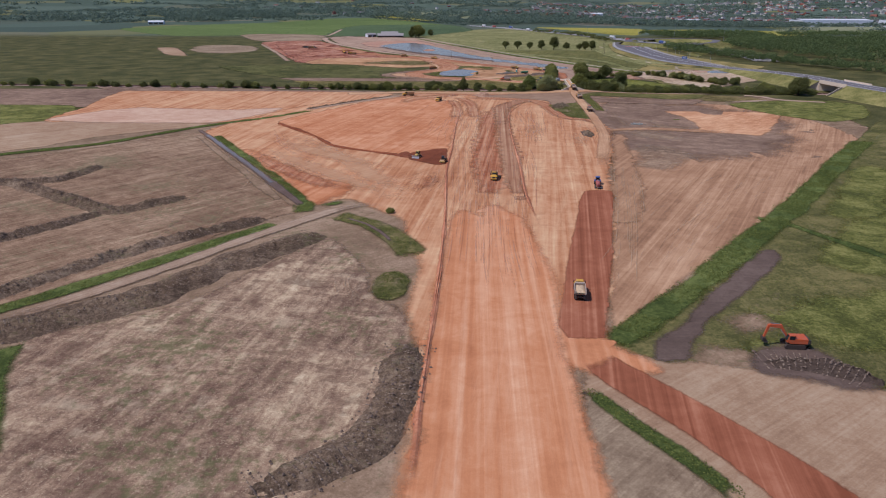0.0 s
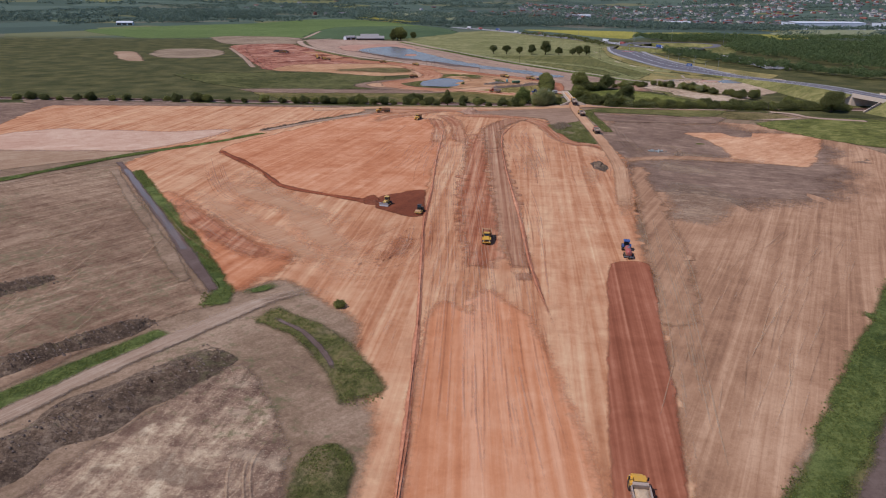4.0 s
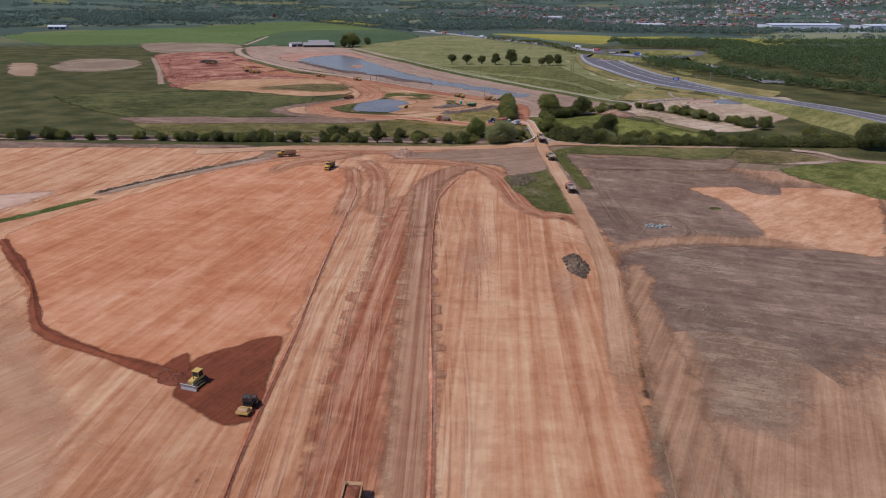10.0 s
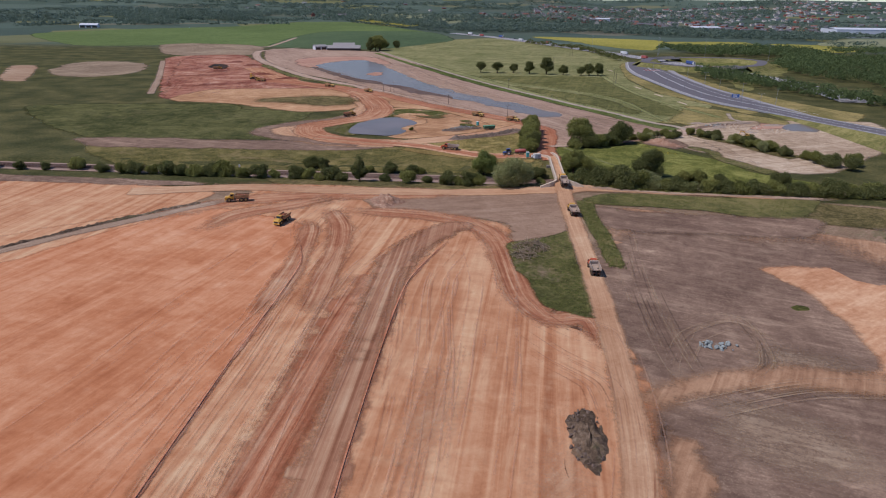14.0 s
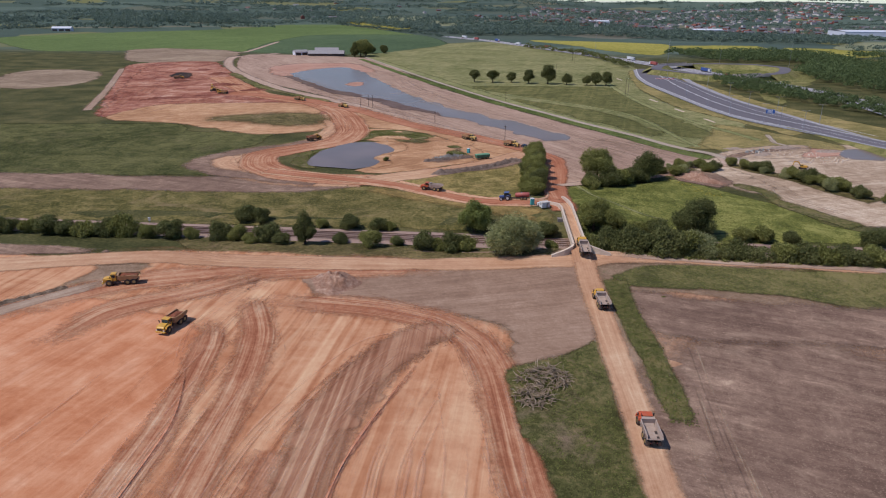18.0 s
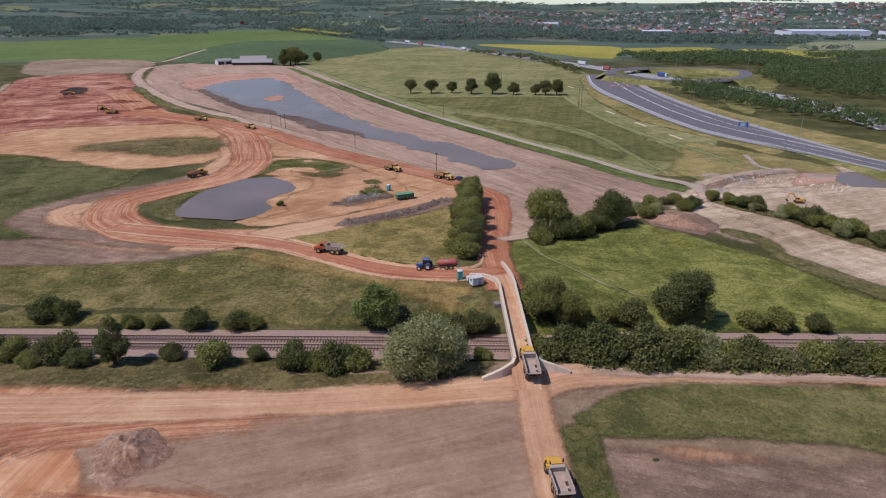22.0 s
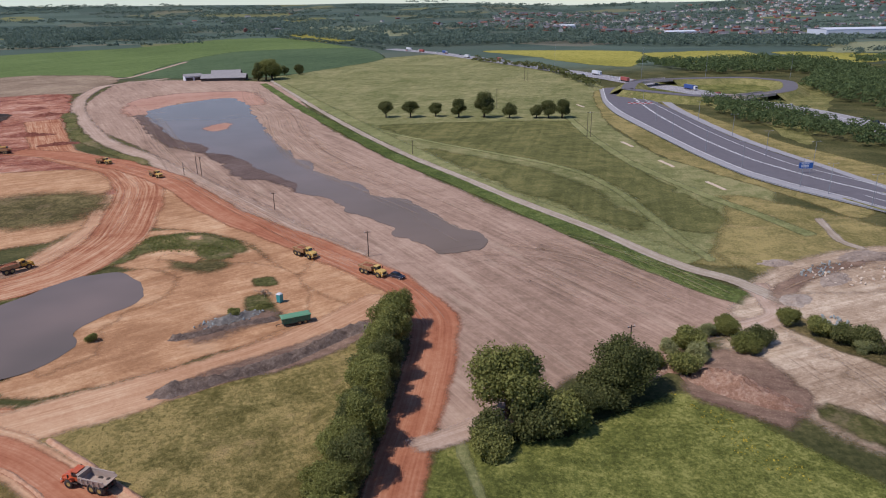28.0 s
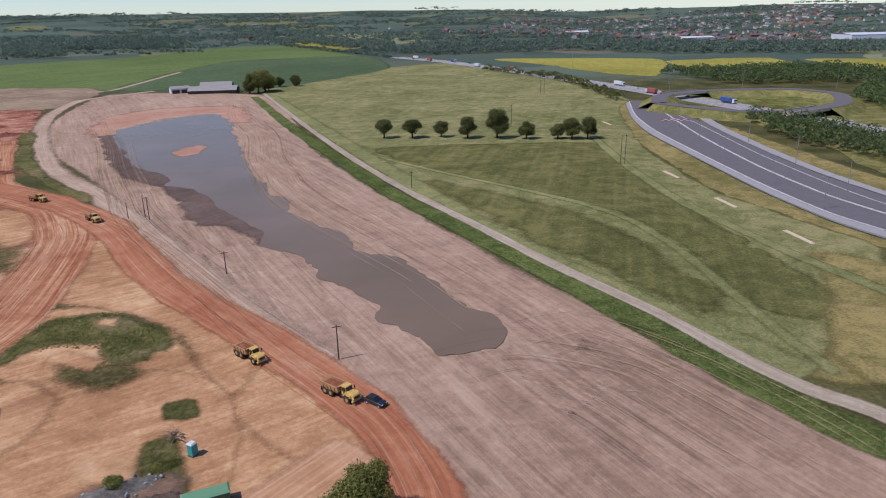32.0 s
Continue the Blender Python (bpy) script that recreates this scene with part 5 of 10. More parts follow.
sheet("red_earth", [(15.5, 228), (19, 226), (22.3, 247.8), (24.8, 284.4), (27, 336.2), (29, 373), (30.6, 408.3), (32.5, 428), (27, 415), (21, 380), (16.8, 335.3), (13.8, 285.7), (13.2, 255)], M["streak"], up(7), "deeply rutted red earth running lane", "bare earth", fray=4, step=3, wob=1.2)
sheet("red_earth", [(26, 222), (28, 220), (29.9, 247.5), (31.5, 265), (34, 310), (34.6, 340), (36, 361.7), (38.1, 392.2), (41.3, 421.7), (47.5, 440.1), (54.5, 451), (58.3, 456), (51, 460), (44.8, 454.2), (35.8, 437.7), (30.6, 408.3), (29, 373), (27.3, 338), (25.1, 285.5), (23.4, 255)], M["grey_band"], up(8), "compacted brown running lane", "bare earth", fray=2.6, step=3, wob=0.5)
sheet("red_earth", [(30, 392), (31, 421.6), (33, 432.6), (38.3, 444.9), (45.7, 456), (52, 460.5), (58, 457), (51.5, 447.2), (44.3, 434.4), (39.6, 420), (36, 385), (32, 365)], M["grey_band"], up(9), "rutted brown bend of the running lane", "bare earth", fray=3, step=2.5, wob=0.7)
sheet("red_earth", [(-14.7, 286.4), (-14.3, 297.5), (-7.9, 302.8), (1.6, 307.2), (1.7, 287.5), (1.6, 277.8), (-2.8, 276.4), (-7.4, 279.9)], M["moist"], up(8), "moist dark red earth just spread", "bare earth", fray=0.8, step=1.5, wob=0.8)
sheet("red_earth", [(-19.6, 295.6), (-16.3, 300.9), (-13.9, 294.3), (-16.4, 290.4)], M["moist"], up(8), "moist dark red tipped earth", "bare earth", fray=0.8, step=1.5, wob=0.5)
sheet("haul_road", [(50.5, 235.6), (60.3, 235.5), (52.3, 199.2), (44.6, 167.4), (34.7, 129.5), (33.2, 124.4), (25.6, 124.3), (24.6, 129.6), (32.9, 167.5), (40.8, 199.3)], M["wet"], up(8), "haul road darkened by water spray", "haul road", fray=0.7, step=3, wob=0.3)
ribbon("haul_road", [(29.3, 115.6), (33, 109.5), (39.2, 100.5), (45.5, 90.5), (50.5, 81), (55, 69.3)], (7.4, 11.5), M["wet"], up(8), "red earth haul road branching off", "haul road", fray=0.7, wob=0.4)
sheet("bare_ground", [(18.8, 489.6), (32.7, 494.9), (90.1, 493.7), (90.4, 481.5), (88.6, 454.3), (78.3, 446.4), (70.9, 441.9), (67.1, 442.6), (70.9, 451.6), (67.3, 459.5), (54, 465.4), (37.4, 469.5), (25.6, 472.5)], M["grey"], up(6), "stripped grey-brown ground before the bridge", fray=1.5, step=3, wob=1, inner=5)
sheet("grass_patch", [(67.6, 440.6), (78.3, 446.1), (88.5, 453.7), (87.8, 440.3), (87, 423.6), (84.7, 392.1), (78.9, 393.8), (73, 398.3), (71.4, 411.1), (68.2, 426.9)], M["scrub"], up(7), "triangle of rough grass left beside the track", "grass", fray=1, step=2.5, wob=0.8, inner=5)
sheet("meadow", [(98.2, 486.4), (108.4, 494.1), (122.8, 496.7), (151.9, 494.6), (186.4, 491.7), (167.1, 469.3), (141.6, 477.5), (126.4, 480.5), (111.7, 481.4), (101.6, 481.6)], M["turf_r"], up(6), "green grass strip beside the lane", "meadow", fray=1.2, step=3, wob=1, inner=5)
sheet("grass_patch", [(114.6, 483.8), (123.7, 482.9), (133.5, 481.5), (149.5, 481.2), (147.1, 477.8), (133.1, 477.5), (121.4, 477.9), (115.0, 480.2)], M["bank_dry"], up(7), "dry dead grass along the strip", "grass", fray=3, step=3, wob=2)
ribbon("verge", [(98.8, 485.9), (98, 462.9), (98.1, 445.7), (97.1, 424.2)], (6, 4.5), M["scrub"], up(7), "weedy green verge of the access track", "verge", fray=1, wob=0.8)
ribbon("haul_road", [(-68.5, 490.6), (-25.5, 498.7), (-1.4, 496.4), (32.6, 495.2), (66.5, 495), (92, 495.5), (100.6, 498.7), (124.5, 500.9), (154.2, 498.4), (173.2, 495.9)], (9, 6), M["pale_haul"], up(7), "pale earth lane along the railway", "haul road", fray=1.4, wob=1)
ribbon("haul_road", [(96.6, 534.6), (95, 520.9), (93.2, 498), (92, 474.1), (90.9, 452.5), (89.8, 429), (87.1, 391.9), (84.3, 363.2), (80.5, 338.1), (70.2, 294.6), (66, 275.3), (64, 266.1)], (5.5, 5.0), M["pale_haul"], up(9), "straight pale access track to the bridge", "haul road", fray=1.2, wob=0.3, ends=14)
ribbon("lane", [(99, 499.6), (112, 500.6), (124.5, 500.9), (154.2, 498.4), (173.2, 495.9), (196, 491.5)], (4, 4.4), M["lane"], up(8), "pale dusty lane below the railway hedge", fray=1.2, wob=0.5, ends=5)
sheet("meadow", [(187.9, 453.1), (214.3, 461), (250, 462), (268, 440), (245, 395), (218, 385), (202.9, 406.6), (194.2, 422.9), (187.1, 442.6)], M["turf_deep"], up(6), "green field corner beside the farm lane", "meadow", fray=2, step=4, wob=1.5)
sheet("meadow", [(150, 496), (183.8, 489), (212, 478), (216, 462), (193.1, 458.2), (164.3, 470.8), (150, 474)], M["bank"], up(5), "rough grass between the farm lane and the hedge", "meadow", fray=2, step=4, wob=1.5)
ribbon("lane", [(210.2, 486.6), (220.6, 479), (224.2, 467.4), (232, 461), (252, 452)], (4, 5), M["lane"], up(7), "pale farm lane bending through the grass", fray=1.2, wob=0.6)
ribbon("lane", [(224.2, 466.4), (209.5, 461.3), (183.6, 459.8)], (5, 3), M["lane"], up(7), "pale farm lane fading into the field", fray=1.2, wob=0.6, ends=6)

ribbon("verge", [(-212.8, 268.5), (-194.4, 294.3), (-161.1, 318.6), (-129.2, 362.6), (-99.5, 391), (-80.3, 416)], (6, 3.5), M["verge"], up(6), "green strip between bare fields", "verge", fray=1.2, wob=1)
ribbon("dirt_track", [(-84, 416), (-75.8, 428.5), (-59.1, 449), (-42.8, 465.9), (-25.4, 485)], (4.2, 4.0), M["farm"], up(7), "dirt track between the red fields", fray=1.4, wob=0.5, ends=4)
ribbon("verge", [(-106.9, 130.9), (-99, 137.8), (-82.6, 157.4), (-51.2, 199.2)], 5, M["verge"], up(6), "green verge of the dirt track", "verge", fray=1.2, wob=1)
ribbon("verge", [(-113, 336.3), (-91.1, 299.2), (-69.6, 261.8), (-55, 236.4), (-46, 219.5), (-45.5, 210)], (4, 5.5), M["verge"], up(7), "green ditch bank", "verge", fray=1.6, wob=1.6)
ribbon("ditch", [(-126.5, 352), (-117.9, 338.7), (-96.1, 301.8), (-76.1, 268.2), (-61.3, 242.3), (-51.8, 226), (-47, 217.9)], (2.2, 3.0), M["wetmud"], up(8), "wet muddy ditch", "ditch", fray=0.8, wob=0.6)
ribbon("ditch_water", [(-117.9, 338.9), (-96.1, 302), (-76.1, 268.4), (-64, 247)], (1.2, 1.6), M["water"], up(9), "narrow strip of still water in the ditch", "water", fray=0.1, wob=0.5)
ribbon("verge", [(-122, 338), (-101, 301), (-81, 267.5), (-66, 241.5), (-56, 224)], (2.4, 3.2), M["site"], up(7), "bare trampled edge of the ditch", "verge", fray=1.2, wob=0.8)
ribbon("verge", [(-41, 216.2), (-36.7, 220.2), (-33.2, 224.4)], 3.5, M["verge"], up(7), "green ditch bank", "verge", fray=1.2, wob=1)
ribbon("verge", [(-33.9, 207.2), (-21.4, 197.7), (-11.9, 182.5), (-7.8, 171.4)], (8, 7), M["scrub"], up(7), "weedy ditch banks", "verge", fray=1.5, wob=1.2)
ribbon("ditch", [(-30.6, 204.4), (-23.3, 198.1), (-17.6, 189.1), (-14.4, 182)], 0.9, M["wetmud"], up(8), "muddy ditch between weedy banks", "ditch", fray=0.4, wob=0.3)
ribbon("verge", [(25.8, 104.7), (31.9, 93.7), (36.2, 87.2), (41.7, 77.2)], (2.5, 3.2), M["verge"], up(8), "green strip between bare grounds", "verge", fray=0.8, wob=0.8)
ribbon("verge", [(34, 121.5), (45.5, 134), (61, 151), (89, 184.5), (120, 221), (176, 294), (205, 330)], (5.5, 9), M["verge"], up(7), "tall green grass along the field's edge", "verge", fray=1.6, wob=1.5)
ribbon("dirt_track", [(-102.5, 124.5), (-95.8, 132.4), (-88.8, 139.6), (-74.3, 158.2), (-58.8, 181.4), (-45.7, 199.2), (-35, 213), (-26, 219), (-16, 217)], (3.6, 4.2), M["farm"], up(8), "pale dirt farm track", fray=1.2, wob=0.6, ends=8)
sheet("grass_patch", [(-12.6 + 4.6 * math.cos(a * 0.7), 151.6 + 9.0 * math.sin(a * 0.7)) for a in range(9)], M["scrub"], up(7), "round island of weedy green scrub", "grass", fray=1.0, step=1.5, wob=0.6)
ribbon("earth_ridge", [(-2.7, 114.2), (-2, 138.9), (-0.5, 170.4), (0.7, 204.3), (1.5, 269.3), (4, 307.1), (6.8, 366.4), (10.1, 421.3), (2.5, 451.5)], (0.9, 0.7), M["ridge"], up(8), "low scuffed ridge of red earth", "ridge", fray=0.4, wob=0.35, crown=0.22, ends=14)
ribbon("earth_ridge", [(-4.4, 76.4), (-4.1, 96.6), (-3.1, 115.3), (-2.0, 135.0), (-0.8, 153.8), (0.3, 171.1)], (1.0, 0.8), M["ridge"], up(8), "low scuffed ridge of red earth", "ridge", fray=0.4, wob=0.35, crown=0.22, ends=6)
ribbon("earth_ridge", [(29.9, 189.4), (29.4, 205.8), (29.3, 233.1), (31.9, 279.7), (34.4, 342.9), (39.9, 409.4), (54.3, 452.8)], (0.8, 0.7), M["ridge"], up(8), "low scuffed ridge of red earth", "ridge", fray=0.4, wob=0.5, crown=0.22, ends=14)
ribbon("earth_ridge", [(-90.3, 373), (-65.1, 338.7), (-51, 313.9), (-32.7, 301.6), (-14.7, 291.4)], (2.0, 2.4), M["moist"], up(8), "ragged dark edge of the spread earth", "ridge", fray=0.8, wob=1.2, crown=0.3)

sheet("bare_ground", [(48.7, 618.8), (54.3, 627.8), (66, 631.4), (70.2, 627.1), (60.1, 620), (52.1, 615.3)], M["purple"], up(6), "grey-brown stony strip in the sand", fray=3, step=3, wob=2)
sheet("red_earth", [(-117, 344), (-104.5, 331.2), (-87.2, 301.8), (-73.4, 288), (-58.1, 267.9), (-41.7, 251.6), (-33, 245.5), (-31.9, 233), (-40.4, 226.2), (-44.6, 219.5), (-53.5, 235.2), (-66.1, 257.5), (-83.5, 287.1)], M["red_fill"], up(6), "darker red earth spread at the formation's edge", "bare earth", fray=4, step=3, wob=2.5)
sheet("bare_ground", [(101.7, 478.5), (115.9, 476.4), (143.6, 473.7), (175.4, 469.4), (161.9, 453.3), (131.9, 454), (107.9, 455.8), (99.9, 460.1)], M["purple"], up(6), "bare purple-brown topsoil below the grass strip", fray=3, step=4, wob=2)
sheet("red_earth", [(25.3, 132.7), (35, 131.8), (33.5, 123.6), (38.8, 116.3), (41.3, 110.5), (27.4, 110.6), (23.2, 116.4)], M["orange"], up(7), "orange earth at the haul road junction", "bare earth", fray=2, step=3, wob=1)
sheet("bank", [(17.8, 580.2), (41.3, 568.5), (69.1, 549.9), (83.3, 539.9), (86.4, 532.5), (81.2, 524.3), (70.2, 537.6), (50.8, 553.8), (33.7, 563.6)], M["bank_dry"], up(3), "dry brown grass slope below the haul road", "bank", fray=3, step=4, wob=1.5)

ribbon("track", [(105.3, 581.6), (109, 561.5), (115.4, 549.6), (121.3, 539.9), (129.5, 533.7)], 1.0, M["mown"], up(3), "faint trodden path across the green meadow", fray=1.0, wob=0.6)

ribbon("bare_strip", [(-10, 662), (-18.1, 649.6), (-37.1, 634.9), (-49.8, 618.2), (-47.2, 604.7), (-35, 594.5), (-15.3, 587), (8.1, 579.4)], (7, 9), M["purple"], up(2), "bare purple-brown soil along the loop road", "bare earth", fray=3.5, wob=2)
ribbon("wheel_tracks", [(80, 345), (86, 357), (98, 364), (109.4, 367.9), (123.9, 369.9), (143, 366.9), (160, 362)], (6, 8), M["tan"], up(7), "sandy vehicle track across the topsoil", "wheel tracks", fray=3.4, wob=1.6, ends=8)
sheet("bare_ground", [(92.5, 352), (86.4, 315), (79.7, 279), (76.8, 260), (71.6, 234), (60.6, 200.7), (52.5, 200.9), (58.5, 228), (73.5, 288), (84, 338)], M["tan"], up(6), "worn tan strip beside the haul road", fray=2.5, step=4, wob=1)
for k, (line, w) in enumerate((([(-67.7, 333.6), (-37.3, 279.1), (-23.4, 249.8), (-6, 224)], (5, 10)), ([(-88, 318), (-60, 280), (-39, 255), (-9, 219)], (4, 8)), ([(-87.4, 333.6), (-54.6, 298.4), (-31.8, 279), (-10.1, 264)], (9, 5)), ([(-78, 345), (-60, 318), (-50, 300)], (12, 8)), ([(44, 318), (47, 350), (50, 380)], (5, 8)), ([(60, 300), (68, 335), (70, 360)], (4, 6)))):
    ribbon("dust_sweep", line, w, M["pale_dust"], up(7) + 0.012 * (k + 1), "pale dusty sweep on the red earth", "bare earth", fray=4.5, wob=2, ends=14)
for k, (line, w) in enumerate((([(-88, 302), (-66, 270), (-44.7, 245.4), (-26, 235)], (5, 7)), ([(-14, 228), (-6, 246), (-3, 268)], (4, 3)))):
    ribbon("red_sweep", line, w, M["streak"], up(7) + 0.012 * (k + 8), "darker red sweep of scraped earth", "bare earth", fray=3, wob=1.5, ends=10)
ribbon("lane", [(97, 574.6), (101, 576.4), (108, 580.2), (116, 585.4)], 4.2, M["lane"], up(8), "pale path joining the haul road", fray=1.2, wob=0.6, ends=1)
# wheel ruts
RED = "bundle of wheel ruts pressed into red earth"
DUST = "pale dusty wheel tracks on red earth"
MUD = "faint wheel tracks in bare brown ground"
PP = ("rut_pale", "rut_pale", "rut_pale", "rut_dark")
D2, DP, BT, TB = ("rut_dark", "rut_dark", "rut_pale"), ("rut_dark", "rut_pale"), ("rut_brown", "rut_tan"), ("rut_tan", "rut_tan", "rut_brown")
for k, (line, spread, count, keys, label) in enumerate((
        ([(7.2, 314.3), (7.1, 337.9), (9.7, 374.2), (12.1, 418.5), (17.1, 463.7)], 10, 14, PP, RED), ([(19.5, 313.5), (21.6, 340.7), (24.5, 373.4), (30, 417.6), (42.9, 446.4), (60.2, 452)], 7, 12, DP, RED), ([(39.2, 312.3), (42.2, 339.6), (44.5, 372.5), (44.6, 412.4), (52, 437.3), (61.6, 445.8)], 8, 12, PP, RED), ([(49.1, 311.7), (52.1, 339.1), (56.1, 372), (60.7, 412), (57.7, 442.9)], 10, 6, ("rut_pale",), DUST), ([(73.2, 310.5), (81, 338), (84.8, 360.6), (86.9, 384.7)], 5, 10, DP, RED),
        ([(68.8, 411.9), (72.2, 391.6), (79.4, 382.9), (86.1, 381.3)], 4, 8, D2, RED), ([(59, 391.7), (70.8, 373.3), (79.2, 363.2), (79.9, 346.3)], 5, 10, DP, RED), ([(-19, 326.7), (-11.1, 352.7), (-6.6, 387.7), (5.4, 439.3)], 14, 7, ("rut_pale",), DUST), ([(-18.5, 231.2), (-15.4, 247.1), (-7.4, 258.9), (0.1, 270.5)], 9, 18, D2, RED),
        ([(9.3, 437.7), (5.7, 454.1), (7, 464.2), (10.4, 474.2), (13.7, 488.4)], 6, 13, D2, RED), ([(16.6, 478.8), (28.1, 468.5), (27.8, 454.5), (23.7, 449.9)], 3, 6, D2, RED), ([(-18.8, 463.7), (-8.8, 473.8), (2.8, 485.6), (17.4, 496.6)], 8, 18, D2, RED), ([(8.9, 478.6), (15.5, 464.4), (22.2, 454.4)], 3, 6, D2, RED), ([(22.8, 476.7), (40.4, 468.8), (53.4, 460.1), (60.2, 449.4), (62.7, 439)], 5, 12, D2, RED),
        ([(-9.4, 183.9), (-8.5, 200), (-4.1, 211.8)], 5, 12, D2, RED), ([(-14.7, 228.8), (-3.8, 233.5), (1.4, 250.4), (2.7, 275.6)], 7, 16, D2, RED), ([(-84.5, 294.1), (-66.1, 261), (-51, 242.1), (-42.6, 231.6)], 6, 14, D2, RED), ([(-72.1, 272.1), (-57.6, 276.1), (-50.5, 299)], 5, 12, D2, RED), ([(12.4, 193.8), (14.5, 221.5), (15.6, 260.2), (16.6, 304.2), (17.7, 358.7)], 6, 16, D2, RED), ([(4.5, 193.9), (6.8, 230.9), (8.7, 279.8), (13.2, 350.5)], 6, 12, DP, DUST), ([(28, 209.4), (30.4, 241.1), (33.5, 279.7), (35.4, 315.8)], 5, 8, DP, DUST),
        ([(23.9, 578.1), (0.3, 581.8), (-19.2, 595.3), (-34.6, 616.6), (-24.7, 635.9), (-7.9, 655.9), (0.6, 694.7), (-13.8, 752), (-44.2, 792.5)], 6, 14, D2, RED), ([(104.4, 595.8), (103.3, 619.9), (95.9, 641.4), (75.9, 665.2), (48.9, 702.7), (9.9, 752.8), (-30.4, 789), (-86, 813.8)], 4.5, 10, D2, RED), ([(-146.3, 734.7), (-177.6, 849.3), (-164.2, 918.6), (-157, 1008)], 18, 16, DP, RED), ([(-131.8, 718.2), (-123, 776), (-89.9, 801.3), (-61.3, 803.3)], 12, 14, DP, RED),
        ([(105.5, 657.3), (121.8, 664.3), (140, 655.4), (151.8, 633.9), (160.9, 617.3)], 16, 26, BT, MUD), ([(119.6, 669.6), (137.5, 675.9), (153.6, 657.8), (164.8, 638), (170.6, 622.5)], 10, 15, BT, MUD), ([(-47, 1116), (43.6, 825.2), (80.9, 751.2), (108.1, 708.9), (126, 676.5)], 13, 24, TB, MUD), ([(-112, 1007), (-2.1, 786.7), (51, 707.5), (80.5, 671.8), (100.3, 654.6)], 9, 16, BT, MUD), ([(129.9, 642.2), (138.1, 652.6), (145.2, 650.8), (145, 641.4)], 3, 5, BT, MUD),
        ([(74.4, 278.5), (61.8, 222), (48.4, 170.1), (41.3, 142.3)], 4, 9, ("rut_tan",), MUD), ([(80.5, 305.3), (71.5, 237.9), (58.9, 188.8)], 1.2, 2, ("rut_tan",), MUD), ([(107.4, 461.6), (99.6, 404.2), (97.8, 369.2), (106.6, 361)], 5, 9, BT, MUD), ([(96, 372.1), (107.1, 392.8), (118.9, 395.3), (116.9, 376.1), (102.4, 363.6)], 3, 6, BT, MUD), ([(91.6, 354.3), (121.8, 365.6), (158.7, 366.2)], 4, 8, TB, MUD),
        ([(-18.5, 170.5), (-22.8, 155.3), (-18, 140.8), (-7.4, 133.8)], 4, 9, TB, MUD), ([(172.4, 619), (177.7, 605.1), (180.4, 584.4), (179.9, 562.5), (186.5, 548.7), (192.8, 535.7)], 6, 10, BT, MUD), ([(175, 627.7), (196.9, 642.5), (221.9, 651.5), (260.5, 656.2)], 4, 7, BT, MUD))):
    ruts("wheel_ruts", line, spread, count, keys, up(9) + 0.03, label, 300 + k)
for k, (line, spread, count, keys, label) in enumerate((
        ([(34.5, 421.7), (38.2, 434), (44.6, 446.5), (50, 456), (53, 459)], 4.4, 14, D2, RED), ([(7.4, 466.9), (20.2, 471), (32.7, 468.5), (44.9, 465.7), (54.8, 461.2), (60.2, 450.1), (63, 435.9), (67.2, 422.6)], 3.0, 9, DP, RED), ([(26.2, 471.6), (44.6, 469.4), (56.6, 465.1), (64.1, 458.7), (66.9, 445.7), (67.8, 437.4), (68.2, 425.7)], 2.2, 7, D2, RED), ([(0.3, 421.1), (0.1, 430.8), (0.4, 439.8), (2.5, 450.3), (5.6, 460.9), (10.8, 468.6)], 1.6, 5, D2, RED), ([(14.7, 469.1), (18.8, 459.3), (22.9, 447.5), (24.8, 437.5)], 0.7, 2, D2, RED), ([(18.8, 461.2), (23, 459.4), (26.6, 455.9), (27.4, 452.5), (25.9, 447.6), (23.3, 444.5)], 2.4, 7, DP, RED),
        ([(-29.8, 460.1), (-19.9, 468.3), (-6.9, 473), (3.7, 477.8), (12.2, 485.5), (23.4, 496.9), (42.1, 498.9)], 4.5, 14, D2, RED), ([(-16.6, 453.2), (-7.4, 462.5), (1.2, 473.2), (7.5, 482.8), (8.5, 490.8)], 4, 12, D2, RED), ([(-52, 496.3), (-36.9, 501.4), (-22, 503.4), (-2.4, 496.2), (11.5, 488.1)], 3, 9, D2, RED),
        ([(-11.4, 228.1), (-5.6, 234.3), (-2.6, 248.9), (-0.8, 262.2), (0.9, 269.7)], 4.5, 15, D2, RED), ([(-10.8, 209), (-9, 214.6), (-4.7, 215.8), (-1.2, 225), (0.2, 237.6)], 3, 9, D2, RED), ([(-82.5, 294.7), (-68.2, 278.9), (-52.1, 258.3), (-41, 249.6), (-30.7, 243.6), (-17.6, 237.9)], 7, 20, D2, RED), ([(-91.2, 364.2), (-77.9, 326.4), (-66.9, 301.6), (-52.1, 284.7), (-41.5, 273)], 4, 10, PP, DUST),
        ([(84, 366), (84.7, 384.4), (78.9, 389), (72.2, 393), (67.8, 403.1), (64.9, 421.1)], 4, 12, ("rut_pale",), DUST), ([(94.9, 360.5), (97.3, 371.9), (104.6, 385.2), (116.5, 393.1), (121.3, 386.1), (116.9, 372.7), (105, 363.5)], 3, 7, TB, MUD),
        ([(6, 150), (8, 185), (11, 225), (13, 262)], 9, 16, PP, DUST), ([(16, 140), (18, 185), (20, 225), (22, 262)], 9, 16, PP, DUST))):
    ruts("wheel_ruts", line, spread, count, keys, up(9) + 0.03, label, 600 + k)
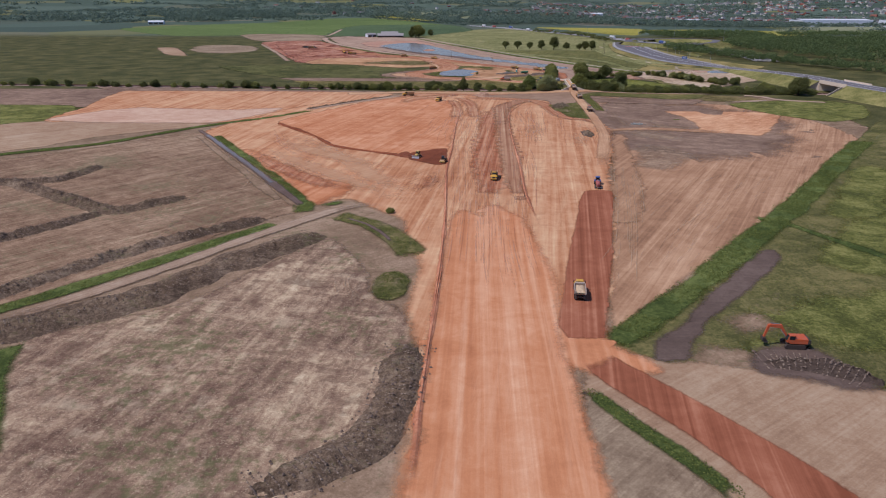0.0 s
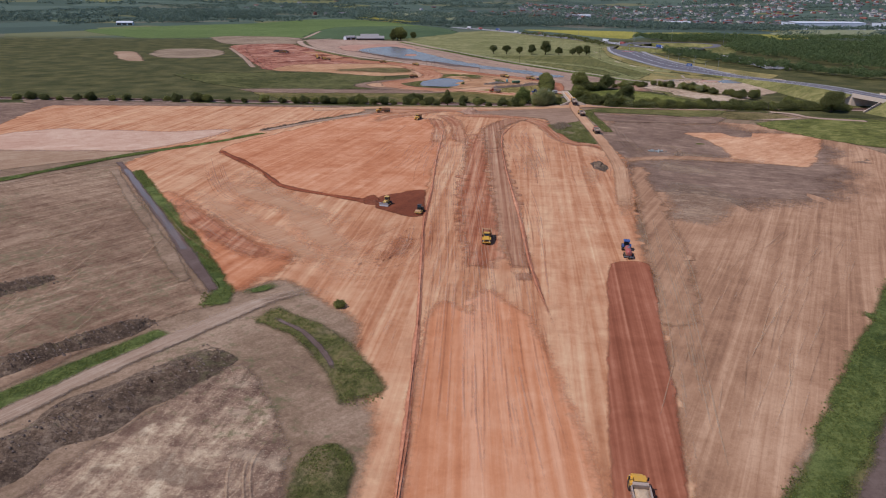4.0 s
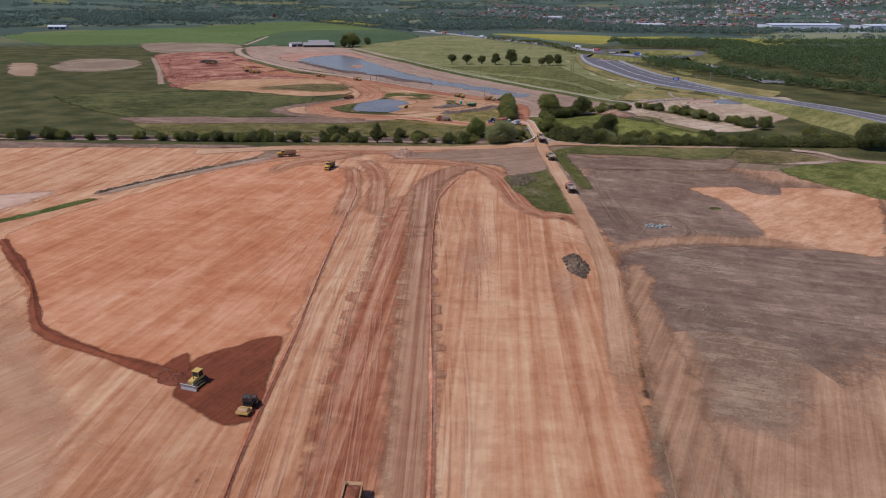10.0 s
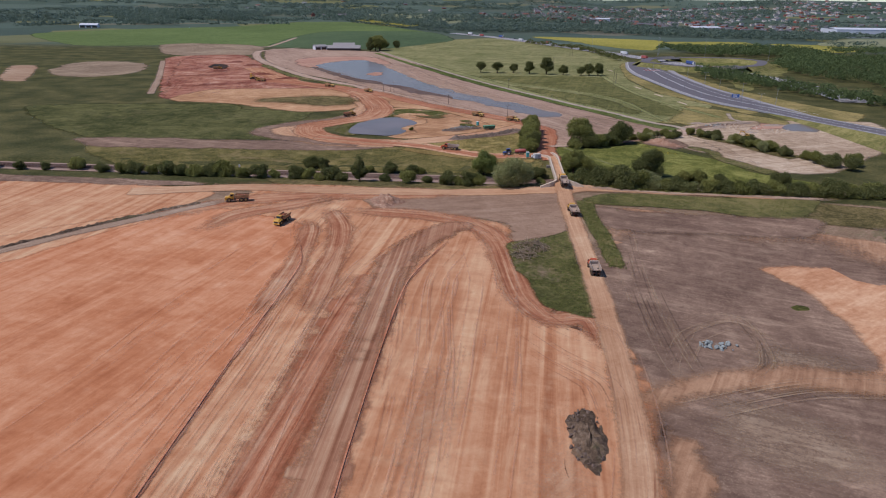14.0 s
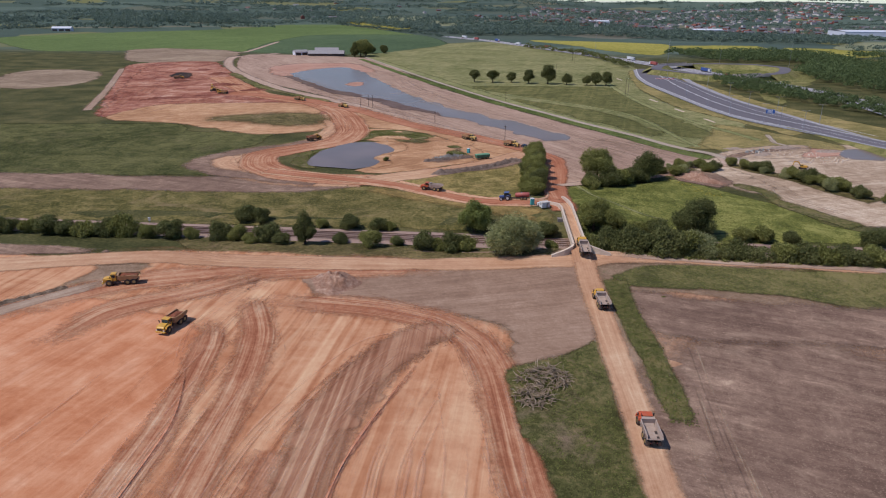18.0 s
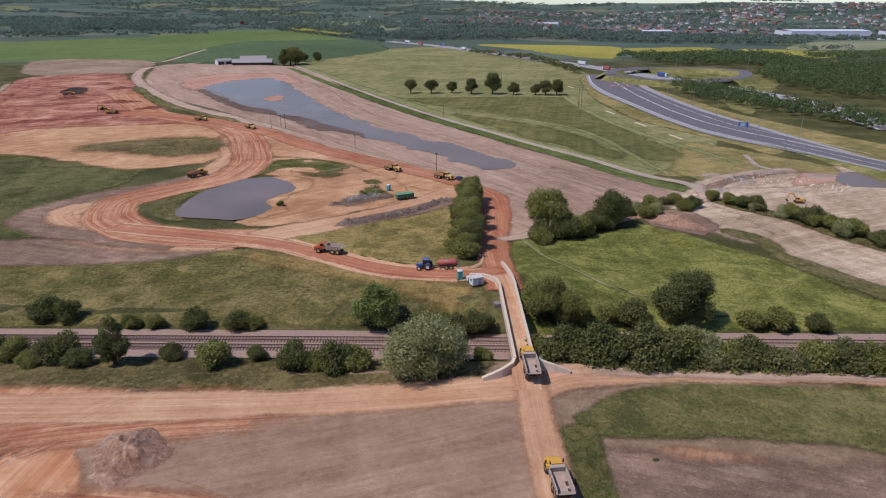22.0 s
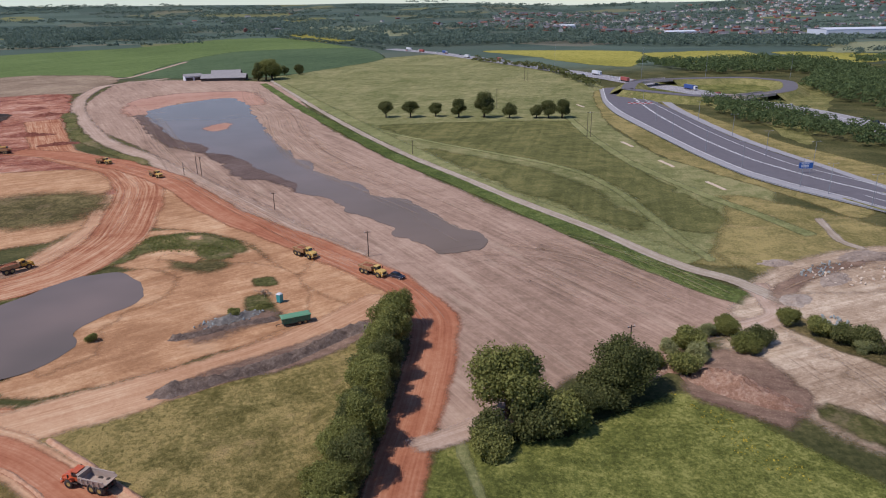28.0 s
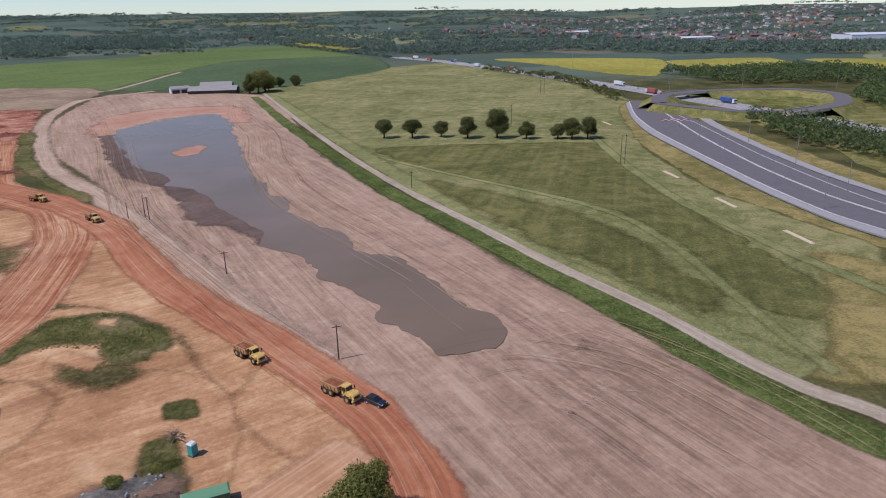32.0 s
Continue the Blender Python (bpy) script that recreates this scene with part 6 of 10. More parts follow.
for k, (line, spread, count) in enumerate((([(48.7, 159.6), (63.8, 188.8), (91.4, 232.3), (122.1, 267.7)], 11, 40), ([(54, 159.6), (71.4, 185.3), (97.8, 221.9), (131.2, 267.9)], 6, 22), ([(-95.1, 171), (-89.3, 213.4), (-89, 304.7)], 20, 50))):
    ruts("plough_marks", line, spread, count, TB, up(9) + 0.03, "short pale plough marks in tan earth", 400 + k, 0.2, (0.06, 0.3))

# heaped banks of topsoil
for line, w, h in (([(-175.4, 242.8), (-165.4, 246.8), (-146.6, 251), (-140.1, 273.7)], 9, 1.6), ([(-167.9, 250.9), (-151.7, 241.3), (-132.4, 228.1), (-107.3, 211.8), (-97.8, 220.1), (-89.3, 228.3)], 10.5, 1.8), ([(-132.6, 177.5), (-127.5, 184.5), (-116, 200), (-110.1, 209.9)], 9, 1.6), ([(-110.1, 139.3), (-104.6, 147), (-88.9, 171.1), (-74.7, 187.1), (-55.9, 204.2)], 9.5, 1.6), ([(-100.5, 121.6), (-92.4, 127), (-70, 144), (-56.6, 165.1), (-36.5, 189.8)], 16, 1.6), ([(-6.4, 122.3), (-7.6, 111.4), (-8.2, 101.9), (-11.9, 89.9), (-18.9, 83.8), (-27.3, 77.7)], 11, 1.3)):
    bank("soil_bank", line, w, h, M["berm"], "long dark bank of heaped topsoil")
bank("soil_bank", [(-84, 421), (-77.6, 430.5), (-61.5, 451), (-46, 468), (-36, 478)], 3.4, 0.9, M["berm"], "low dark soil bank beside the dirt track")
sheet("spoil_spread", [(61.8, 119.5), (70.2, 121.8), (75.8, 117.3), (77.9, 105.5), (71.1, 104.8), (66.3, 108.1), (58.8, 111.3)], M["brown_dark"], up(6), "dark spoil spread beside the mound", "spoil", fray=2.2, step=2, wob=1)
bank("spoil_mound", [(61.5, 114), (66, 114), (71, 112.5), (75.5, 110.5), (80, 107)], 8.5, 2.4, M["mound"], "dark brown spoil mound under the excavator", "mound")

# roads beyond
sheet("slip_road_shoulder", [(247, 1035), (231.6, 965.8), (224.8, 909.6), (225.5, 849.3), (227.2, 784), (231.4, 746.6), (238.4, 724.1), (243.9, 712.9), (255.9, 687.3), (264.3, 663.1)] + [(253, 1045), (237.3, 975.6), (231.6, 921.2), (231.5, 862.4), (232.8, 796.9), (236.4, 756.4), (243.6, 732.8), (249, 720.9), (261.1, 694), (269.1, 668.2)][::-1], M["shoulder"], up(5), "pale gravel shoulder of the slip road", "road", fray=0.3, step=4, wob=0)
sheet("slip_road", [(253, 1045), (237.3, 975.6), (231.6, 921.2), (231.5, 862.4), (232.8, 796.9), (236.4, 756.4), (243.6, 732.8), (249, 720.9), (261.1, 694), (269.1, 668.2)] + [(274, 1042), (268, 990), (266, 930), (262.5, 866.9), (261.6, 817), (264, 788.5), (268, 755.7), (272, 722), (276.5, 692)][::-1], M["asphalt"], up(6), "new grey asphalt slip road", "road", fray=0.2, step=4, wob=0)
ribbon("slip_road_shoulder", [(278, 985), (269.5, 930), (265.6, 866.9), (264.8, 817), (267.2, 788), (270.6, 757), (274, 723), (277.5, 692), (281, 660)], (4.5, 2), M["shoulder"], up(5), "pale gravel shoulder on the outer side of the slip road", "road", fray=0.8, wob=0.3)
ribbon("motorway", [(58, 1623), (132, 1500), (198, 1340), (240, 1226), (278, 1125), (295, 1066), (314, 1010), (333.1, 938.6), (344.9, 895.8), (350.9, 819.3), (342.8, 744.5)], 22, M["asphalt_old"], up(4), "distant pale asphalt dual carriageway", "road", fray=1, wob=0, step=12)
sheet("roundabout_island", [(276, 1036), (306, 1000), (343, 990.5), (383, 1015), (401, 1058), (381, 1082), (323, 1082), (291, 1067)], M["turf_deep"], up(3), "grassed middle of the roundabout", "grass", fray=1, step=4, wob=0.5)

# ---- standing things on the ground: how high it lies ----
from mathutils.bvhtree import BVHTree

LAND = []
for ob in list(scene.objects):
    if ob.type == "MESH" and ob.name.split(".")[0] not in ("water", "soil_bank", "spoil_mound", "wheel_ruts", "plough_marks"):
        co = np.empty(len(ob.data.vertices) * 3)
        ob.data.vertices.foreach_get("co", co)
        xs, ys = co[0::3], co[1::3]
        LAND.append((BVHTree.FromPolygons([v.co.copy() for v in ob.data.vertices], [tuple(p.vertices) for p in ob.data.polygons]), xs.min(), xs.max(), ys.min(), ys.max(), ob.data.materials[0].name))


def top_of(x, y):
    """Height and kind of the uppermost ground at a spot."""
    best, kind = -99.0, ""
    for t, x0, x1, y0, y1, name in LAND:
        if x0 <= x <= x1 and y0 <= y <= y1:
            h = t.ray_cast(Vector((x, y, 300)), Vector((0, 0, -1)))
            if h[0] and h[0].z > best:
                best, kind = h[0].z, name
    return (best, kind) if kind else (ground_z(x, y), "")


def stand(x, y):
    return top_of(x, y)[0]


def part(name, bm, mat, parent, label="", smooth=False, bevel=0.0):
    """Links a bmesh as one mesh object under a thing or a part."""
    if bevel:
        bmesh.ops.bevel(bm, geom=bm.edges[:], offset=bevel, segments=1, affect="EDGES")
    me = bpy.data.meshes.new(name)
    bm.to_mesh(me)
    bm.free()
    if smooth:
        me.polygons.foreach_set("use_smooth", [True] * len(me.polygons))
    me.materials.append(mat)
    ob = new(name, me)
    ob.parent = parent
    return tagged(ob, label)


def thing(name, label, category, group="", kind=""):
    return tagged(new(name), label, category, group, kind)


def box(bm, x0, x1, y0, y1, z0, z1):
    v = [bm.verts.new(c) for c in ((x0, y0, z0), (x1, y0, z0), (x1, y1, z0), (x0, y1, z0), (x0, y0, z1), (x1, y0, z1), (x1, y1, z1), (x0, y1, z1))]
    for f in ((0, 3, 2, 1), (4, 5, 6, 7), (0, 1, 5, 4), (1, 2, 6, 5), (2, 3, 7, 6), (3, 0, 4, 7)):
        bm.faces.new([v[i] for i in f])
    return bm


def boxes(*dims):
    bm = bmesh.new()
    for d in dims:
        box(bm, *d)
    return bm


def prism(prof, y0, y1, pinch=0.0, bm=None):
    """A side outline of (x, z) drawn out across y; pinch narrows what lies above the middle height."""
    bm = bm or bmesh.new()
    zs = [p[1] for p in prof]
    mid, top = (min(zs) + max(zs)) / 2, max(zs)
    rows = []
    for y in (y0, y1):
        s = 1 if y == y0 else -1
        rows.append([bm.verts.new((x, y + s * pinch * max(0.0, (z - mid) / (top - mid + 1e-9)), z)) for x, z in prof])
    n = len(prof)
    for i in range(n):
        bm.faces.new((rows[0][i], rows[0][(i + 1) % n], rows[1][(i + 1) % n], rows[1][i]))
    bm.faces.new(rows[0][::-1])
    bm.faces.new(rows[1])
    bmesh.ops.recalc_face_normals(bm, faces=bm.faces[:])
    return bm


def wheel(r, w, x, y, z, seg=18, inner=0.0, dish=0.0):
    """A tyre or rim lying across y, with rounded shoulders."""
    bm = bmesh.new()
    prof = [(-w / 2, inner or r * 0.55), (-w / 2, r * 0.92), (-w * 0.38, r), (w * 0.38, r), (w / 2, r * 0.92), (w / 2, inner or r * 0.55)]
    if not inner:
        prof = [(-w / 2 - dish, 0.001)] + prof + [(w / 2 + dish, 0.001)]
    rings = []
    for k in range(seg):
        a = 2 * math.pi * k / seg
        rings.append([bm.verts.new((x + q * math.cos(a), y + p, z + q * math.sin(a))) for p, q in prof])
    for k in range(seg):
        a, b = rings[k], rings[(k + 1) % seg]
        for j in range(len(prof) - 1):
            bm.faces.new((a[j], a[j + 1], b[j + 1], b[j]))
    bmesh.ops.recalc_face_normals(bm, faces=bm.faces[:])
    return bm


def rod(bm, a, b, r0, r1=None, seg=7):
    a, b = Vector(a), Vector(b)
    q = (b - a).to_track_quat("Z", "Y")
    r1 = r0 if r1 is None else r1
    low, high = [], []
    for k in range(seg):
        c = Vector((math.cos(2 * math.pi * k / seg), math.sin(2 * math.pi * k / seg), 0))
        low.append(bm.verts.new(a + q @ (c * r0)))
        high.append(bm.verts.new(b + q @ (c * r1)))
    for k in range(seg):
        bm.faces.new((low[k], low[(k + 1) % seg], high[(k + 1) % seg], high[k]))
    bm.faces.new(low[::-1])
    bm.faces.new(high)
    return bm


def at(x, y, turn=0.0, scale=1.0, dz=0.0, zs=None):
    return Matrix.Translation((x, y, stand(x, y) + dz)) @ Matrix.Rotation(radians(turn), 4, "Z") @ Matrix.Diagonal((scale, scale, scale * (zs or 1.0), 1))


# ---- railway ----
RAIL = [(-420, 555.1), (-200, 538.2), (0, 522.8), (100, 515.1), (220, 505.9), (420, 490.5)]
bed = ribbon("railway_bed", RAIL, 10.5, M["ballast"], 0.0, "brown ballast bed of the double railway line", "railway", fray=0.8, wob=0.1, flat=-0.75, step=6)


def across(off, x):
    """A point beside the railway's middle line."""
    return Vector((x + off * 0.077, 522.8 - 0.077 * x + off, 0))


for off in (1.75, -1.75):
    track = thing("railway_track", "rusted steel railway track on concrete sleepers over ballast", "railway track", "railway tracks")
    for side in (0.72, -0.72):
        bm = bmesh.new()
        ends = [[bm.verts.new(across(off + side, x) + Vector((0, dy, z))) for dy, z in ((-0.04, -0.5), (-0.04, -0.30), (0.04, -0.30), (0.04, -0.5))] for x in (-420, 420)]
        for k in range(4):
            bm.faces.new((ends[0][k], ends[0][(k + 1) % 4], ends[1][(k + 1) % 4], ends[1][k]))
        part("rail", bm, M["rail"], track)
    sv, sf = [], []
    for i in range(1230):
        p = across(off, -420 + i * 0.68)
        n = len(sv)
        for dx, dy, z in ((-0.14, -1.3, 0), (0.14, -1.3, 0), (0.14, 1.3, 0), (-0.14, 1.3, 0), (-0.12, -1.28, 0.22), (0.12, -1.28, 0.22), (0.12, 1.28, 0.22), (-0.12, 1.28, 0.22)):
            sv.append((p.x + dx, p.y + dy, -0.73 + z))
        sf += [(n + 4, n + 5, n + 6, n + 7), (n, n + 1, n + 5, n + 4), (n + 1, n + 2, n + 6, n + 5), (n + 2, n + 3, n + 7, n + 6), (n + 3, n, n + 4, n + 7)]
    sl = link("sleeper_run", sv, sf, M["sleeper"], smooth=False)
    sl.parent = track
    tagged(sl, kind="stuff")

# ---- bridge over the railway ----
def deck_z(y):
    return 3.05 + 1.35 * min(1.0, max(0.0, (y - 498) / 40))


BX0, BX1, BY0, BY1 = 92.2, 95.4, 501.0, 533.0
bridge = thing("railway_bridge", "narrow concrete road bridge over the railway, dusty deck", "bridge")


def along_deck(x0, x1, low, high, y0=BY0, y1=BY1, skew=0.055, n=8):
    bm = bmesh.new()
    rows = []
    for i in range(n + 1):
        y = y0 + (y1 - y0) * i / n
        s = (y - 517) * skew
        z = deck_z(y)
        rows.append([bm.verts.new(c) for c in ((x0 + s, y, z + low), (x1 + s, y, z + low), (x1 + s, y, z + high), (x0 + s, y, z + high))])
    for a, b in zip(rows, rows[1:]):
        for k in range(4):
            bm.faces.new((a[k], a[(k + 1) % 4], b[(k + 1) % 4], b[k]))
    bm.faces.new(rows[0][::-1])
    bm.faces.new(rows[-1])
    bmesh.ops.recalc_face_normals(bm, faces=bm.faces[:])
    return bm


part("deck", along_deck(BX0, BX1, -0.9, 0.22), M["concrete_dark"], bridge)
surf = [((BX0 + BX1) / 2 + (y - 517) * 0.055, y) for y in (495, 505, 517, 530, 541)]
for x0, x1 in ((BX0 - 0.35, BX0 + 0.05), (BX1 - 0.05, BX1 + 0.35)):
    part("parapet", along_deck(x0, x1, -0.5, 1.35), M["concrete"], bridge, "pale concrete parapet wall")
    part("coping", along_deck(x0 - 0.08, x1 + 0.08, 1.352, 1.5), M["concrete"], bridge)
for y0, y1 in ((503.0, 505.5), (527.0, 529.6)):
    bm = boxes((BX0 - 1.2, BX1 + 1.6, y0, y1, -1.4, deck_z(y0) - 0.7))
    part("abutment", bm, M["concrete_dark"], bridge, "grey concrete abutment wall")


def wing(points, h, name):
    bm = bmesh.new()
    path = curve_through(points, False, 1.5)
    rows = []
    for i, p in enumerate(path):
        a, b = path[max(0, i - 1)], path[min(len(path) - 1, i + 1)]
        t = (b - a).normalized()
        s = Vector((t.y, -t.x, 0)) * 0.32
        base = ground_z(p.x, p.y) - 0.6
        fall = i / max(1, len(path) - 1)
        top = (1 - fall) * (deck_z(points[0][1]) + 1.45) + fall * (ground_z(p.x, p.y) + h)
        rows.append([bm.verts.new((p.x + s.x * k, p.y + s.y * k, z)) for k, z in ((-1, base), (1, base), (1, top), (-1, top))])
    for a, b in zip(rows, rows[1:]):
        for k in range(4):
            bm.faces.new((a[k], a[(k + 1) % 4], b[(k + 1) % 4], b[k]))
    bm.faces.new(rows[0][::-1])
    bm.faces.new(rows[-1])
    bmesh.ops.recalc_face_normals(bm, faces=bm.faces[:])
    part("wing_wall", bm, M["concrete"], bridge, "curved pale concrete wing wall")


wing([(BX0 - 0.9, 501.5), (BX0 - 1.6, 500), (BX0 - 3.8, 498.6), (BX0 - 7.4, 497.8)], 1.0, "west")
wing([(BX1 - 0.6, 501.5), (BX1 + 0.6, 500.4), (BX1 + 2.8, 499.6), (BX1 + 5.8, 499.2)], 1.0, "east")
wing([(BX0 + 0.7, 533), (BX0 + 0.4, 537), (BX0 - 2.0, 541), (BX0 - 5, 543)], 0.8, "west")
wing([(BX1 + 1.1, 533), (BX1 + 1.3, 540), (BX1 + 0.9, 552)], 0.8, "east")
bm = bmesh.new()
road = []
for i in range(25):
    y = 494 + i * 2.0
    s = (y - 517) * 0.055
    z = deck_z(y) + 0.26 if BY0 - 1 < y < BY1 + 1 else max(ground_z((BX0 + BX1) / 2 + s, y) + 0.5, 0)
    if y <= BY0 - 1:
        f = (y - 494) / (BY0 - 1 - 494)
        z = (1 - f) * (ground_z(93.3, 494) + 0.42) + f * (deck_z(BY0) + 0.26)
    if y >= BY1 + 1:
        f = min(1.0, (y - BY1 - 1) / 6)
        z = (1 - f) * (deck_z(BY1) + 0.26) + f * (ground_z((BX0 + BX1) / 2 + s, y) + 0.42)
    w = 1.6 + (0.9 if not BY0 - 1 < y < BY1 + 1 else 0)
    road.append([((BX0 + BX1) / 2 + s + u * w, y, z) for u in (-1, -0.5, 0, 0.5, 1)])
rv = [c for r in road for c in r]
rf = [(i * 5 + j, i * 5 + j + 1, i * 5 + j + 6, i * 5 + j + 5) for i in range(len(road) - 1) for j in range(4)]
dust = link("road_surface", rv, rf, M["pale_haul"], [(c[1], c[0]) for c in rv], [1.0] * len(rv))
dust.parent = bridge
tagged(dust, "dusty pale earth on the bridge deck")
LAND.append((BVHTree.FromPolygons([Vector(c) for c in rv], rf), 80, 106, 490, 545, "deck"))

# ---- trees ----
def leaf_mesh(name, pts, sizes, mat, rng, flat=0.0, near=None):
    """Many small leaf clumps, each a bent pair of triangles turned its own way."""
    n = len(pts)
    nor = rng.normal(size=(n, 3))
    if near is not None:
        nor = nor * 0.75 + near
    nor[:, 2] += flat
    nor /= np.linalg.norm(nor, axis=1)[:, None]
    ref = rng.normal(size=(n, 3))
    u = np.cross(nor, ref)
    u /= np.linalg.norm(u, axis=1)[:, None] + 1e-9
    v = np.cross(nor, u)
    s = sizes[:, None]
    a = pts + u * s
    b = pts + v * s * 0.62 + nor * s * 0.2
    c = pts - u * s * 0.9
    d = pts - v * s * 0.62 + nor * s * 0.12
    verts = np.stack([a, b, c, d], 1).reshape(-1, 3)
    me = bpy.data.meshes.new(name)
    me.vertices.add(4 * n)
    me.vertices.foreach_set("co", verts.astype(np.float32).ravel())
    me.loops.add(4 * n)
    me.loops.foreach_set("vertex_index", np.arange(4 * n, dtype=np.int32))
    me.polygons.add(n)
    me.polygons.foreach_set("loop_start", np.arange(0, 4 * n, 4, dtype=np.int32))
    me.materials.append(mat)
    me.update(calc_edges=True)
    return me


def crown_points(rng, lobes, count, shell=0.62):
    """Points within a union of round lobes, most of them near the outside, and their outward ways."""
    vol = np.array([l[3] * l[3] for l in lobes])
    pick = rng.choice(len(lobes), size=count, p=vol / vol.sum())
    way = rng.normal(size=(count, 3))
    way /= np.linalg.norm(way, axis=1)[:, None]
    lob = np.array(lobes)[pick]
    f = shell + (1.06 - shell) * rng.random(count) ** 0.7
    pts = lob[:, :3] + way * (lob[:, 3] * f)[:, None] * np.stack([np.ones(count), np.ones(count), lob[:, 4]], 1)
    return pts, way


def lobed(rng, h, r, base, n, squash=0.85, lean=0.0):
    """Lobes of a crown: a body and knobs round it, uneven."""
    mid = base + (h - base) * 0.5
    out = [(0, 0, mid, r * 0.62, (h - base) / (2 * r * 0.66))]
    for i in range(n):
        a = 2 * math.pi * (i * 0.618 + rng.random() * 0.1)
        f = rng.random()
        z = base + (h - base) * (0.18 + 0.68 * f)
        k = math.sin(math.pi * min(0.95, 0.25 + 0.6 * f)) * r * (0.5 + 0.25 * rng.random())
        out.append((k * math.cos(a), k * math.sin(a), z, r * (0.26 + 0.22 * rng.random()), squash))
    return out


TREES = {}


def make_tree(kind, variant):
    rng = np.random.default_rng(100 + variant * 7 + len(kind))
    spec = {
        "tree": ("tree", "full-leaved broad green tree", "tree", 9.0, 4.2, 1.8, 12, 3400, 0.36, "leaf"),
        "dark": ("tree", "dense dark green broad-leaved tree", "tree", 8.5, 4.4, 1.0, 12, 3800, 0.34, "leaf_dark"),
        "poplar": ("tree", "tall narrow dark green tree beside the railway", "tree", 9.5, 2.7, 0.6, 11, 3200, 0.34, "leaf_dark"),
        "willow": ("tree", "spreading pale grey-green willow by the railway", "tree", 8.2, 5.4, 0.6, 16, 5200, 0.34, "leaf_pale"),
        "fresh": ("tree", "bright fresh green tree", "tree", 7.5, 3.8, 0.8, 11, 3200, 0.36, "leaf_fresh"),
        "row": ("tree", "round-crowned meadow tree standing in a row", "tree", 13.5, 6.2, 3.0, 12, 2600, 0.6, "leaf_dark"),
        "shrub": ("shrub", "dense dark green railway shrub", "shrub", 3.2, 2.5, 0.1, 9, 1500, 0.28, "leaf_dark"),
        "bush": ("shrub", "rounded green hawthorn bush", "shrub", 3.0, 2.3, 0.1, 8, 1300, 0.28, "leaf"),
        "pale_bush": ("shrub", "blossoming pale green bush", "shrub", 4.6, 3.0, 0.1, 9, 2200, 0.28, "leaf_pale"),
    }[kind]
    name, label, cat, h, r, base, knobs, count, leaf, mat = spec
    lobes = lobed(rng, h * 0.95, r, base, knobs)
    root = thing(name, label, cat, "shrubs along the railway" if cat == "shrub" else "trees")
    bm = bmesh.new()
    lean = Vector((rng.normal() * 0.2, rng.normal() * 0.2, 0))
    top = Vector((0, 0, h * 0.62)) + lean
    t0 = 0.045 * h * (0.7 if cat == "shrub" else 1)
    joint = Vector((0, 0, max(0.35, base))) + lean * 0.3
    rod(bm, (0, 0, -0.3), joint, t0, t0 * 0.75, 9)
    rod(bm, joint, top, t0 * 0.72, t0 * 0.2, 8)
    part("trunk", bm, M["bark"], root, smooth=True)
    for lob in lobes[1:7]:
        bm = bmesh.new()
        start = joint + (top - joint) * (0.1 + 0.5 * rng.random())
        end = Vector(lob[:3])
        bend = start + (end - start) * 0.5 + Vector((0, 0, 0.25))
        rod(bm, start, bend, t0 * 0.38, t0 * 0.26, 6)
        rod(bm, bend, end, t0 * 0.26, t0 * 0.08, 6)
        part("limb", bm, M["bark"], root, smooth=True)
    count = int(count * 4.6)
    leaf *= 0.68
    pts, way = crown_points(rng, lobes, count)
    pts += rng.normal(size=pts.shape) * 0.06 * r
    pts[:, 2] = np.maximum(pts[:, 2], 0.12)
    sizes = leaf * (0.4 + 0.55 * rng.random(count))
    crown = new("crown", leaf_mesh("crown", pts, sizes, M[mat], rng, 0.25, way))
    crown.parent = root
    return root


def plant(kind, x, y, scale=1.0, turn=None, variant=None, zs=None):
    variant = random.randrange(3) if variant is None else variant
    turn = random.uniform(0, 360) if turn is None else turn
    if kind in ("shrub", "bush"):
        scale *= 1.22
    m = at(x, y, turn, scale, -0.05, zs)
    key = (kind, variant)
    if key not in TREES:
        ob = make_tree(kind, variant)
        TREES[key] = ob
        ob.matrix_basis = m
        return ob
    return copy_thing_scaled(TREES[key], m)


def copy_thing_scaled(ob, m):
    was = ob.matrix_basis.copy()
    ob.matrix_basis = Matrix.Identity(4)
    c = copy_thing(ob, m)
    ob.matrix_basis = was
    return c


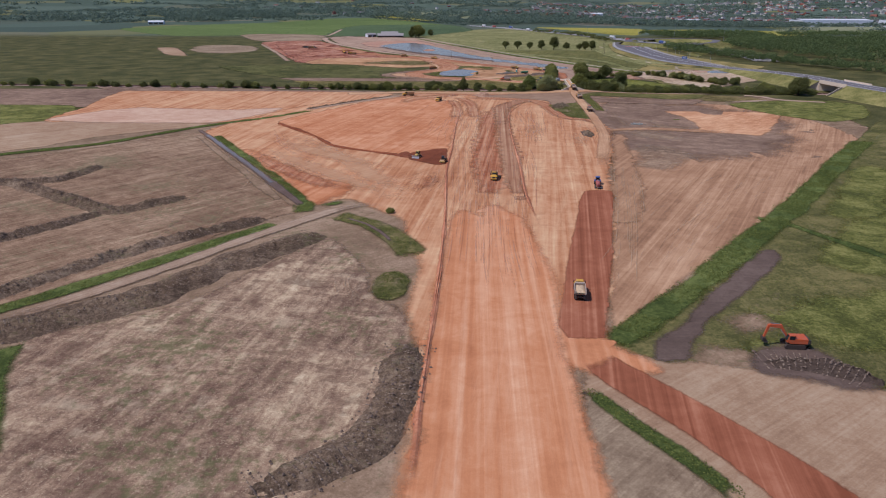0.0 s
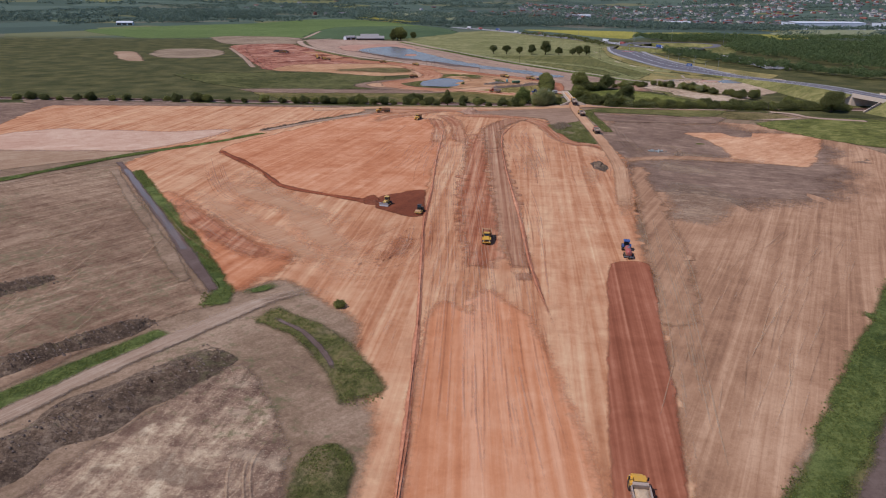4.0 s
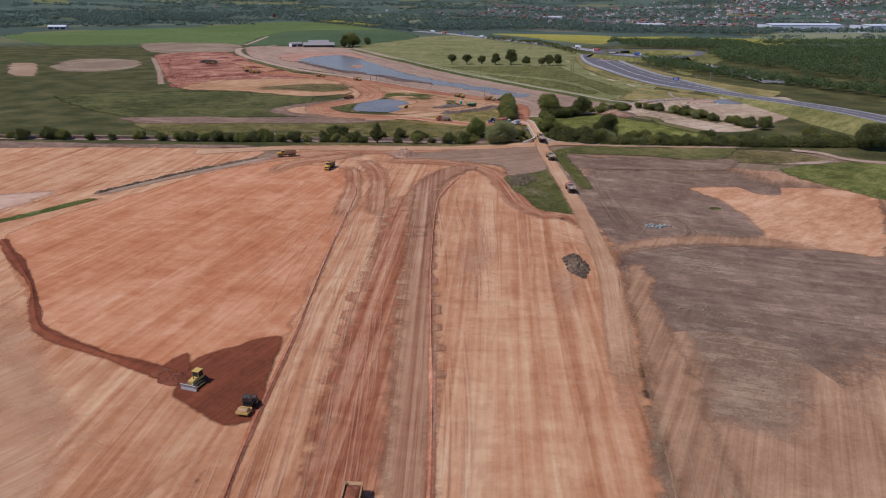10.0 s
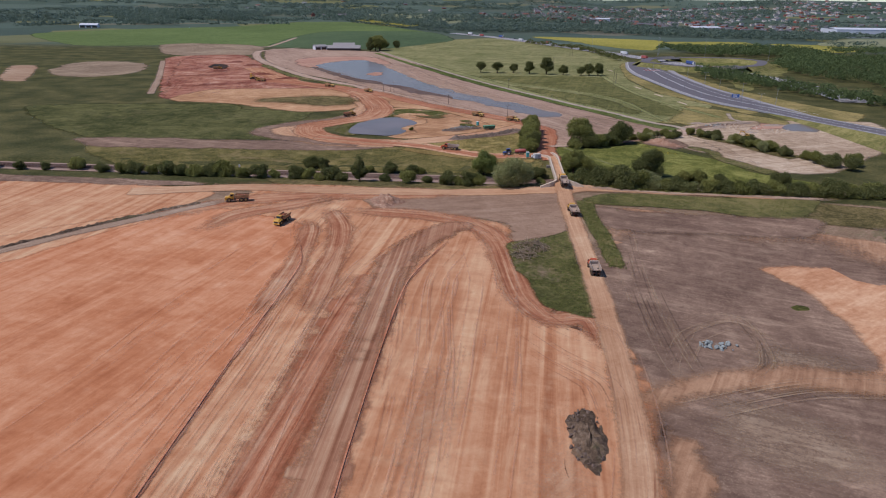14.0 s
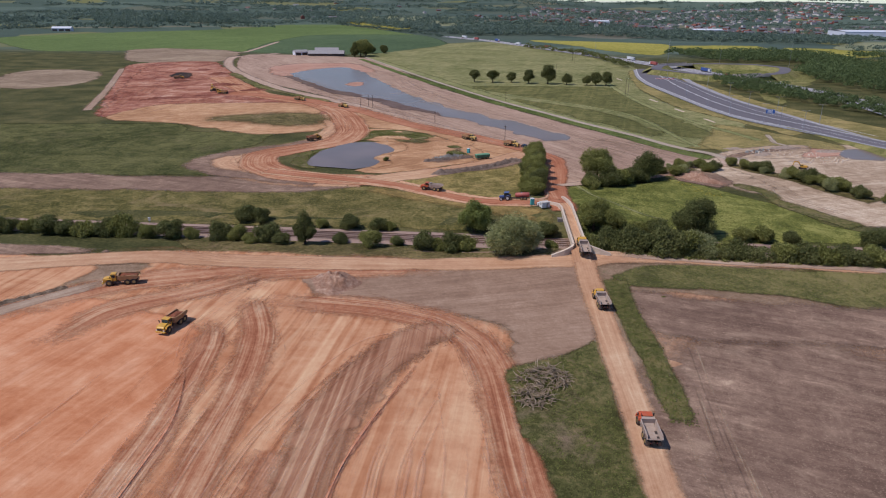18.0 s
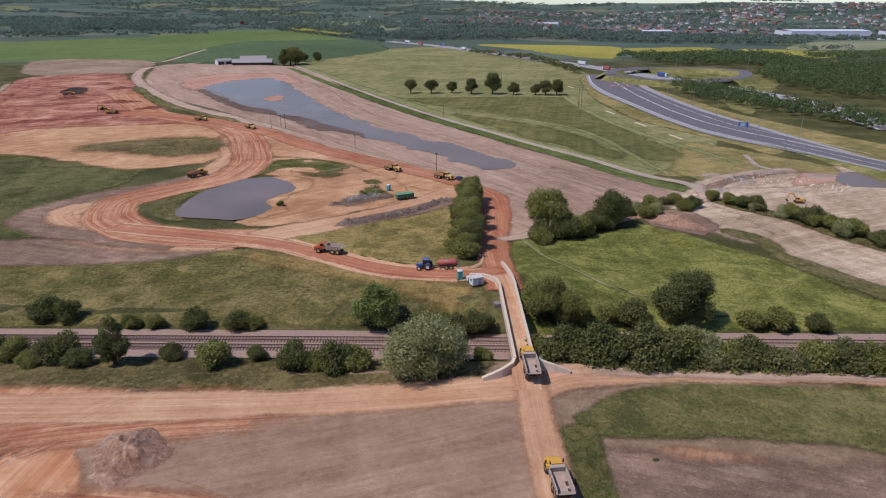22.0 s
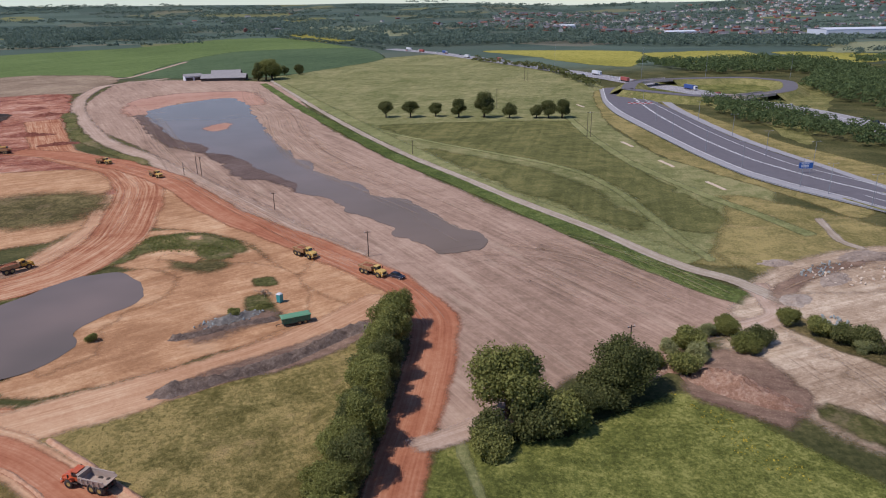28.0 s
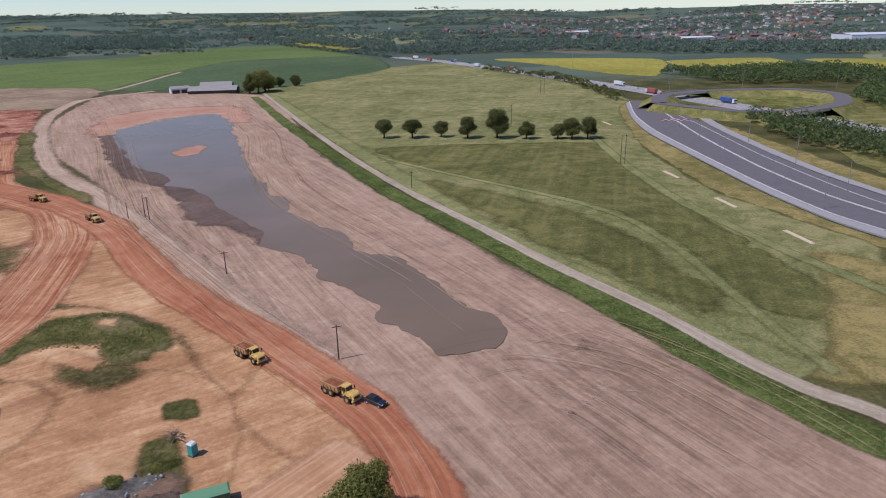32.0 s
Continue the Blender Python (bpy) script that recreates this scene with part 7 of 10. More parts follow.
random.seed(11)
for i, (x, y) in enumerate([(80.8, 918.9), (96.3, 916.6), (112.1, 917.9), (126.4, 912.3), (142.1, 910), (157.4, 906.1), (173.7, 903.7), (181, 902.7), (189.1, 901.5)]):
    plant("row", x, y, 0.84 * (0.92, 1.08, 0.85, 1.05, 1.2, 0.9, 0.85, 1.0, 1.05)[i], zs=(1.0, 0.85, 0.9, 0.95, 1.15, 0.9, 0.85, 0.95, 0.95)[i])
plant("poplar", 15, 512, 1.15, variant=0)
plant("willow", 75, 503, 1.45, variant=0)
plant("fresh", 65, 525.5, 1.4, variant=0)
for x, y, k, s in ((8, 512, "shrub", 0.9), (-1, 512, "bush", 0.8), (25, 514.5, "shrub", 0.8), (34, 510, "bush", 1.35), (42, 513, "shrub", 0.7), (49.5, 508, "shrub", 1.25), (58, 506.5, "shrub", 1.3), (62, 507, "bush", 1.2), (54, 507.5, "bush", 0.9), (86, 507.5, "bush", 0.8),
                   (26, 527.5, "shrub", 1.1), (35, 527, "shrub", 1.0), (38.5, 527, "bush", 0.8), (12, 529, "bush", 0.8), (17, 528.5, "bush", 0.8), (83, 521, "shrub", 1.2), (87, 522, "shrub", 1.1), (80, 523, "bush", 0.9), (77, 521.5, "shrub", 0.8),
                   (-93, 524, "shrub", 1.0), (-84, 522, "bush", 1.2), (-78, 521, "shrub", 1.3), (-71, 521, "bush", 1.1), (-64, 520, "shrub", 1.5), (-58, 519, "shrub", 1.2), (-52, 518, "bush", 1.4), (-46, 519, "shrub", 1.3), (-41, 520, "bush", 1.7), (-33, 517, "bush", 1.1), (-26, 517, "shrub", 1.4), (-20, 517, "bush", 0.9), (-11, 516, "shrub", 1.3), (-6, 516, "bush", 1.2), (3, 515, "shrub", 1.4), (41, 515, "bush", 0.6),
                   (-8, 534, "shrub", 1.2), (-3, 533, "shrub", 1.1), (71, 509, "bush", 1.2)):
    plant(k, x, y, s)
for i in range(22):
    plant("shrub" if i % 3 else "bush", -104 - i * 11.5 + random.uniform(-4, 4), 526 + i * 0.9 + random.uniform(-2, 3), random.uniform(0.8, 1.7))
# east of the bridge
plant("tree", 101.5, 524, 1.15)
plant("tree", 107, 522, 0.95)
plant("dark", 132, 522.5, 1.5)
plant("pale_bush", 128, 506, 1.7)
for x, y, k, s in ((97.5, 508, "bush", 1.3), (103, 507.5, "shrub", 1.7), (109, 505, "shrub", 1.9), (114, 506, "pale_bush", 1.2), (118, 504, "shrub", 2.0), (123, 505, "bush", 2.0), (134, 505, "bush", 1.4), (139, 505, "shrub", 1.5), (144, 504, "pale_bush", 0.9), (150, 502.5, "bush", 1.5), (155, 502, "shrub", 1.4), (161, 501, "bush", 1.5), (167, 501, "shrub", 1.4), (174, 500, "bush", 1.6),
                   (146, 520, "bush", 1.2), (152, 519, "bush", 1.3), (160, 518, "shrub", 1.0), (121, 522, "shrub", 1.4), (115, 523, "bush", 1.1), (112, 509, "shrub", 1.4), (105, 511, "bush", 1.2)):
    plant(k, x, y, s)
for i in range(12):
    plant("bush" if i % 2 else "shrub", 181 + i * 7.5, 500 - i * 0.4 + random.uniform(-2, 2), random.uniform(1.1, 1.8))
# the row beside the haul road
for x, y, k, sc, zs in ((87.6, 558, "bush", 1.3, 1.0), (88.3, 562.5, "tree", 0.78, 0.9), (90.4, 567, "dark", 0.82, 1.25), (88.8, 572, "tree", 0.95, 0.95), (91.2, 577, "tree", 0.85, 1.3), (89.9, 582, "dark", 0.9, 1.05), (92.3, 587, "tree", 0.9, 1.35), (90.9, 592.5, "tree", 1.0, 1.05), (93.4, 598, "dark", 0.88, 1.3), (92.2, 604, "tree", 1.0, 1.1), (94.6, 609.5, "tree", 0.92, 1.35), (93.8, 615, "tree", 1.0, 1.1), (95.6, 619.5, "tree", 0.9, 1.2), (85.6, 566, "bush", 1.1, 0.9), (87, 575, "bush", 1.3, 0.9), (88.5, 588, "bush", 1.2, 0.9), (90, 600, "shrub", 1.3, 0.9)):
    plant(k, x, y, sc, zs=zs)
# trees at the meadow's corner and the hedge to the works yard
for x, y, k, s in ((115, 584, "tree", 1.55), (111, 577, "shrub", 1.3), (119, 579, "shrub", 1.6), (123, 581, "bush", 1.8), (128, 584, "dark", 0.75), (137, 591, "dark", 1.4), (132, 588, "shrub", 1.6), (145, 600, "bush", 0.9), (150, 605, "pale_bush", 0.7), (154, 608, "bush", 0.8), (161, 612, "pale_bush", 0.65), (166, 615, "bush", 0.8), (155, 602, "pale_bush", 0.8), (150, 597, "bush", 1.2), (166, 605, "bush", 1.1), (111, 574, "bush", 1.2), (170, 608, "shrub", 1.0)):
    plant(k, x, y, s)
for x, y, k, s in ((155, 607, "bush", 1.3), (165, 612, "bush", 1.0), (180, 616, "bush", 1.0), (184, 611, "bush", 1.1), (190, 604, "shrub", 1.2), (197, 594, "bush", 1.3), (200, 588, "shrub", 1.4), (206, 576, "bush", 1.4), (187, 607, "shrub", 1.0), (203, 582, "bush", 1.2),
                   (249, 486, "dark", 1.6), (210, 500, "bush", 1.6), (224, 538, "dark", 0.75), (183, 516, "shrub", 1.4), (216, 552, "bush", 1.4), (229, 546, "bush", 1.6), (219, 545, "shrub", 1.5), (240, 520, "bush", 1.5)):
    plant(k, x, y, s)
for p in curve_through([(181, 620), (186, 608.1), (193.9, 597.5), (200.1, 586.3), (204.7, 574.7), (212.4, 560.2)], False, 4.5)[3:]:
    plant(random.choice(("bush", "shrub", "bush", "pale_bush")), p.x + random.uniform(-3, 3), p.y + random.uniform(-3, 3), random.uniform(0.6, 1.25))
# by the barn
for x, y, k, s in ((-51, 1160, "poplar", 2.0), (-45, 1166, "tree", 2.2), (-40, 1172, "tree", 2.3), (-40, 1185, "dark", 1.3), (-36, 1215, "dark", 1.2), (-22, 1222, "dark", 1.25)):
    plant(k, x, y, s)
for x, y, k, s in ((-17, 210, "bush", 0.5), (58, 628, "bush", 0.6), (30, 618, "bush", 0.5)):
    plant(k, x, y, s)


# ---- woods and hedges far off ----
def grove(name, spots, mat, label, height=9.0, radius=4.0, clumps=46, size=1.1, seed=1, category="woodland"):
    """Crowns of a wood in one mesh: each tree a ragged heap of leaf clumps."""
    rng = np.random.default_rng(seed)
    n = len(spots)
    spots = np.array([(x, y, ground_z(x, y)) for x, y in spots])
    sc = 0.5 + 0.8 * rng.random(n)
    way = rng.normal(size=(n, clumps, 3))
    way /= np.linalg.norm(way, axis=2)[:, :, None]
    way[:, :, 2] = np.abs(way[:, :, 2]) * 1.0 - 0.25
    f = (0.75 + 0.35 * rng.random((n, clumps)))[:, :, None]
    p = way * f * (sc[:, None, None] * np.array([radius, radius, height * 0.5]))
    p[:, :, 2] += (height * 0.48 * sc)[:, None]
    p[:, :, 2] = np.maximum(p[:, :, 2], 0.3)
    p += spots[:, None, :]
    pts = p.reshape(-1, 3)
    me = leaf_mesh(name, pts, size * (0.6 + 0.8 * rng.random(len(pts))), mat, rng, 0.3, way.reshape(-1, 3))
    return tagged(new(name, me), label, category, kind="stuff")


def inside(poly, x, y):
    c = False
    for (x0, y0), (x1, y1) in zip(poly, poly[1:] + poly[:1]):
        if (y0 > y) != (y1 > y) and x < (x1 - x0) * (y - y0) / (y1 - y0) + x0:
            c = not c
    return c


def fill(poly, gap, rng, thin=0.0):
    xs, ys = [p[0] for p in poly], [p[1] for p in poly]
    out = []
    x = min(xs)
    while x < max(xs):
        y = min(ys)
        while y < max(ys):
            px, py = x + rng.uniform(-0.45, 0.45) * gap, y + rng.uniform(-0.45, 0.45) * gap
            if inside(poly, px, py) and noise.noise((px / 60, py / 60, 2.0)) > thin - 1:
                out.append((px, py))
            y += gap
        x += gap
    return out


def along(line, gap, rng, jit=2.0):
    return [(p.x + rng.uniform(-jit, jit), p.y + rng.uniform(-jit, jit)) for p in curve_through(line, False, gap)]


rng = random.Random(5)
grove("wood", fill([(282, 895), (300, 830), (325, 760), (355, 690), (400, 620), (420, 640), (375, 710), (345, 790), (330, 860), (318, 930), (300, 960)], 6.5, rng), M["leaf_wood"], "belt of dark roadside trees", 8.5, 4.2, 130, 0.6, 2)
grove("wood", fill([(385, 930), (405, 790), (440, 680), (520, 560), (900, 700), (1000, 1000), (760, 1105), (470, 1120), (405, 1020)], 10, rng, 0.72), M["leaf_wood"], "large broad-leaved wood beyond the slip road", 11, 6.5, 110, 0.75, 3)
grove("wood", fill([(565, 1215), (640, 1190), (1050, 1225), (1080, 1290), (600, 1275)], 11, rng, 0.8), M["leaf_wood"], "belt of trees between the far pastures", 9, 6, 80, 0.9, 33)
grove("wood", fill([(640, 1330), (900, 1350), (1150, 1300), (1160, 1330), (900, 1385), (640, 1365)], 12, rng, 0.85), M["leaf_hazy"], "thin line of trees between the far pastures", 9, 6, 60, 1.0, 34)
grove("wood", fill([(341, 1263), (428, 1273), (538, 1278), (536, 1151), (494, 1089), (454, 1131), (371, 1141)], 9, rng), M["leaf_wood"], "belt of trees behind the motorway", 9, 5.5, 90, 0.9, 4)
grove("wood", fill([(397, 1018), (404, 987.5), (430.2, 956.6), (539, 1101), (442, 1080)], 8, rng), M["leaf_wood"], "trees round the motorway junction", 9, 5, 80, 0.85, 5)
grove("wood", fill([(35, 1736), (110, 1659), (200, 1669), (332, 1695), (433, 1576), (540, 1533), (712, 1464), (879, 1723), (698, 1897), (375, 1918), (158, 1980)], 15, rng, 0.35), M["leaf_hazy"], "distant band of woodland", 11, 9, 54, 1.7, 6)
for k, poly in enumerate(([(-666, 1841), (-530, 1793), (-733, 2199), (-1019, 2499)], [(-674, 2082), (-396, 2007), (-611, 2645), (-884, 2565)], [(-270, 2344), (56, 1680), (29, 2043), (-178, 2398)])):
    grove("wood", fill(poly, 17, rng, 0.55), M["leaf_hazy"], "distant copse among fields", 13, 9, 54, 1.9, 7 + k)
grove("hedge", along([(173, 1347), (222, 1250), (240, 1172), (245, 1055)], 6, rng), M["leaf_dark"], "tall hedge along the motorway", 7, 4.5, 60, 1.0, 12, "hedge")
grove("hedge", along([(-209, 2109), (-107, 1924), (-2, 1718), (50, 1612)], 9, rng), M["leaf_hazy"], "distant field hedge", 6, 5, 30, 1.6, 13, "hedge")
grove("hedge", along([(99, 505.5), (125, 503.5), (160, 499.5), (200, 496), (262, 491)], 1.5, rng, 1.3), M["leaf_dark"], "thick hedge between the railway and the lane", 4.6, 2.2, 230, 0.25, 31, "hedge")
grove("hedge", along([(108, 502.4), (140, 500.4), (180, 497.4), (262, 490)], 1.6, rng, 0.7), M["leaf"], "low weedy fringe of the railway hedge", 1.6, 1.3, 95, 0.2, 32, "hedge")
spots = []
for i in range(250):
    d = rng.uniform(1500, 4300)
    a = radians(rng.uniform(-42, 42))
    cx, cy = d * math.sin(a) + 60, 300 + d * math.cos(a)
    if cy < 1700 or inside([(-453, 1207), (-311, 1232), (-228, 1229), (-127, 1207), (-51, 1200), (-8, 1259), (59, 1424), (2, 1671), (-209, 2109), (-327, 2090), (-406, 1825), (-558, 1657), (-656, 1456)], cx, cy):
        continue
    w = rng.uniform(60, 330)
    t = radians(rng.choice((0, 15, -20, 70)) + rng.uniform(-8, 8))
    for k in range(int(w / 13)):
        s = (k - w / 26) * 13
        spots.append((cx + s * math.cos(t) + rng.uniform(-4, 4), cy + s * math.sin(t) + rng.uniform(-4, 4)))
grove("hedge", spots, M["leaf_hazy"], "hedgerows and tree lines across the far country", 9, 9, 34, 2.1, 14, "hedge")
spots = []
for i in range(170):
    d = rng.uniform(1900, 4500)
    a = radians(rng.uniform(-42, 42))
    cx, cy = d * math.sin(a) + 60, 300 + d * math.cos(a)
    if cy < 1850 or inside([(-453, 1207), (-311, 1232), (-228, 1229), (-127, 1207), (-51, 1200), (-8, 1259), (59, 1424), (2, 1671), (-209, 2109), (-327, 2090), (-406, 1825), (-558, 1657), (-656, 1456)], cx, cy):
        continue
    r = rng.uniform(40, 130)
    for k in range(int(r * r / 330)):
        t, q = rng.uniform(0, 6.28), math.sqrt(rng.random()) * r
        spots.append((cx + 1.8 * q * math.cos(t), cy + q * math.sin(t)))
grove("wood", spots, M["leaf_hazy"], "woods and copses towards the horizon", 13, 11, 26, 2.8, 15)


# ---- grass standing in the near meadows ----
def tufts(name, poly, gap, size, key, label, seed, upright=0.75):
    """Coarse grass tufts scattered over a meadow, thicker in patches."""
    r2 = random.Random(seed)
    spots = [p for p in fill(poly, gap, r2) if noise.noise((p[0] * 0.09, p[1] * 0.09, 3.0)) + 0.55 * noise.noise((p[0] * 0.4, p[1] * 0.4, 1.0)) > -0.18]
    if not spots:
        return
    nrng = np.random.default_rng(seed)
    tops = [(x, y, *top_of(x, y)) for x, y in spots]
    base = np.array([(x, y, z) for x, y, z, kind in tops if "turf" in kind or "countryside" in kind])
    if not len(base):
        return
    k = 5
    pts = np.repeat(base, k, 0) + nrng.normal(size=(len(base) * k, 3)) * np.array([size * 1.1, size * 1.1, 0.0])
    s = size * (0.3 + 0.5 * nrng.random(len(pts)))
    pts[:, 2] += s * 0.12
    way = nrng.normal(size=(len(pts), 3))
    way[:, 2] = upright
    tagged(new(name, leaf_mesh(name, pts, s, M[key], nrng, 0.2, way)), label, "grass", kind="stuff")


M["blade_green"] = foliage("green_grass_blades", "434c25", "5d6633", "787d48")
M["blade_dry"] = foliage("dry_grass_blades", "55532f", "706a42", "8a825c")
tufts("grass_tufts", [(102.9, 576.1), (121.5, 578.4), (149.6, 591), (163.3, 569.5), (174.2, 553.5), (181.1, 533), (204.5, 513.2), (206.4, 515.2), (170.6, 517.9), (107.2, 517.2), (96.4, 516.6), (98, 534.6)], 0.95, 0.26, "blade_green", "coarse green grass of the bridge meadow", 1)
tufts("grass_tufts", [(33.7, 586.7), (53, 603.3), (73.3, 612.7), (86.6, 617.7), (88.4, 584.7), (87.7, 558.8), (80.6, 552.8), (64.5, 562.6), (46.9, 575.4)], 0.95, 0.24, "blade_dry", "dry coarse grass between haul roads", 2)
tufts("grass_tufts", [(-121.4, 573.2), (15.3, 575.7), (32.9, 574.5), (67.2, 555.4), (88.1, 535), (88.1, 524.4), (25.7, 528.7), (-44.1, 530.8), (-85.6, 530.7)], 1.5, 0.3, "blade_dry", "coarse dry grass on the railway slope", 3)
tufts("grass_tufts", [(-25.9, 519.4), (4.7, 517.3), (90.2, 507.3), (82.8, 498.3), (75.7, 496.6), (40.1, 499.2), (13.6, 500.6), (-12.6, 501.6)], 1.2, 0.26, "blade_green", "coarse grass on the railway bank", 4)
tufts("grass_tufts", [(96.2, 508.1), (162, 505.6), (203.2, 501.3), (194.6, 493.3), (156, 496.9), (122.2, 499.9), (102.4, 500.4)], 1.2, 0.26, "blade_green", "coarse grass on the railway bank", 5)
tufts("grass_tufts", [(67.6, 440.6), (78.3, 446.1), (88.5, 453.7), (87.8, 440.3), (87, 423.6), (84.7, 392.1), (78.9, 393.8), (73, 398.3), (71.4, 411.1), (68.2, 426.9)], 0.7, 0.25, "blade_green", "rough weeds beside the access track", 6)
tufts("grass_tufts", [(98.2, 486.4), (108.4, 494.1), (122.8, 496.7), (151.9, 494.6), (186.4, 491.7), (167.1, 469.3), (141.6, 477.5), (126.4, 480.5), (111.7, 481.4), (101.6, 481.6)], 1.0, 0.26, "blade_green", "rough grass beside the lane", 7)
tufts("grass_tufts", [(31.7, 122), (85.5, 192.8), (207.1, 347.3), (248.7, 383.7), (241.9, 315.3), (148.5, 154.6), (94, 100.4), (79.5, 105.7), (60.9, 113.6), (41.6, 121.3)], 1.6, 0.25, "blade_green", "short grass of the east meadow", 8)
for k, (line, w) in enumerate((([(34, 121.5), (45.5, 134), (61, 151), (89, 184.5), (120, 221), (176, 294), (205, 330)], 4.0), ([(98.8, 485.9), (98, 462.9), (98.1, 445.7), (97.1, 424.2)], 2.6), ([(-113, 336.3), (-91.1, 299.2), (-69.6, 261.8), (-55, 236.4), (-46, 219.5)], 2.6), ([(-33.9, 207.2), (-21.4, 197.7), (-11.9, 182.5), (-7.8, 171.4)], 3.5), ([(-106.9, 130.9), (-99, 137.8), (-82.6, 157.4), (-51.2, 199.2)], 2.2), ([(-212.8, 268.5), (-194.4, 294.3), (-161.1, 318.6), (-129.2, 362.6), (-93.6, 399), (-53.5, 452.5)], 2.4), ([(25.8, 104.7), (31.9, 93.7), (36.2, 87.2), (41.7, 77.2)], 1.4), ([(22.7, 961), (66, 856.2), (91, 796), (113, 755), (129.8, 722.4), (141.4, 698), (151.6, 676.5), (159.9, 659), (167, 645), (173, 635), (179, 629)], 3.6))):
    path = curve_through(line, False, 6.0)
    poly_a, poly_b = [], []
    for i, p in enumerate(path):
        a, b = path[max(0, i - 1)], path[min(len(path) - 1, i + 1)]
        t = (b - a).normalized()
        poly_a.append((p.x + t.y * w, p.y - t.x * w))
        poly_b.append((p.x - t.y * w, p.y + t.x * w))
    tufts("verge_weeds", poly_a + poly_b[::-1], 0.7 if k != 7 else 1.3, 0.3, "blade_green", "tall green weeds along a verge", 20 + k)
M["flower"] = foliage("yellow_weed_flowers", "8a7a1e", "a8952a", "c4b040")
tufts("pond_weeds", [(-11.5, 614), (-9.6, 632.8), (1.2, 654.4), (15, 670), (15.7, 688), (29.3, 692.7), (46.5, 682.1), (47.5, 668.5), (40, 664), (36, 674), (24, 675), (16, 664.4), (8.1, 657.4), (0.7, 644.3), (-3.8, 626.7), (-1.9, 609.1), (3, 602.5), (-5, 604)], 0.75, 0.34, "blade_green", "tall green weeds round the pond", 43)
tufts("ditch_weeds", [(-118, 338), (-111, 338), (-89, 300), (-67, 262), (-52, 236), (-43, 219), (-45, 208), (-50, 212), (-60, 238), (-75, 264), (-97, 300)], 0.7, 0.32, "blade_green", "rank green weeds on the ditch bank", 44)
tufts("yellow_flowers", [(144.1, 591.8), (151.2, 591.3), (154, 577.3), (158.8, 565.8), (154.7, 562.9), (149.4, 573.1)], 1.5, 0.3, "flower", "yellow flowering weeds in the meadow's edge", 41)
tufts("scrub_weeds", [(-12.6 + 4.4 * math.cos(a * 0.7), 151.6 + 8.6 * math.sin(a * 0.7)) for a in range(9)], 0.5, 0.28, "blade_green", "dense weeds on a round island", 40)

# ---- machines ----
M["yellow"] = paint("dusty_yellow_machine_paint", "dda51f", 0.45, dirt=0.35)
M["yellow_pale"] = paint("faded_yellow_machine_paint", "dcb455", 0.5, dirt=0.4)
M["orange_paint"] = paint("orange_machine_paint", "c9531f", 0.5, dirt=0.35)
M["red_paint"] = paint("dull_red_tank_paint", "b0524a", 0.5, dirt=0.4)
M["blue_paint"] = paint("blue_tractor_paint", "2f5596", 0.4, dirt=0.25)
M["green_paint"] = paint("green_container_paint", "3b7355", 0.6, dirt=0.3)
M["teal"] = paint("turquoise_plastic", "3aa3a0", 0.5, dirt=0.15)
M["white_paint"] = paint("white_cabin_paint", "d8dad6", 0.5, dirt=0.2)
M["black_paint"] = paint("dark_machine_frame", "35312e", 0.6, dirt=0.5)
M["navy_paint"] = paint("dark_blue_car_paint", "262c3c", 0.25, dirt=0.1)
M["tray_grey"] = paint("worn_grey_tray_steel", "a2a09c", 0.5, dirt=0.35)
M["tray_worn"] = paint("dusty_worn_tray_steel", "b3a08e", 0.55, dirt=0.6)
M["tray_dusty"] = paint("dusty_tan_tray_steel", "b98e5c", 0.55, dirt=0.5)
M["sand_load"] = plain("pale_sandy_earth_load", "cdb08c", 0.95, 0.1, vary=0.2, scale=3.0, bump=0.4)
M["tyre"] = plain("dusty_rubber", "4b433e", 0.95, 0.1, vary=0.3, scale=4)
M["rim"] = paint("dusty_wheel_rim", "b99a52", 0.6, dirt=0.5)
M["rim_white"] = paint("pale_wheel_rim", "cfccc2", 0.6, dirt=0.3)
M["glass"] = Nodes("tinted_cab_glass").finish("20282c", 0.08, 0.6)
M["lamp"] = Nodes("headlight_lens").finish("e6e2d4", 0.15, 0.6)
M["blade"] = paint("polished_blade_steel", "c8c6c2", 0.35, 0.3, dirt=0.15)
M["tracks"] = plain("dusty_steel_track", "544740", 0.8, 0.3, 0.3, vary=0.3, scale=5)


def add_wheel(root, r, w, x, y, rim="rim", seg=18):
    t = part("wheel", wheel(r, w, x, y, r, seg, inner=r * 0.55), M["tyre"], root, "dusty black rubber tyre", smooth=True)
    part("rim", wheel(r * 0.56, w * 0.8, x, y, r, 12), M[rim], t)
    return t


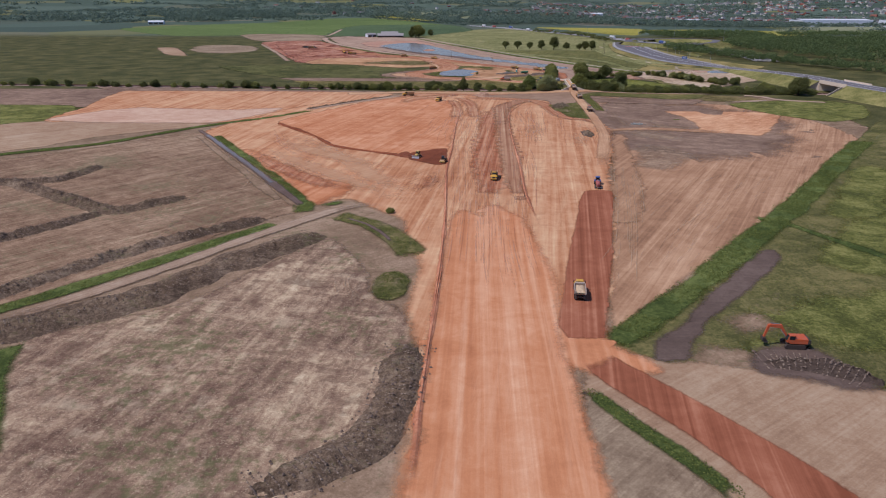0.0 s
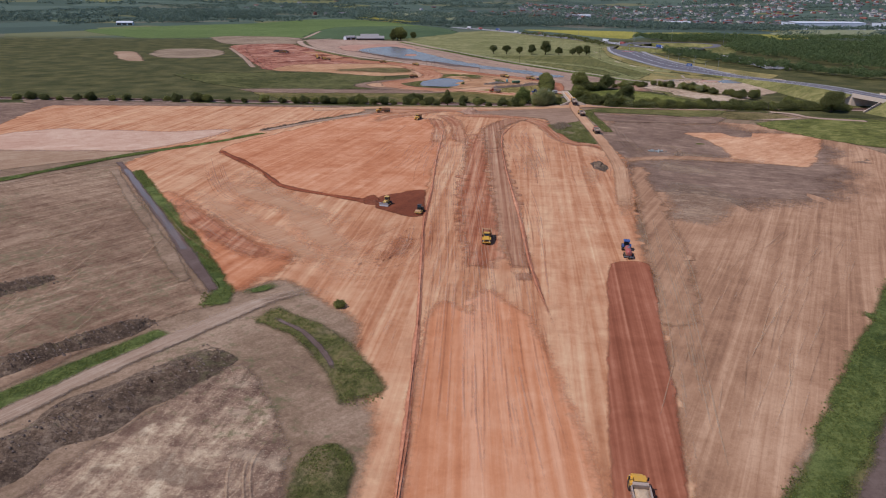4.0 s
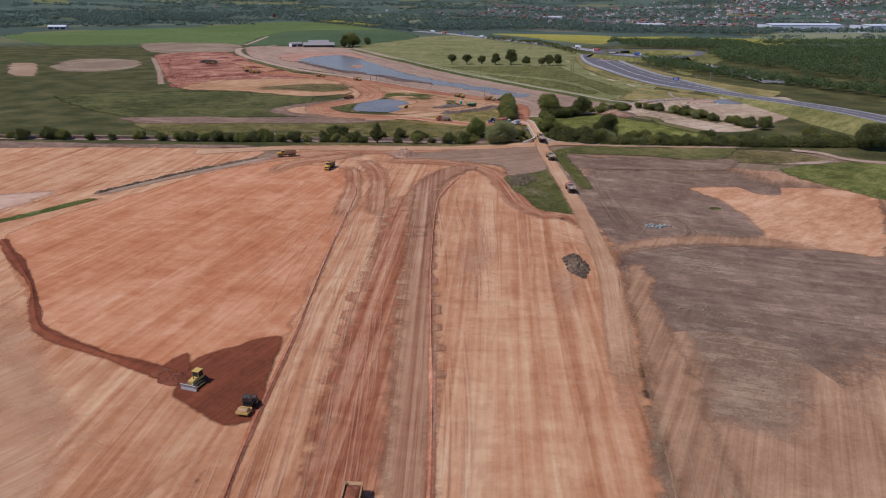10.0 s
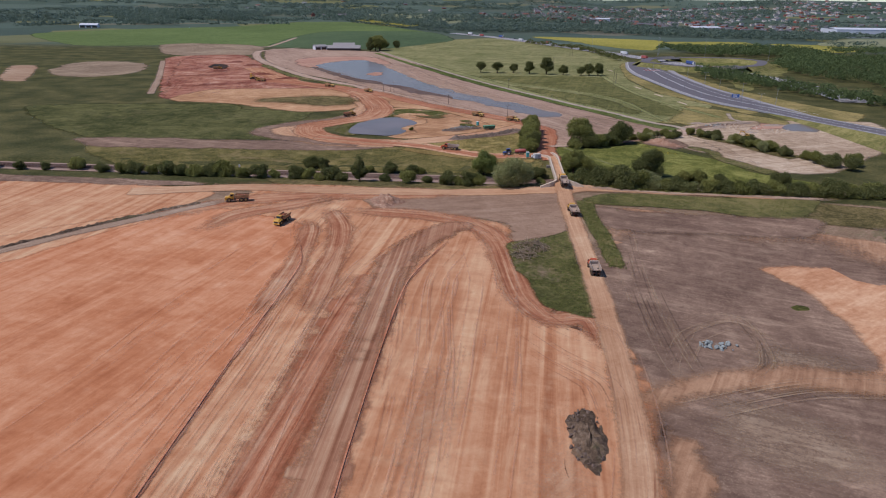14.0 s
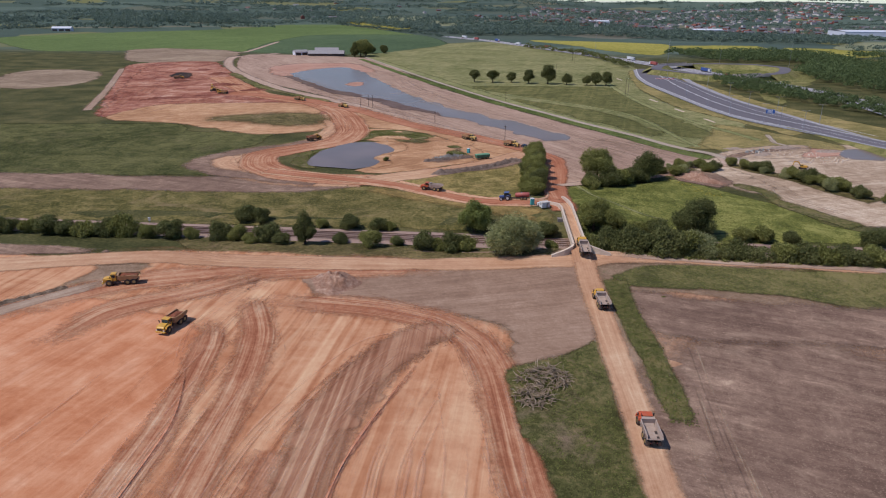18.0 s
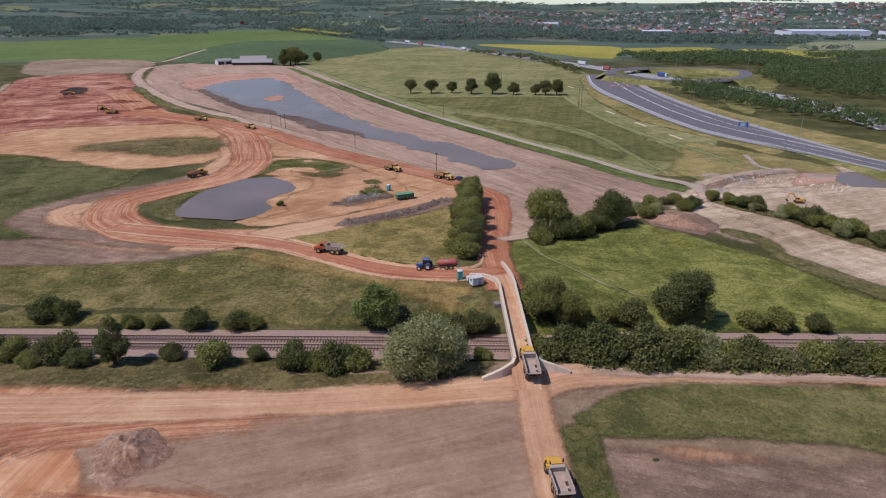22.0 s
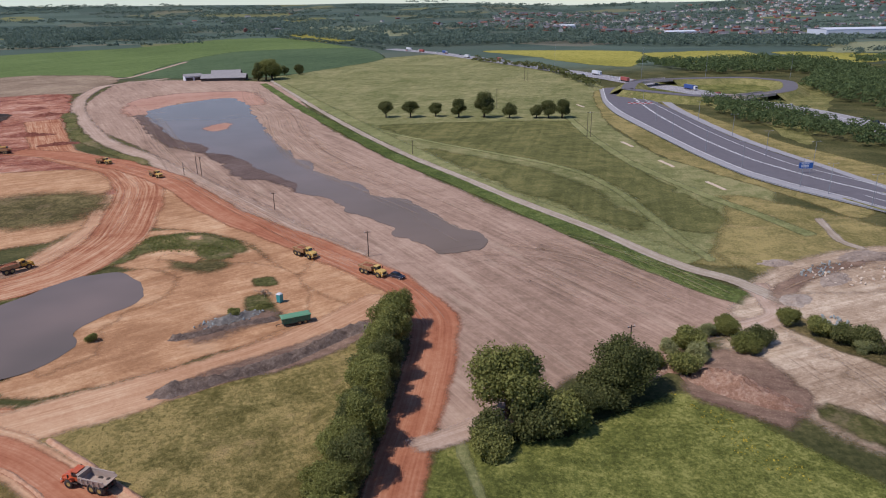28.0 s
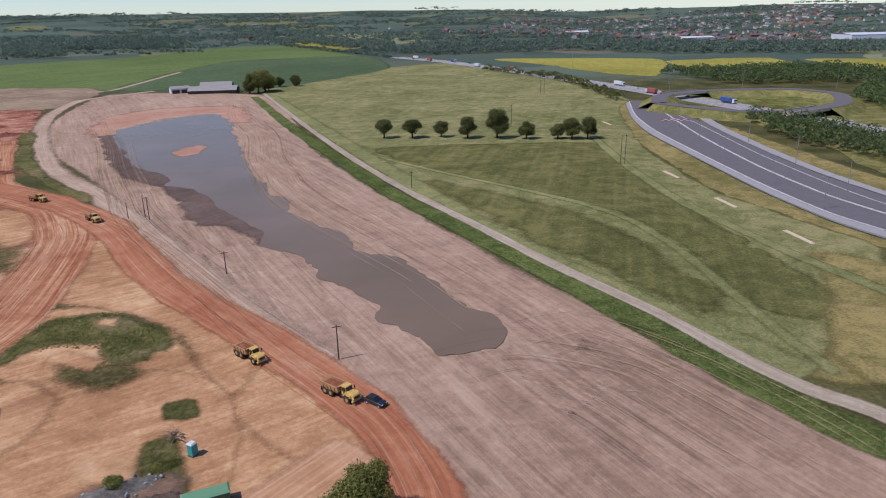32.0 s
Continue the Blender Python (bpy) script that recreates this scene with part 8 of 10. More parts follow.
def dump_truck(paint_key, tray_key, load, label, scale=1.0):
    """A three-axle articulated dump truck, nose towards +x, 9.8 m long."""
    p = M[paint_key]
    root = thing("dump_truck", label, "dump truck", "dump trucks")
    part("hood", prism([(2.75, 1.25), (4.75, 1.05), (4.95, 1.3), (4.85, 1.95), (4.5, 2.2), (2.75, 2.45)], -1.0, 1.0, 0.18), p, root, bevel=0.05)
    part("grille", boxes((4.86, 4.95, -0.7, 0.7, 1.3, 1.85)), M["black_paint"], root)
    part("bumper", boxes((4.6, 5.05, -1.35, 1.35, 0.75, 1.1)), p, root, bevel=0.05)
    for s in (-1, 1):
        part("headlight", boxes((4.9, 5.0, s * 0.98 - 0.17, s * 0.98 + 0.17, 1.25, 1.5)), M["lamp"], root)
        part("fender", prism([(2.2, 1.55), (2.35, 2.0), (2.9, 2.1), (4.2, 2.0), (4.4, 1.6), (4.15, 1.55), (4.0, 1.85), (2.8, 1.95), (2.45, 1.5)], s * 1.05 - 0.38, s * 1.05 + 0.38), p, root)
        part("mirror", boxes((2.75, 2.85, s * 1.5 - 0.14, s * 1.5 + 0.14, 2.3, 2.95)), M["black_paint"], root)
        part("side_window", boxes((1.55, 2.6, s * 0.93 - 0.02, s * 0.93 + 0.02, 2.35, 3.05)), M["glass"], root)
        part("step_rail", boxes((1.4, 2.5, s * 1.2 - 0.12, s * 1.2 + 0.12, 1.2, 1.3)), M["black_paint"], root)
    part("cab", prism([(1.35, 1.4), (2.85, 1.4), (2.85, 2.3), (2.6, 3.2), (1.35, 3.25)], -0.92, 0.92, 0.1), p, root, bevel=0.05)
    part("roof", boxes((1.25, 2.75, -0.95, 0.95, 3.252, 3.36)), p, root, bevel=0.03)
    part("windscreen", prism([(2.875, 2.33), (2.9, 2.33), (2.69, 3.12), (2.665, 3.12)], -0.8, 0.8), M["glass"], root)
    part("rear_window", boxes((1.31, 1.345, -0.7, 0.7, 2.4, 3.05)), M["glass"], root)
    part("front_frame", boxes((0.6, 4.6, -0.5, 0.5, 0.75, 1.25)), M["black_paint"], root)
    part("rear_frame", boxes((-4.3, 0.6, -0.45, 0.45, 0.85, 1.3)), M["black_paint"], root)
    part("exhaust", rod(bmesh.new(), (1.1, 0.75, 1.5), (1.1, 0.75, 3.1), 0.09), M["black_paint"], root)
    w = 1.42
    tray = thing("tray", "", "")
    tray.parent = root
    side = [(0.95, 2.0), (0.7, 2.95), (-4.35, 2.75), (-4.9, 2.35), (-4.2, 1.75), (-3.3, 1.4), (0.4, 1.4)]
    t = M[tray_key]
    bpy.data.objects.remove(tray)
    tray = part("tray", prism([(0.95, 1.95), (0.4, 1.38), (-3.3, 1.38), (-4.95, 2.25), (-4.95, 2.36), (-3.3, 1.52), (0.35, 1.52), (0.85, 2.05)], -1.2, 1.2), t, root, "worn steel dump body")
    for s in (-1, 1):
        bm = bmesh.new()
        prism(side, s * w - 0.06, s * w + 0.06, bm=bm)
        for v in bm.verts:
            if v.co.z < 2.1 and v.co.x < 0.9:
                v.co.y -= s * 0.22 * (2.1 - v.co.z) / 0.7
        part("side_panel", bm, t, tray)
        part("rim_rail", boxes((-4.4, 0.75, s * w - 0.11, s * w + 0.11, 2.70, 2.86)), t, tray)
        for k in range(4):
            part("rib", boxes((-3.6 + k * 1.15, -3.42 + k * 1.15, s * (w + 0.12) - 0.06, s * (w + 0.12) + 0.06, 1.7, 2.7)), t, tray)
    part("headboard", prism([(0.95, 1.95), (0.72, 3.05), (0.62, 3.05), (0.82, 1.95)], -w, w), t, tray)
    part("canopy", prism([(0.75, 2.95), (1.25, 3.1), (1.25, 3.16), (0.7, 3.04)], -w * 0.9, w * 0.9), t, tray)
    if load:
        bm = bmesh.new()
        bmesh.ops.create_grid(bm, x_segments=22, y_segments=12, size=1.0)
        for v in bm.verts:
            u, q = v.co.x, v.co.y
            e = max(0.0, 1 - max(abs(u), abs(q)) ** 2.5)
            v.co = (-1.75 + u * 2.45, q * 1.33, 2.25 + 0.62 * e + 0.12 * noise.noise((u * 3, q * 3, 1.0)) + 0.2 * (u + 0.2) * e)
        part("load", bm, M[load], root, "heaped load of earth", smooth=True)
    for x in (3.25, -1.55, -3.25):
        for s in (-1, 1):
            add_wheel(root, 0.86, 0.68, x, s * 1.12)
    for s in (-1, 1):
        part("mudflap", boxes((-4.3, -4.25, s * 1.1 - 0.35, s * 1.1 + 0.35, 0.55, 1.4)), M["black_paint"], root)
        part("tail_light", boxes((-4.36, -4.3, s * 0.6 - 0.1, s * 0.6 + 0.1, 1.05, 1.2)), M["red_paint"], root)
    return root


def track_unit(root, x0, x1, y, w, h):
    """A crawler track: a rounded belt with shoes and rollers."""
    r = h / 2
    bm = bmesh.new()
    prof = [(x0 + r * (1 - math.cos(a)), r - r * math.sin(a)) for a in np.linspace(-math.pi / 2, math.pi / 2, 7)][::-1]
    prof = [(x0 + r - r * math.cos(a), r + r * math.sin(a)) for a in np.linspace(-math.pi / 2, math.pi / 2, 7)] + [(x1 - r + r * math.cos(a), r + r * math.sin(a)) for a in np.linspace(math.pi / 2, -math.pi / 2, 7)]
    t = part("crawler_track", prism(prof, y - w / 2, y + w / 2), M["tracks"], root)
    n = int((x1 - x0) / 0.28)
    for k in range(n):
        x = x0 + r * 0.7 + k * (x1 - x0 - r * 1.4) / max(1, n - 1)
        part("track_shoe", boxes((x - 0.05, x + 0.05, y - w / 2 - 0.02, y + w / 2 + 0.02, h, h + 0.05)), M["tracks"], t)
    return t


def excavator(paint_key, label):
    p = M[paint_key]
    root = thing("excavator", label, "excavator", "excavators")
    for s in (-1, 1):
        track_unit(root, -2.0, 2.0, s * 1.2, 0.62, 0.95)
    part("undercarriage", boxes((-1.2, 1.2, -0.9, 0.9, 0.4, 0.9)), M["black_paint"], root)
    part("turntable", rod(bmesh.new(), (0, 0, 0.88), (0, 0, 1.15), 0.8, 0.8, 18), M["black_paint"], root)
    part("house", prism([(-2.3, 1.15), (1.2, 1.15), (1.2, 1.6), (0.4, 2.2), (-2.3, 2.25)], -1.35, 1.35, 0.05), p, root, bevel=0.06)
    part("counterweight", prism([(-2.95, 1.2), (-2.3, 1.15), (-2.3, 2.2), (-2.85, 2.0)], -1.3, 1.3), M["black_paint"], root, bevel=0.08)
    part("cab", prism([(0.1, 1.4), (1.7, 1.4), (1.75, 2.2), (1.4, 3.0), (0.15, 3.0)], 0.35, 1.35), p, root, bevel=0.05)
    part("windscreen", prism([(1.78, 1.8), (1.8, 2.2), (1.47, 2.92), (1.43, 2.92), (1.73, 1.8)], 0.42, 1.28), M["glass"], root)
    part("side_window", boxes((0.3, 1.35, 1.355, 1.375, 2.1, 2.85)), M["glass"], root)
    boom = part("boom", prism([(0.9, 1.7), (1.3, 1.5), (3.0, 4.0), (5.2, 4.3), (5.2, 4.7), (2.8, 4.75)], -0.3, 0.3), p, root)
    part("ram", rod(bmesh.new(), (1.3, 0.36, 1.6), (2.9, 0.36, 3.7), 0.09), M["steel"], boom)
    stick = part("stick", prism([(4.9, 4.75), (5.4, 4.6), (6.0, 1.9), (5.7, 1.85)], -0.2, 0.2), p, root)
    part("ram", rod(bmesh.new(), (3.2, 0, 4.8), (5.0, 0, 4.95), 0.08), M["steel"], stick)
    part("bucket", prism([(5.6, 2.0), (6.15, 1.95), (6.2, 1.2), (5.7, 0.8), (5.0, 0.9), (5.1, 1.1), (5.6, 1.15)], -0.6, 0.6), M["black_paint"], root, "dark steel bucket")
    return root


def bulldozer():
    p = M["yellow_pale"]
    root = thing("bulldozer", "dusty pale yellow crawler bulldozer with a wide blade", "bulldozer")
    for s in (-1, 1):
        track_unit(root, -1.9, 2.0, s * 1.05, 0.62, 1.05)
    part("body", prism([(-1.6, 0.6), (2.1, 0.6), (2.1, 1.75), (0.6, 1.9), (-1.6, 1.7)], -0.7, 0.7, 0.05), p, root, bevel=0.05)
    part("cab", prism([(-1.3, 1.7), (0.45, 1.7), (0.3, 3.0), (-1.1, 3.0)], -0.75, 0.75, 0.05), M["glass"], root)
    part("cab_roof", boxes((-1.25, 0.45, -0.85, 0.85, 3.0, 3.16)), p, root, bevel=0.04)
    for x, s in ((-1.2, -1), (-1.2, 1), (0.38, -1), (0.38, 1)):
        part("cab_post", rod(bmesh.new(), (x, s * 0.76, 1.7), (x * 0.9, s * 0.74, 3.0), 0.06), p, root)
    part("exhaust", rod(bmesh.new(), (1.3, 0.2, 1.8), (1.3, 0.2, 2.7), 0.08), M["black_paint"], root)
    part("blade", prism([(2.75, 0.05), (2.95, 0.05), (2.85, 0.7), (3.05, 1.35), (2.9, 1.4), (2.65, 0.7)], -1.9, 1.9), M["blade"], root, "bright worn steel blade")
    for s in (-1, 1):
        part("push_arm", boxes((-0.2, 2.7, s * 1.5 - 0.1, s * 1.5 + 0.1, 0.4, 0.62)), p, root)
        part("lift_ram", rod(bmesh.new(), (1.7, s * 0.6, 1.5), (2.7, s * 0.6, 0.8), 0.07), M["steel"], root)
    part("ripper", prism([(-2.6, 0.3), (-2.4, 0.3), (-1.7, 1.2), (-1.7, 0.8), (-2.3, 0.9)], -0.5, 0.5), M["black_paint"], root)
    return root


def roller():
    root = thing("road_roller", "dusty yellow soil roller with a steel drum", "roller")
    part("drum", wheel(0.78, 2.1, 1.75, 0, 0.78, 28), M["tray_dusty"], root, "dusty smooth steel drum", smooth=True)
    part("drum_frame", boxes((0.6, 2.75, -1.25, -1.1, 0.6, 1.0), (0.6, 2.75, 1.1, 1.25, 0.6, 1.0), (2.6, 2.8, -1.25, 1.25, 0.6, 1.0), (0.5, 0.7, -1.25, 1.25, 0.6, 1.0)), M["yellow_pale"], root)
    part("body", prism([(-2.9, 0.9), (0.3, 0.8), (0.3, 1.5), (-1.1, 1.75), (-2.9, 1.55)], -0.85, 0.85, 0.05), M["black_paint"], root, bevel=0.05)
    part("cab", prism([(-1.0, 1.5), (0.4, 1.5), (0.45, 2.2), (0.3, 2.85), (-0.9, 2.85)], -0.75, 0.75, 0.05), M["glass"], root)
    part("cab_roof", boxes((-1.05, 0.5, -0.85, 0.85, 2.85, 2.98)), M["black_paint"], root, bevel=0.04)
    for s in (-1, 1):
        add_wheel(root, 0.75, 0.55, -1.9, s * 0.95)
    return root


def tractor():
    p = M["blue_paint"]
    root = thing("tractor", "blue farm tractor pulling a water tanker", "tractor", "tractors")
    part("hood", prism([(0.4, 1.0), (2.2, 0.95), (2.35, 1.2), (2.2, 1.65), (0.4, 1.8)], -0.42, 0.42, 0.06), p, root, bevel=0.05)
    part("chassis", boxes((-1.2, 2.0, -0.3, 0.3, 0.55, 1.0)), M["black_paint"], root)
    part("cab", prism([(-1.1, 1.2), (0.45, 1.2), (0.4, 2.6), (-1.0, 2.6)], -0.75, 0.75, 0.05), M["glass"], root)
    part("cab_roof", boxes((-1.2, 0.55, -0.85, 0.85, 2.6, 2.8)), p, root, bevel=0.05)
    part("grille", boxes((2.3, 2.38, -0.3, 0.3, 1.05, 1.5)), M["black_paint"], root)
    for s in (-1, 1):
        part("mudguard", prism([(-1.6, 1.3), (-1.4, 1.75), (-0.6, 1.85), (0.0, 1.5), (-0.1, 1.4), (-0.7, 1.72), (-1.3, 1.6)], s * 0.95 - 0.25, s * 0.95 + 0.25), p, root)
        add_wheel(root, 0.85, 0.5, -0.7, s * 0.98, "rim_white")
        add_wheel(root, 0.6, 0.4, 1.6, s * 0.9, "rim_white")
    part("exhaust", rod(bmesh.new(), (0.6, 0.4, 1.7), (0.6, 0.4, 2.7), 0.05), M["black_paint"], root)
    return root


def water_tanker(paint_key, label):
    root = thing("water_tanker", label, "tanker trailer", "tanker trailers")
    bm = bmesh.new()
    prof = [(-2.7, 0.05), (-2.68, 0.5), (-2.45, 0.78), (2.0, 0.78), (2.25, 0.5), (2.27, 0.05)]
    seg = 18
    rings = [[bm.verts.new((x, r * math.cos(2 * math.pi * k / seg), 1.7 + r * math.sin(2 * math.pi * k / seg))) for k in range(seg)] for x, r in prof]
    for a, b in zip(rings, rings[1:]):
        for k in range(seg):
            bm.faces.new((a[k], a[(k + 1) % seg], b[(k + 1) % seg], b[k]))
    bmesh.ops.recalc_face_normals(bm, faces=bm.faces[:])
    part("tank", bm, M[paint_key], root, smooth=True)
    part("drawbar", boxes((2.0, 3.9, -0.12, 0.12, 0.7, 0.95)), M["black_paint"], root)
    part("chassis", boxes((-2.5, 2.2, -0.5, 0.5, 0.75, 1.0)), M["black_paint"], root)
    part("hatch", rod(bmesh.new(), (0, 0, 2.4), (0, 0, 2.62), 0.3, 0.3, 14), M["steel"], root)
    part("spray_bar", boxes((-2.95, -2.8, -1.2, 1.2, 0.8, 0.95)), M["steel"], root)
    for s in (-1, 1):
        for x in (-1.2, 0.0):
            add_wheel(root, 0.55, 0.45, x, s * 0.95)
        part("ladder", boxes((-2.7, -2.65, s * 0.25 - 0.03, s * 0.25 + 0.03, 0.9, 2.3)), M["steel"], root)
    return root


def car(paint_key, label, cat="car", group="cars"):
    root = thing("car", label, cat, group)
    p = M[paint_key]
    part("body", prism([(-2.1, 0.3), (2.1, 0.3), (2.15, 0.65), (1.9, 0.85), (0.9, 0.95), (-1.9, 1.0), (-2.15, 0.8)], -0.86, 0.86, 0.06), p, root, bevel=0.06)
    part("cabin", prism([(-1.85, 0.95), (0.95, 0.95), (0.15, 1.45), (-1.4, 1.47)], -0.76, 0.76, 0.12), M["glass"], root)
    part("roof", prism([(-1.4, 1.452), (0.12, 1.44), (0.05, 1.5), (-1.3, 1.52)], -0.62, 0.62), p, root)
    for x in (-1.3, 1.35):
        for s in (-1, 1):
            add_wheel(root, 0.32, 0.2, x, s * 0.8, "rim_white", 12)
    for s in (-1, 1):
        part("headlight", boxes((2.0, 2.12, s * 0.6 - 0.16, s * 0.6 + 0.16, 0.62, 0.76)), M["lamp"], root)
    return root


def lorry(paint_key, label):
    root = thing("lorry", label, "lorry", "lorries on the motorway")
    part("trailer", boxes((-6.8, 4.0, -1.25, 1.25, 1.1, 3.9)), M[paint_key], root, bevel=0.05)
    part("cab", prism([(4.5, 0.7), (6.6, 0.7), (6.6, 1.8), (6.3, 3.4), (4.5, 3.5)], -1.2, 1.2, 0.05), M["white_paint"], root, bevel=0.06)
    part("windscreen", prism([(6.62, 1.9), (6.64, 1.9), (6.4, 2.9), (6.36, 2.9)], -1.0, 1.0), M["glass"], root)
    part("chassis", boxes((-6.6, 6.2, -0.5, 0.5, 0.7, 1.08)), M["black_paint"], root)
    for x in (-5.4, -4.2, -3.0, 3.6, 5.6):
        for s in (-1, 1):
            add_wheel(root, 0.5, 0.4, x, s * 1.0, "rim_white", 10)
    return root


def pitch_at(x, y, turn, length=3.5):
    """The pose of a machine standing on the land, tilted with it."""
    c, s = math.cos(radians(turn)), math.sin(radians(turn))
    a, b = stand(x + c * length, y + s * length), stand(x - c * length, y - s * length)
    up_z = (a + b) / 2
    return Matrix.Translation((x, y, max(up_z, stand(x, y)) + 0.0)) @ Matrix.Rotation(radians(turn), 4, "Z") @ Matrix.Rotation(-math.atan2(a - b, 2 * length), 4, "Y")


kinds = [
    (dump_truck("yellow_pale", "tray_dusty", "redheap", "faded yellow articulated dump truck loaded with red earth"), ((88, 652, -40), (68, 667.5, -42), (-10, 770, -45), (-44, 799, -28))),
    (dump_truck("yellow", "tray_worn", None, "yellow articulated dump truck with an empty dusty tray"), ((92.6, 471, 92), (93.6, 499.5, 90))),
    (dump_truck("yellow", "tray_dusty", "redheap", "dusty yellow articulated dump truck carrying earth"), ((19.5, 254, -95), (-3, 457, -103), (-24, 480, 194), (-9.5, 662, 48), (-172, 921, 10), (-106, 829, 160))),
    (dump_truck("yellow", "tray_worn", "sand_load", "yellow articulated dump truck with a sandy tray"), ((32, 146, 82),)),
    (dump_truck("orange_paint", "tray_worn", None, "orange articulated dump truck with an empty dusty tray"), ((89.8, 421, 88), (51, 570, 160))),
]
for first, spots in kinds:
    first.matrix_basis = Matrix.Identity(4)
    for x, y, turn in spots[1:]:
        copy_thing_scaled(first, pitch_at(x, y, turn) @ Matrix.Scale(0.87, 4))
    first.matrix_basis = pitch_at(*spots[0]) @ Matrix.Scale(0.87, 4)
bulldozer().matrix_basis = pitch_at(-11, 289.5, -112) @ Matrix.Scale(0.87, 4)
roller().matrix_basis = pitch_at(0, 280.5, -103) @ Matrix.Scale(0.87, 4)
tr = tractor()
copy_thing(tr, pitch_at(77, 551.5, 165, 1.5))
tr.matrix_basis = pitch_at(57.5, 246.5, 80, 1.5)
water_tanker("red_paint", "dull red water tanker trailer wetting the haul road").matrix_basis = pitch_at(56.55, 241.1, 80, 1.5)
water_tanker("red_paint", "dull red water tanker trailer behind a blue tractor").matrix_basis = pitch_at(82.3, 550.1, 165, 1.5)
ex = excavator("orange_paint", "orange crawler excavator working on a spoil mound")
for x, y, turn, key, label in ((-111, 836, 200, "yellow", "yellow crawler excavator in the red pit"), (200, 607, 170, "yellow", "yellow crawler excavator in the works yard")):
    e = excavator(key, label)
    e.matrix_basis = pitch_at(x, y, turn, 2)
copy_thing(e, pitch_at(-118, 845, 120, 2))
e.matrix_basis = pitch_at(209, 611, 170, 2) @ Matrix.Scale(0.7, 4)
ex.matrix_basis = pitch_at(70, 121, 175, 2)
car("navy_paint", "dark blue hatchback parked beside the haul road").matrix_basis = pitch_at(94.5, 649, -36, 1.5)

# traffic on the distant roads
lor = [lorry("white_paint", "white box lorry on the motorway"), lorry("red_paint", "red box lorry on the motorway"), lorry("blue_paint", "blue box lorry on the motorway")]
mw = curve_through([(58, 1623), (132, 1500), (198, 1340), (240, 1226), (278, 1125), (295, 1066), (314, 1010), (333.1, 938.6), (344.9, 895.8), (350.9, 819.3), (342.8, 744.5)], False, 1.0)
rng = random.Random(9)
for k, f in enumerate((0.06, 0.11, 0.17, 0.26, 0.34, 0.47, 0.55, 0.62, 0.70)):
    i = int(f * (len(mw) - 2))
    t = (mw[i + 1] - mw[i]).normalized()
    side = 5.5 if k % 2 else -5.5
    q = mw[i] + Vector((t.y, -t.x, 0)) * side
    m = at(q.x, q.y, math.degrees(math.atan2(t.y, t.x)) + (180 if k % 2 else 0))
    if k < 3:
        lor[k].matrix_basis = m
    else:
        copy_thing_scaled(lor[k % 3], m)
cars = [car("white_paint", "white car on the motorway", group="motorway cars"), car("red_paint", "red car on the motorway", group="motorway cars"), car("navy_paint", "dark car on the motorway", group="motorway cars")]
for k in range(24):
    i = int((0.03 + 0.037 * k) * (len(mw) - 2)) % (len(mw) - 2)
    t = (mw[i + 1] - mw[i]).normalized()
    side = rng.choice((-8.5, -4, 4, 8.5))
    q = mw[i] + Vector((t.y, -t.x, 0)) * side
    m = at(q.x, q.y, math.degrees(math.atan2(t.y, t.x)) + (0 if side > 0 else 180))
    if k < 3:
        cars[k].matrix_basis = m
    else:
        copy_thing_scaled(cars[k % 3], m)

# ---- buildings ----
M["roof_sheet"] = plain("grey_corrugated_roof", "9d9793", 0.7, 0.3, vary=0.18, scale=0.4)
M["barn_wall"] = plain("dark_boarded_wall", "544a44", 0.9, 0.2, vary=0.3, scale=1.0)
M["white_wall"] = plain("white_metal_cladding", "dadcdd", 0.5, 0.4, vary=0.06, scale=0.2)
M["brick_red"] = plain("red_brick_wall", "96594a", 0.9, 0.2, vary=0.2, scale=0.5)
M["roof_red"] = plain("red_tiled_roof", "8c5d50", 0.9, 0.2, vary=0.25, scale=0.6)
M["roof_slate"] = plain("grey_slate_roof", "6d6a6c", 0.8, 0.3, vary=0.2, scale=0.6)
M["render"] = plain("pale_rendered_wall", "cbc4b6", 0.9, 0.2, vary=0.1, scale=0.5)
M["sign_blue"] = paint("blue_road_sign", "23599c", 0.4, dirt=0.05)
M["barrier_red"] = paint("red_plastic_barrier", "bf3a33", 0.5, dirt=0.1)


def gable(l, w, e, r, over=0.0):
    """A pitched roof over a l x w plan, eaves at e and ridge at r, with some thickness."""
    bm = bmesh.new()
    prof = [(-w / 2 - over, e - 0.1), (0, r), (w / 2 + over, e - 0.1), (w / 2 + over, e + 0.1), (0, r + 0.22), (-w / 2 - over, e + 0.1)]
    rows = [[bm.verts.new((x, y, z)) for y, z in prof] for x in (-l / 2 - over, l / 2 + over)]
    for k in range(6):
        bm.faces.new((rows[0][k], rows[0][(k + 1) % 6], rows[1][(k + 1) % 6], rows[1][k]))
    bm.faces.new(rows[0][::-1])
    bm.faces.new(rows[1])
    bmesh.ops.recalc_face_normals(bm, faces=bm.faces[:])
    return bm


def gable_wall(l, w, e, r):
    bm = bmesh.new()
    prof = [(-w / 2, -0.3), (w / 2, -0.3), (w / 2, e - 0.12), (0, r - 0.02), (-w / 2, e - 0.12)]
    rows = [[bm.verts.new((x, y, z)) for y, z in prof] for x in (-l / 2, l / 2)]
    for k in range(5):
        bm.faces.new((rows[0][k], rows[0][(k + 1) % 5], rows[1][(k + 1) % 5], rows[1][k]))
    bm.faces.new(rows[0][::-1])
    bm.faces.new(rows[1])
    bmesh.ops.recalc_face_normals(bm, faces=bm.faces[:])
    return bm


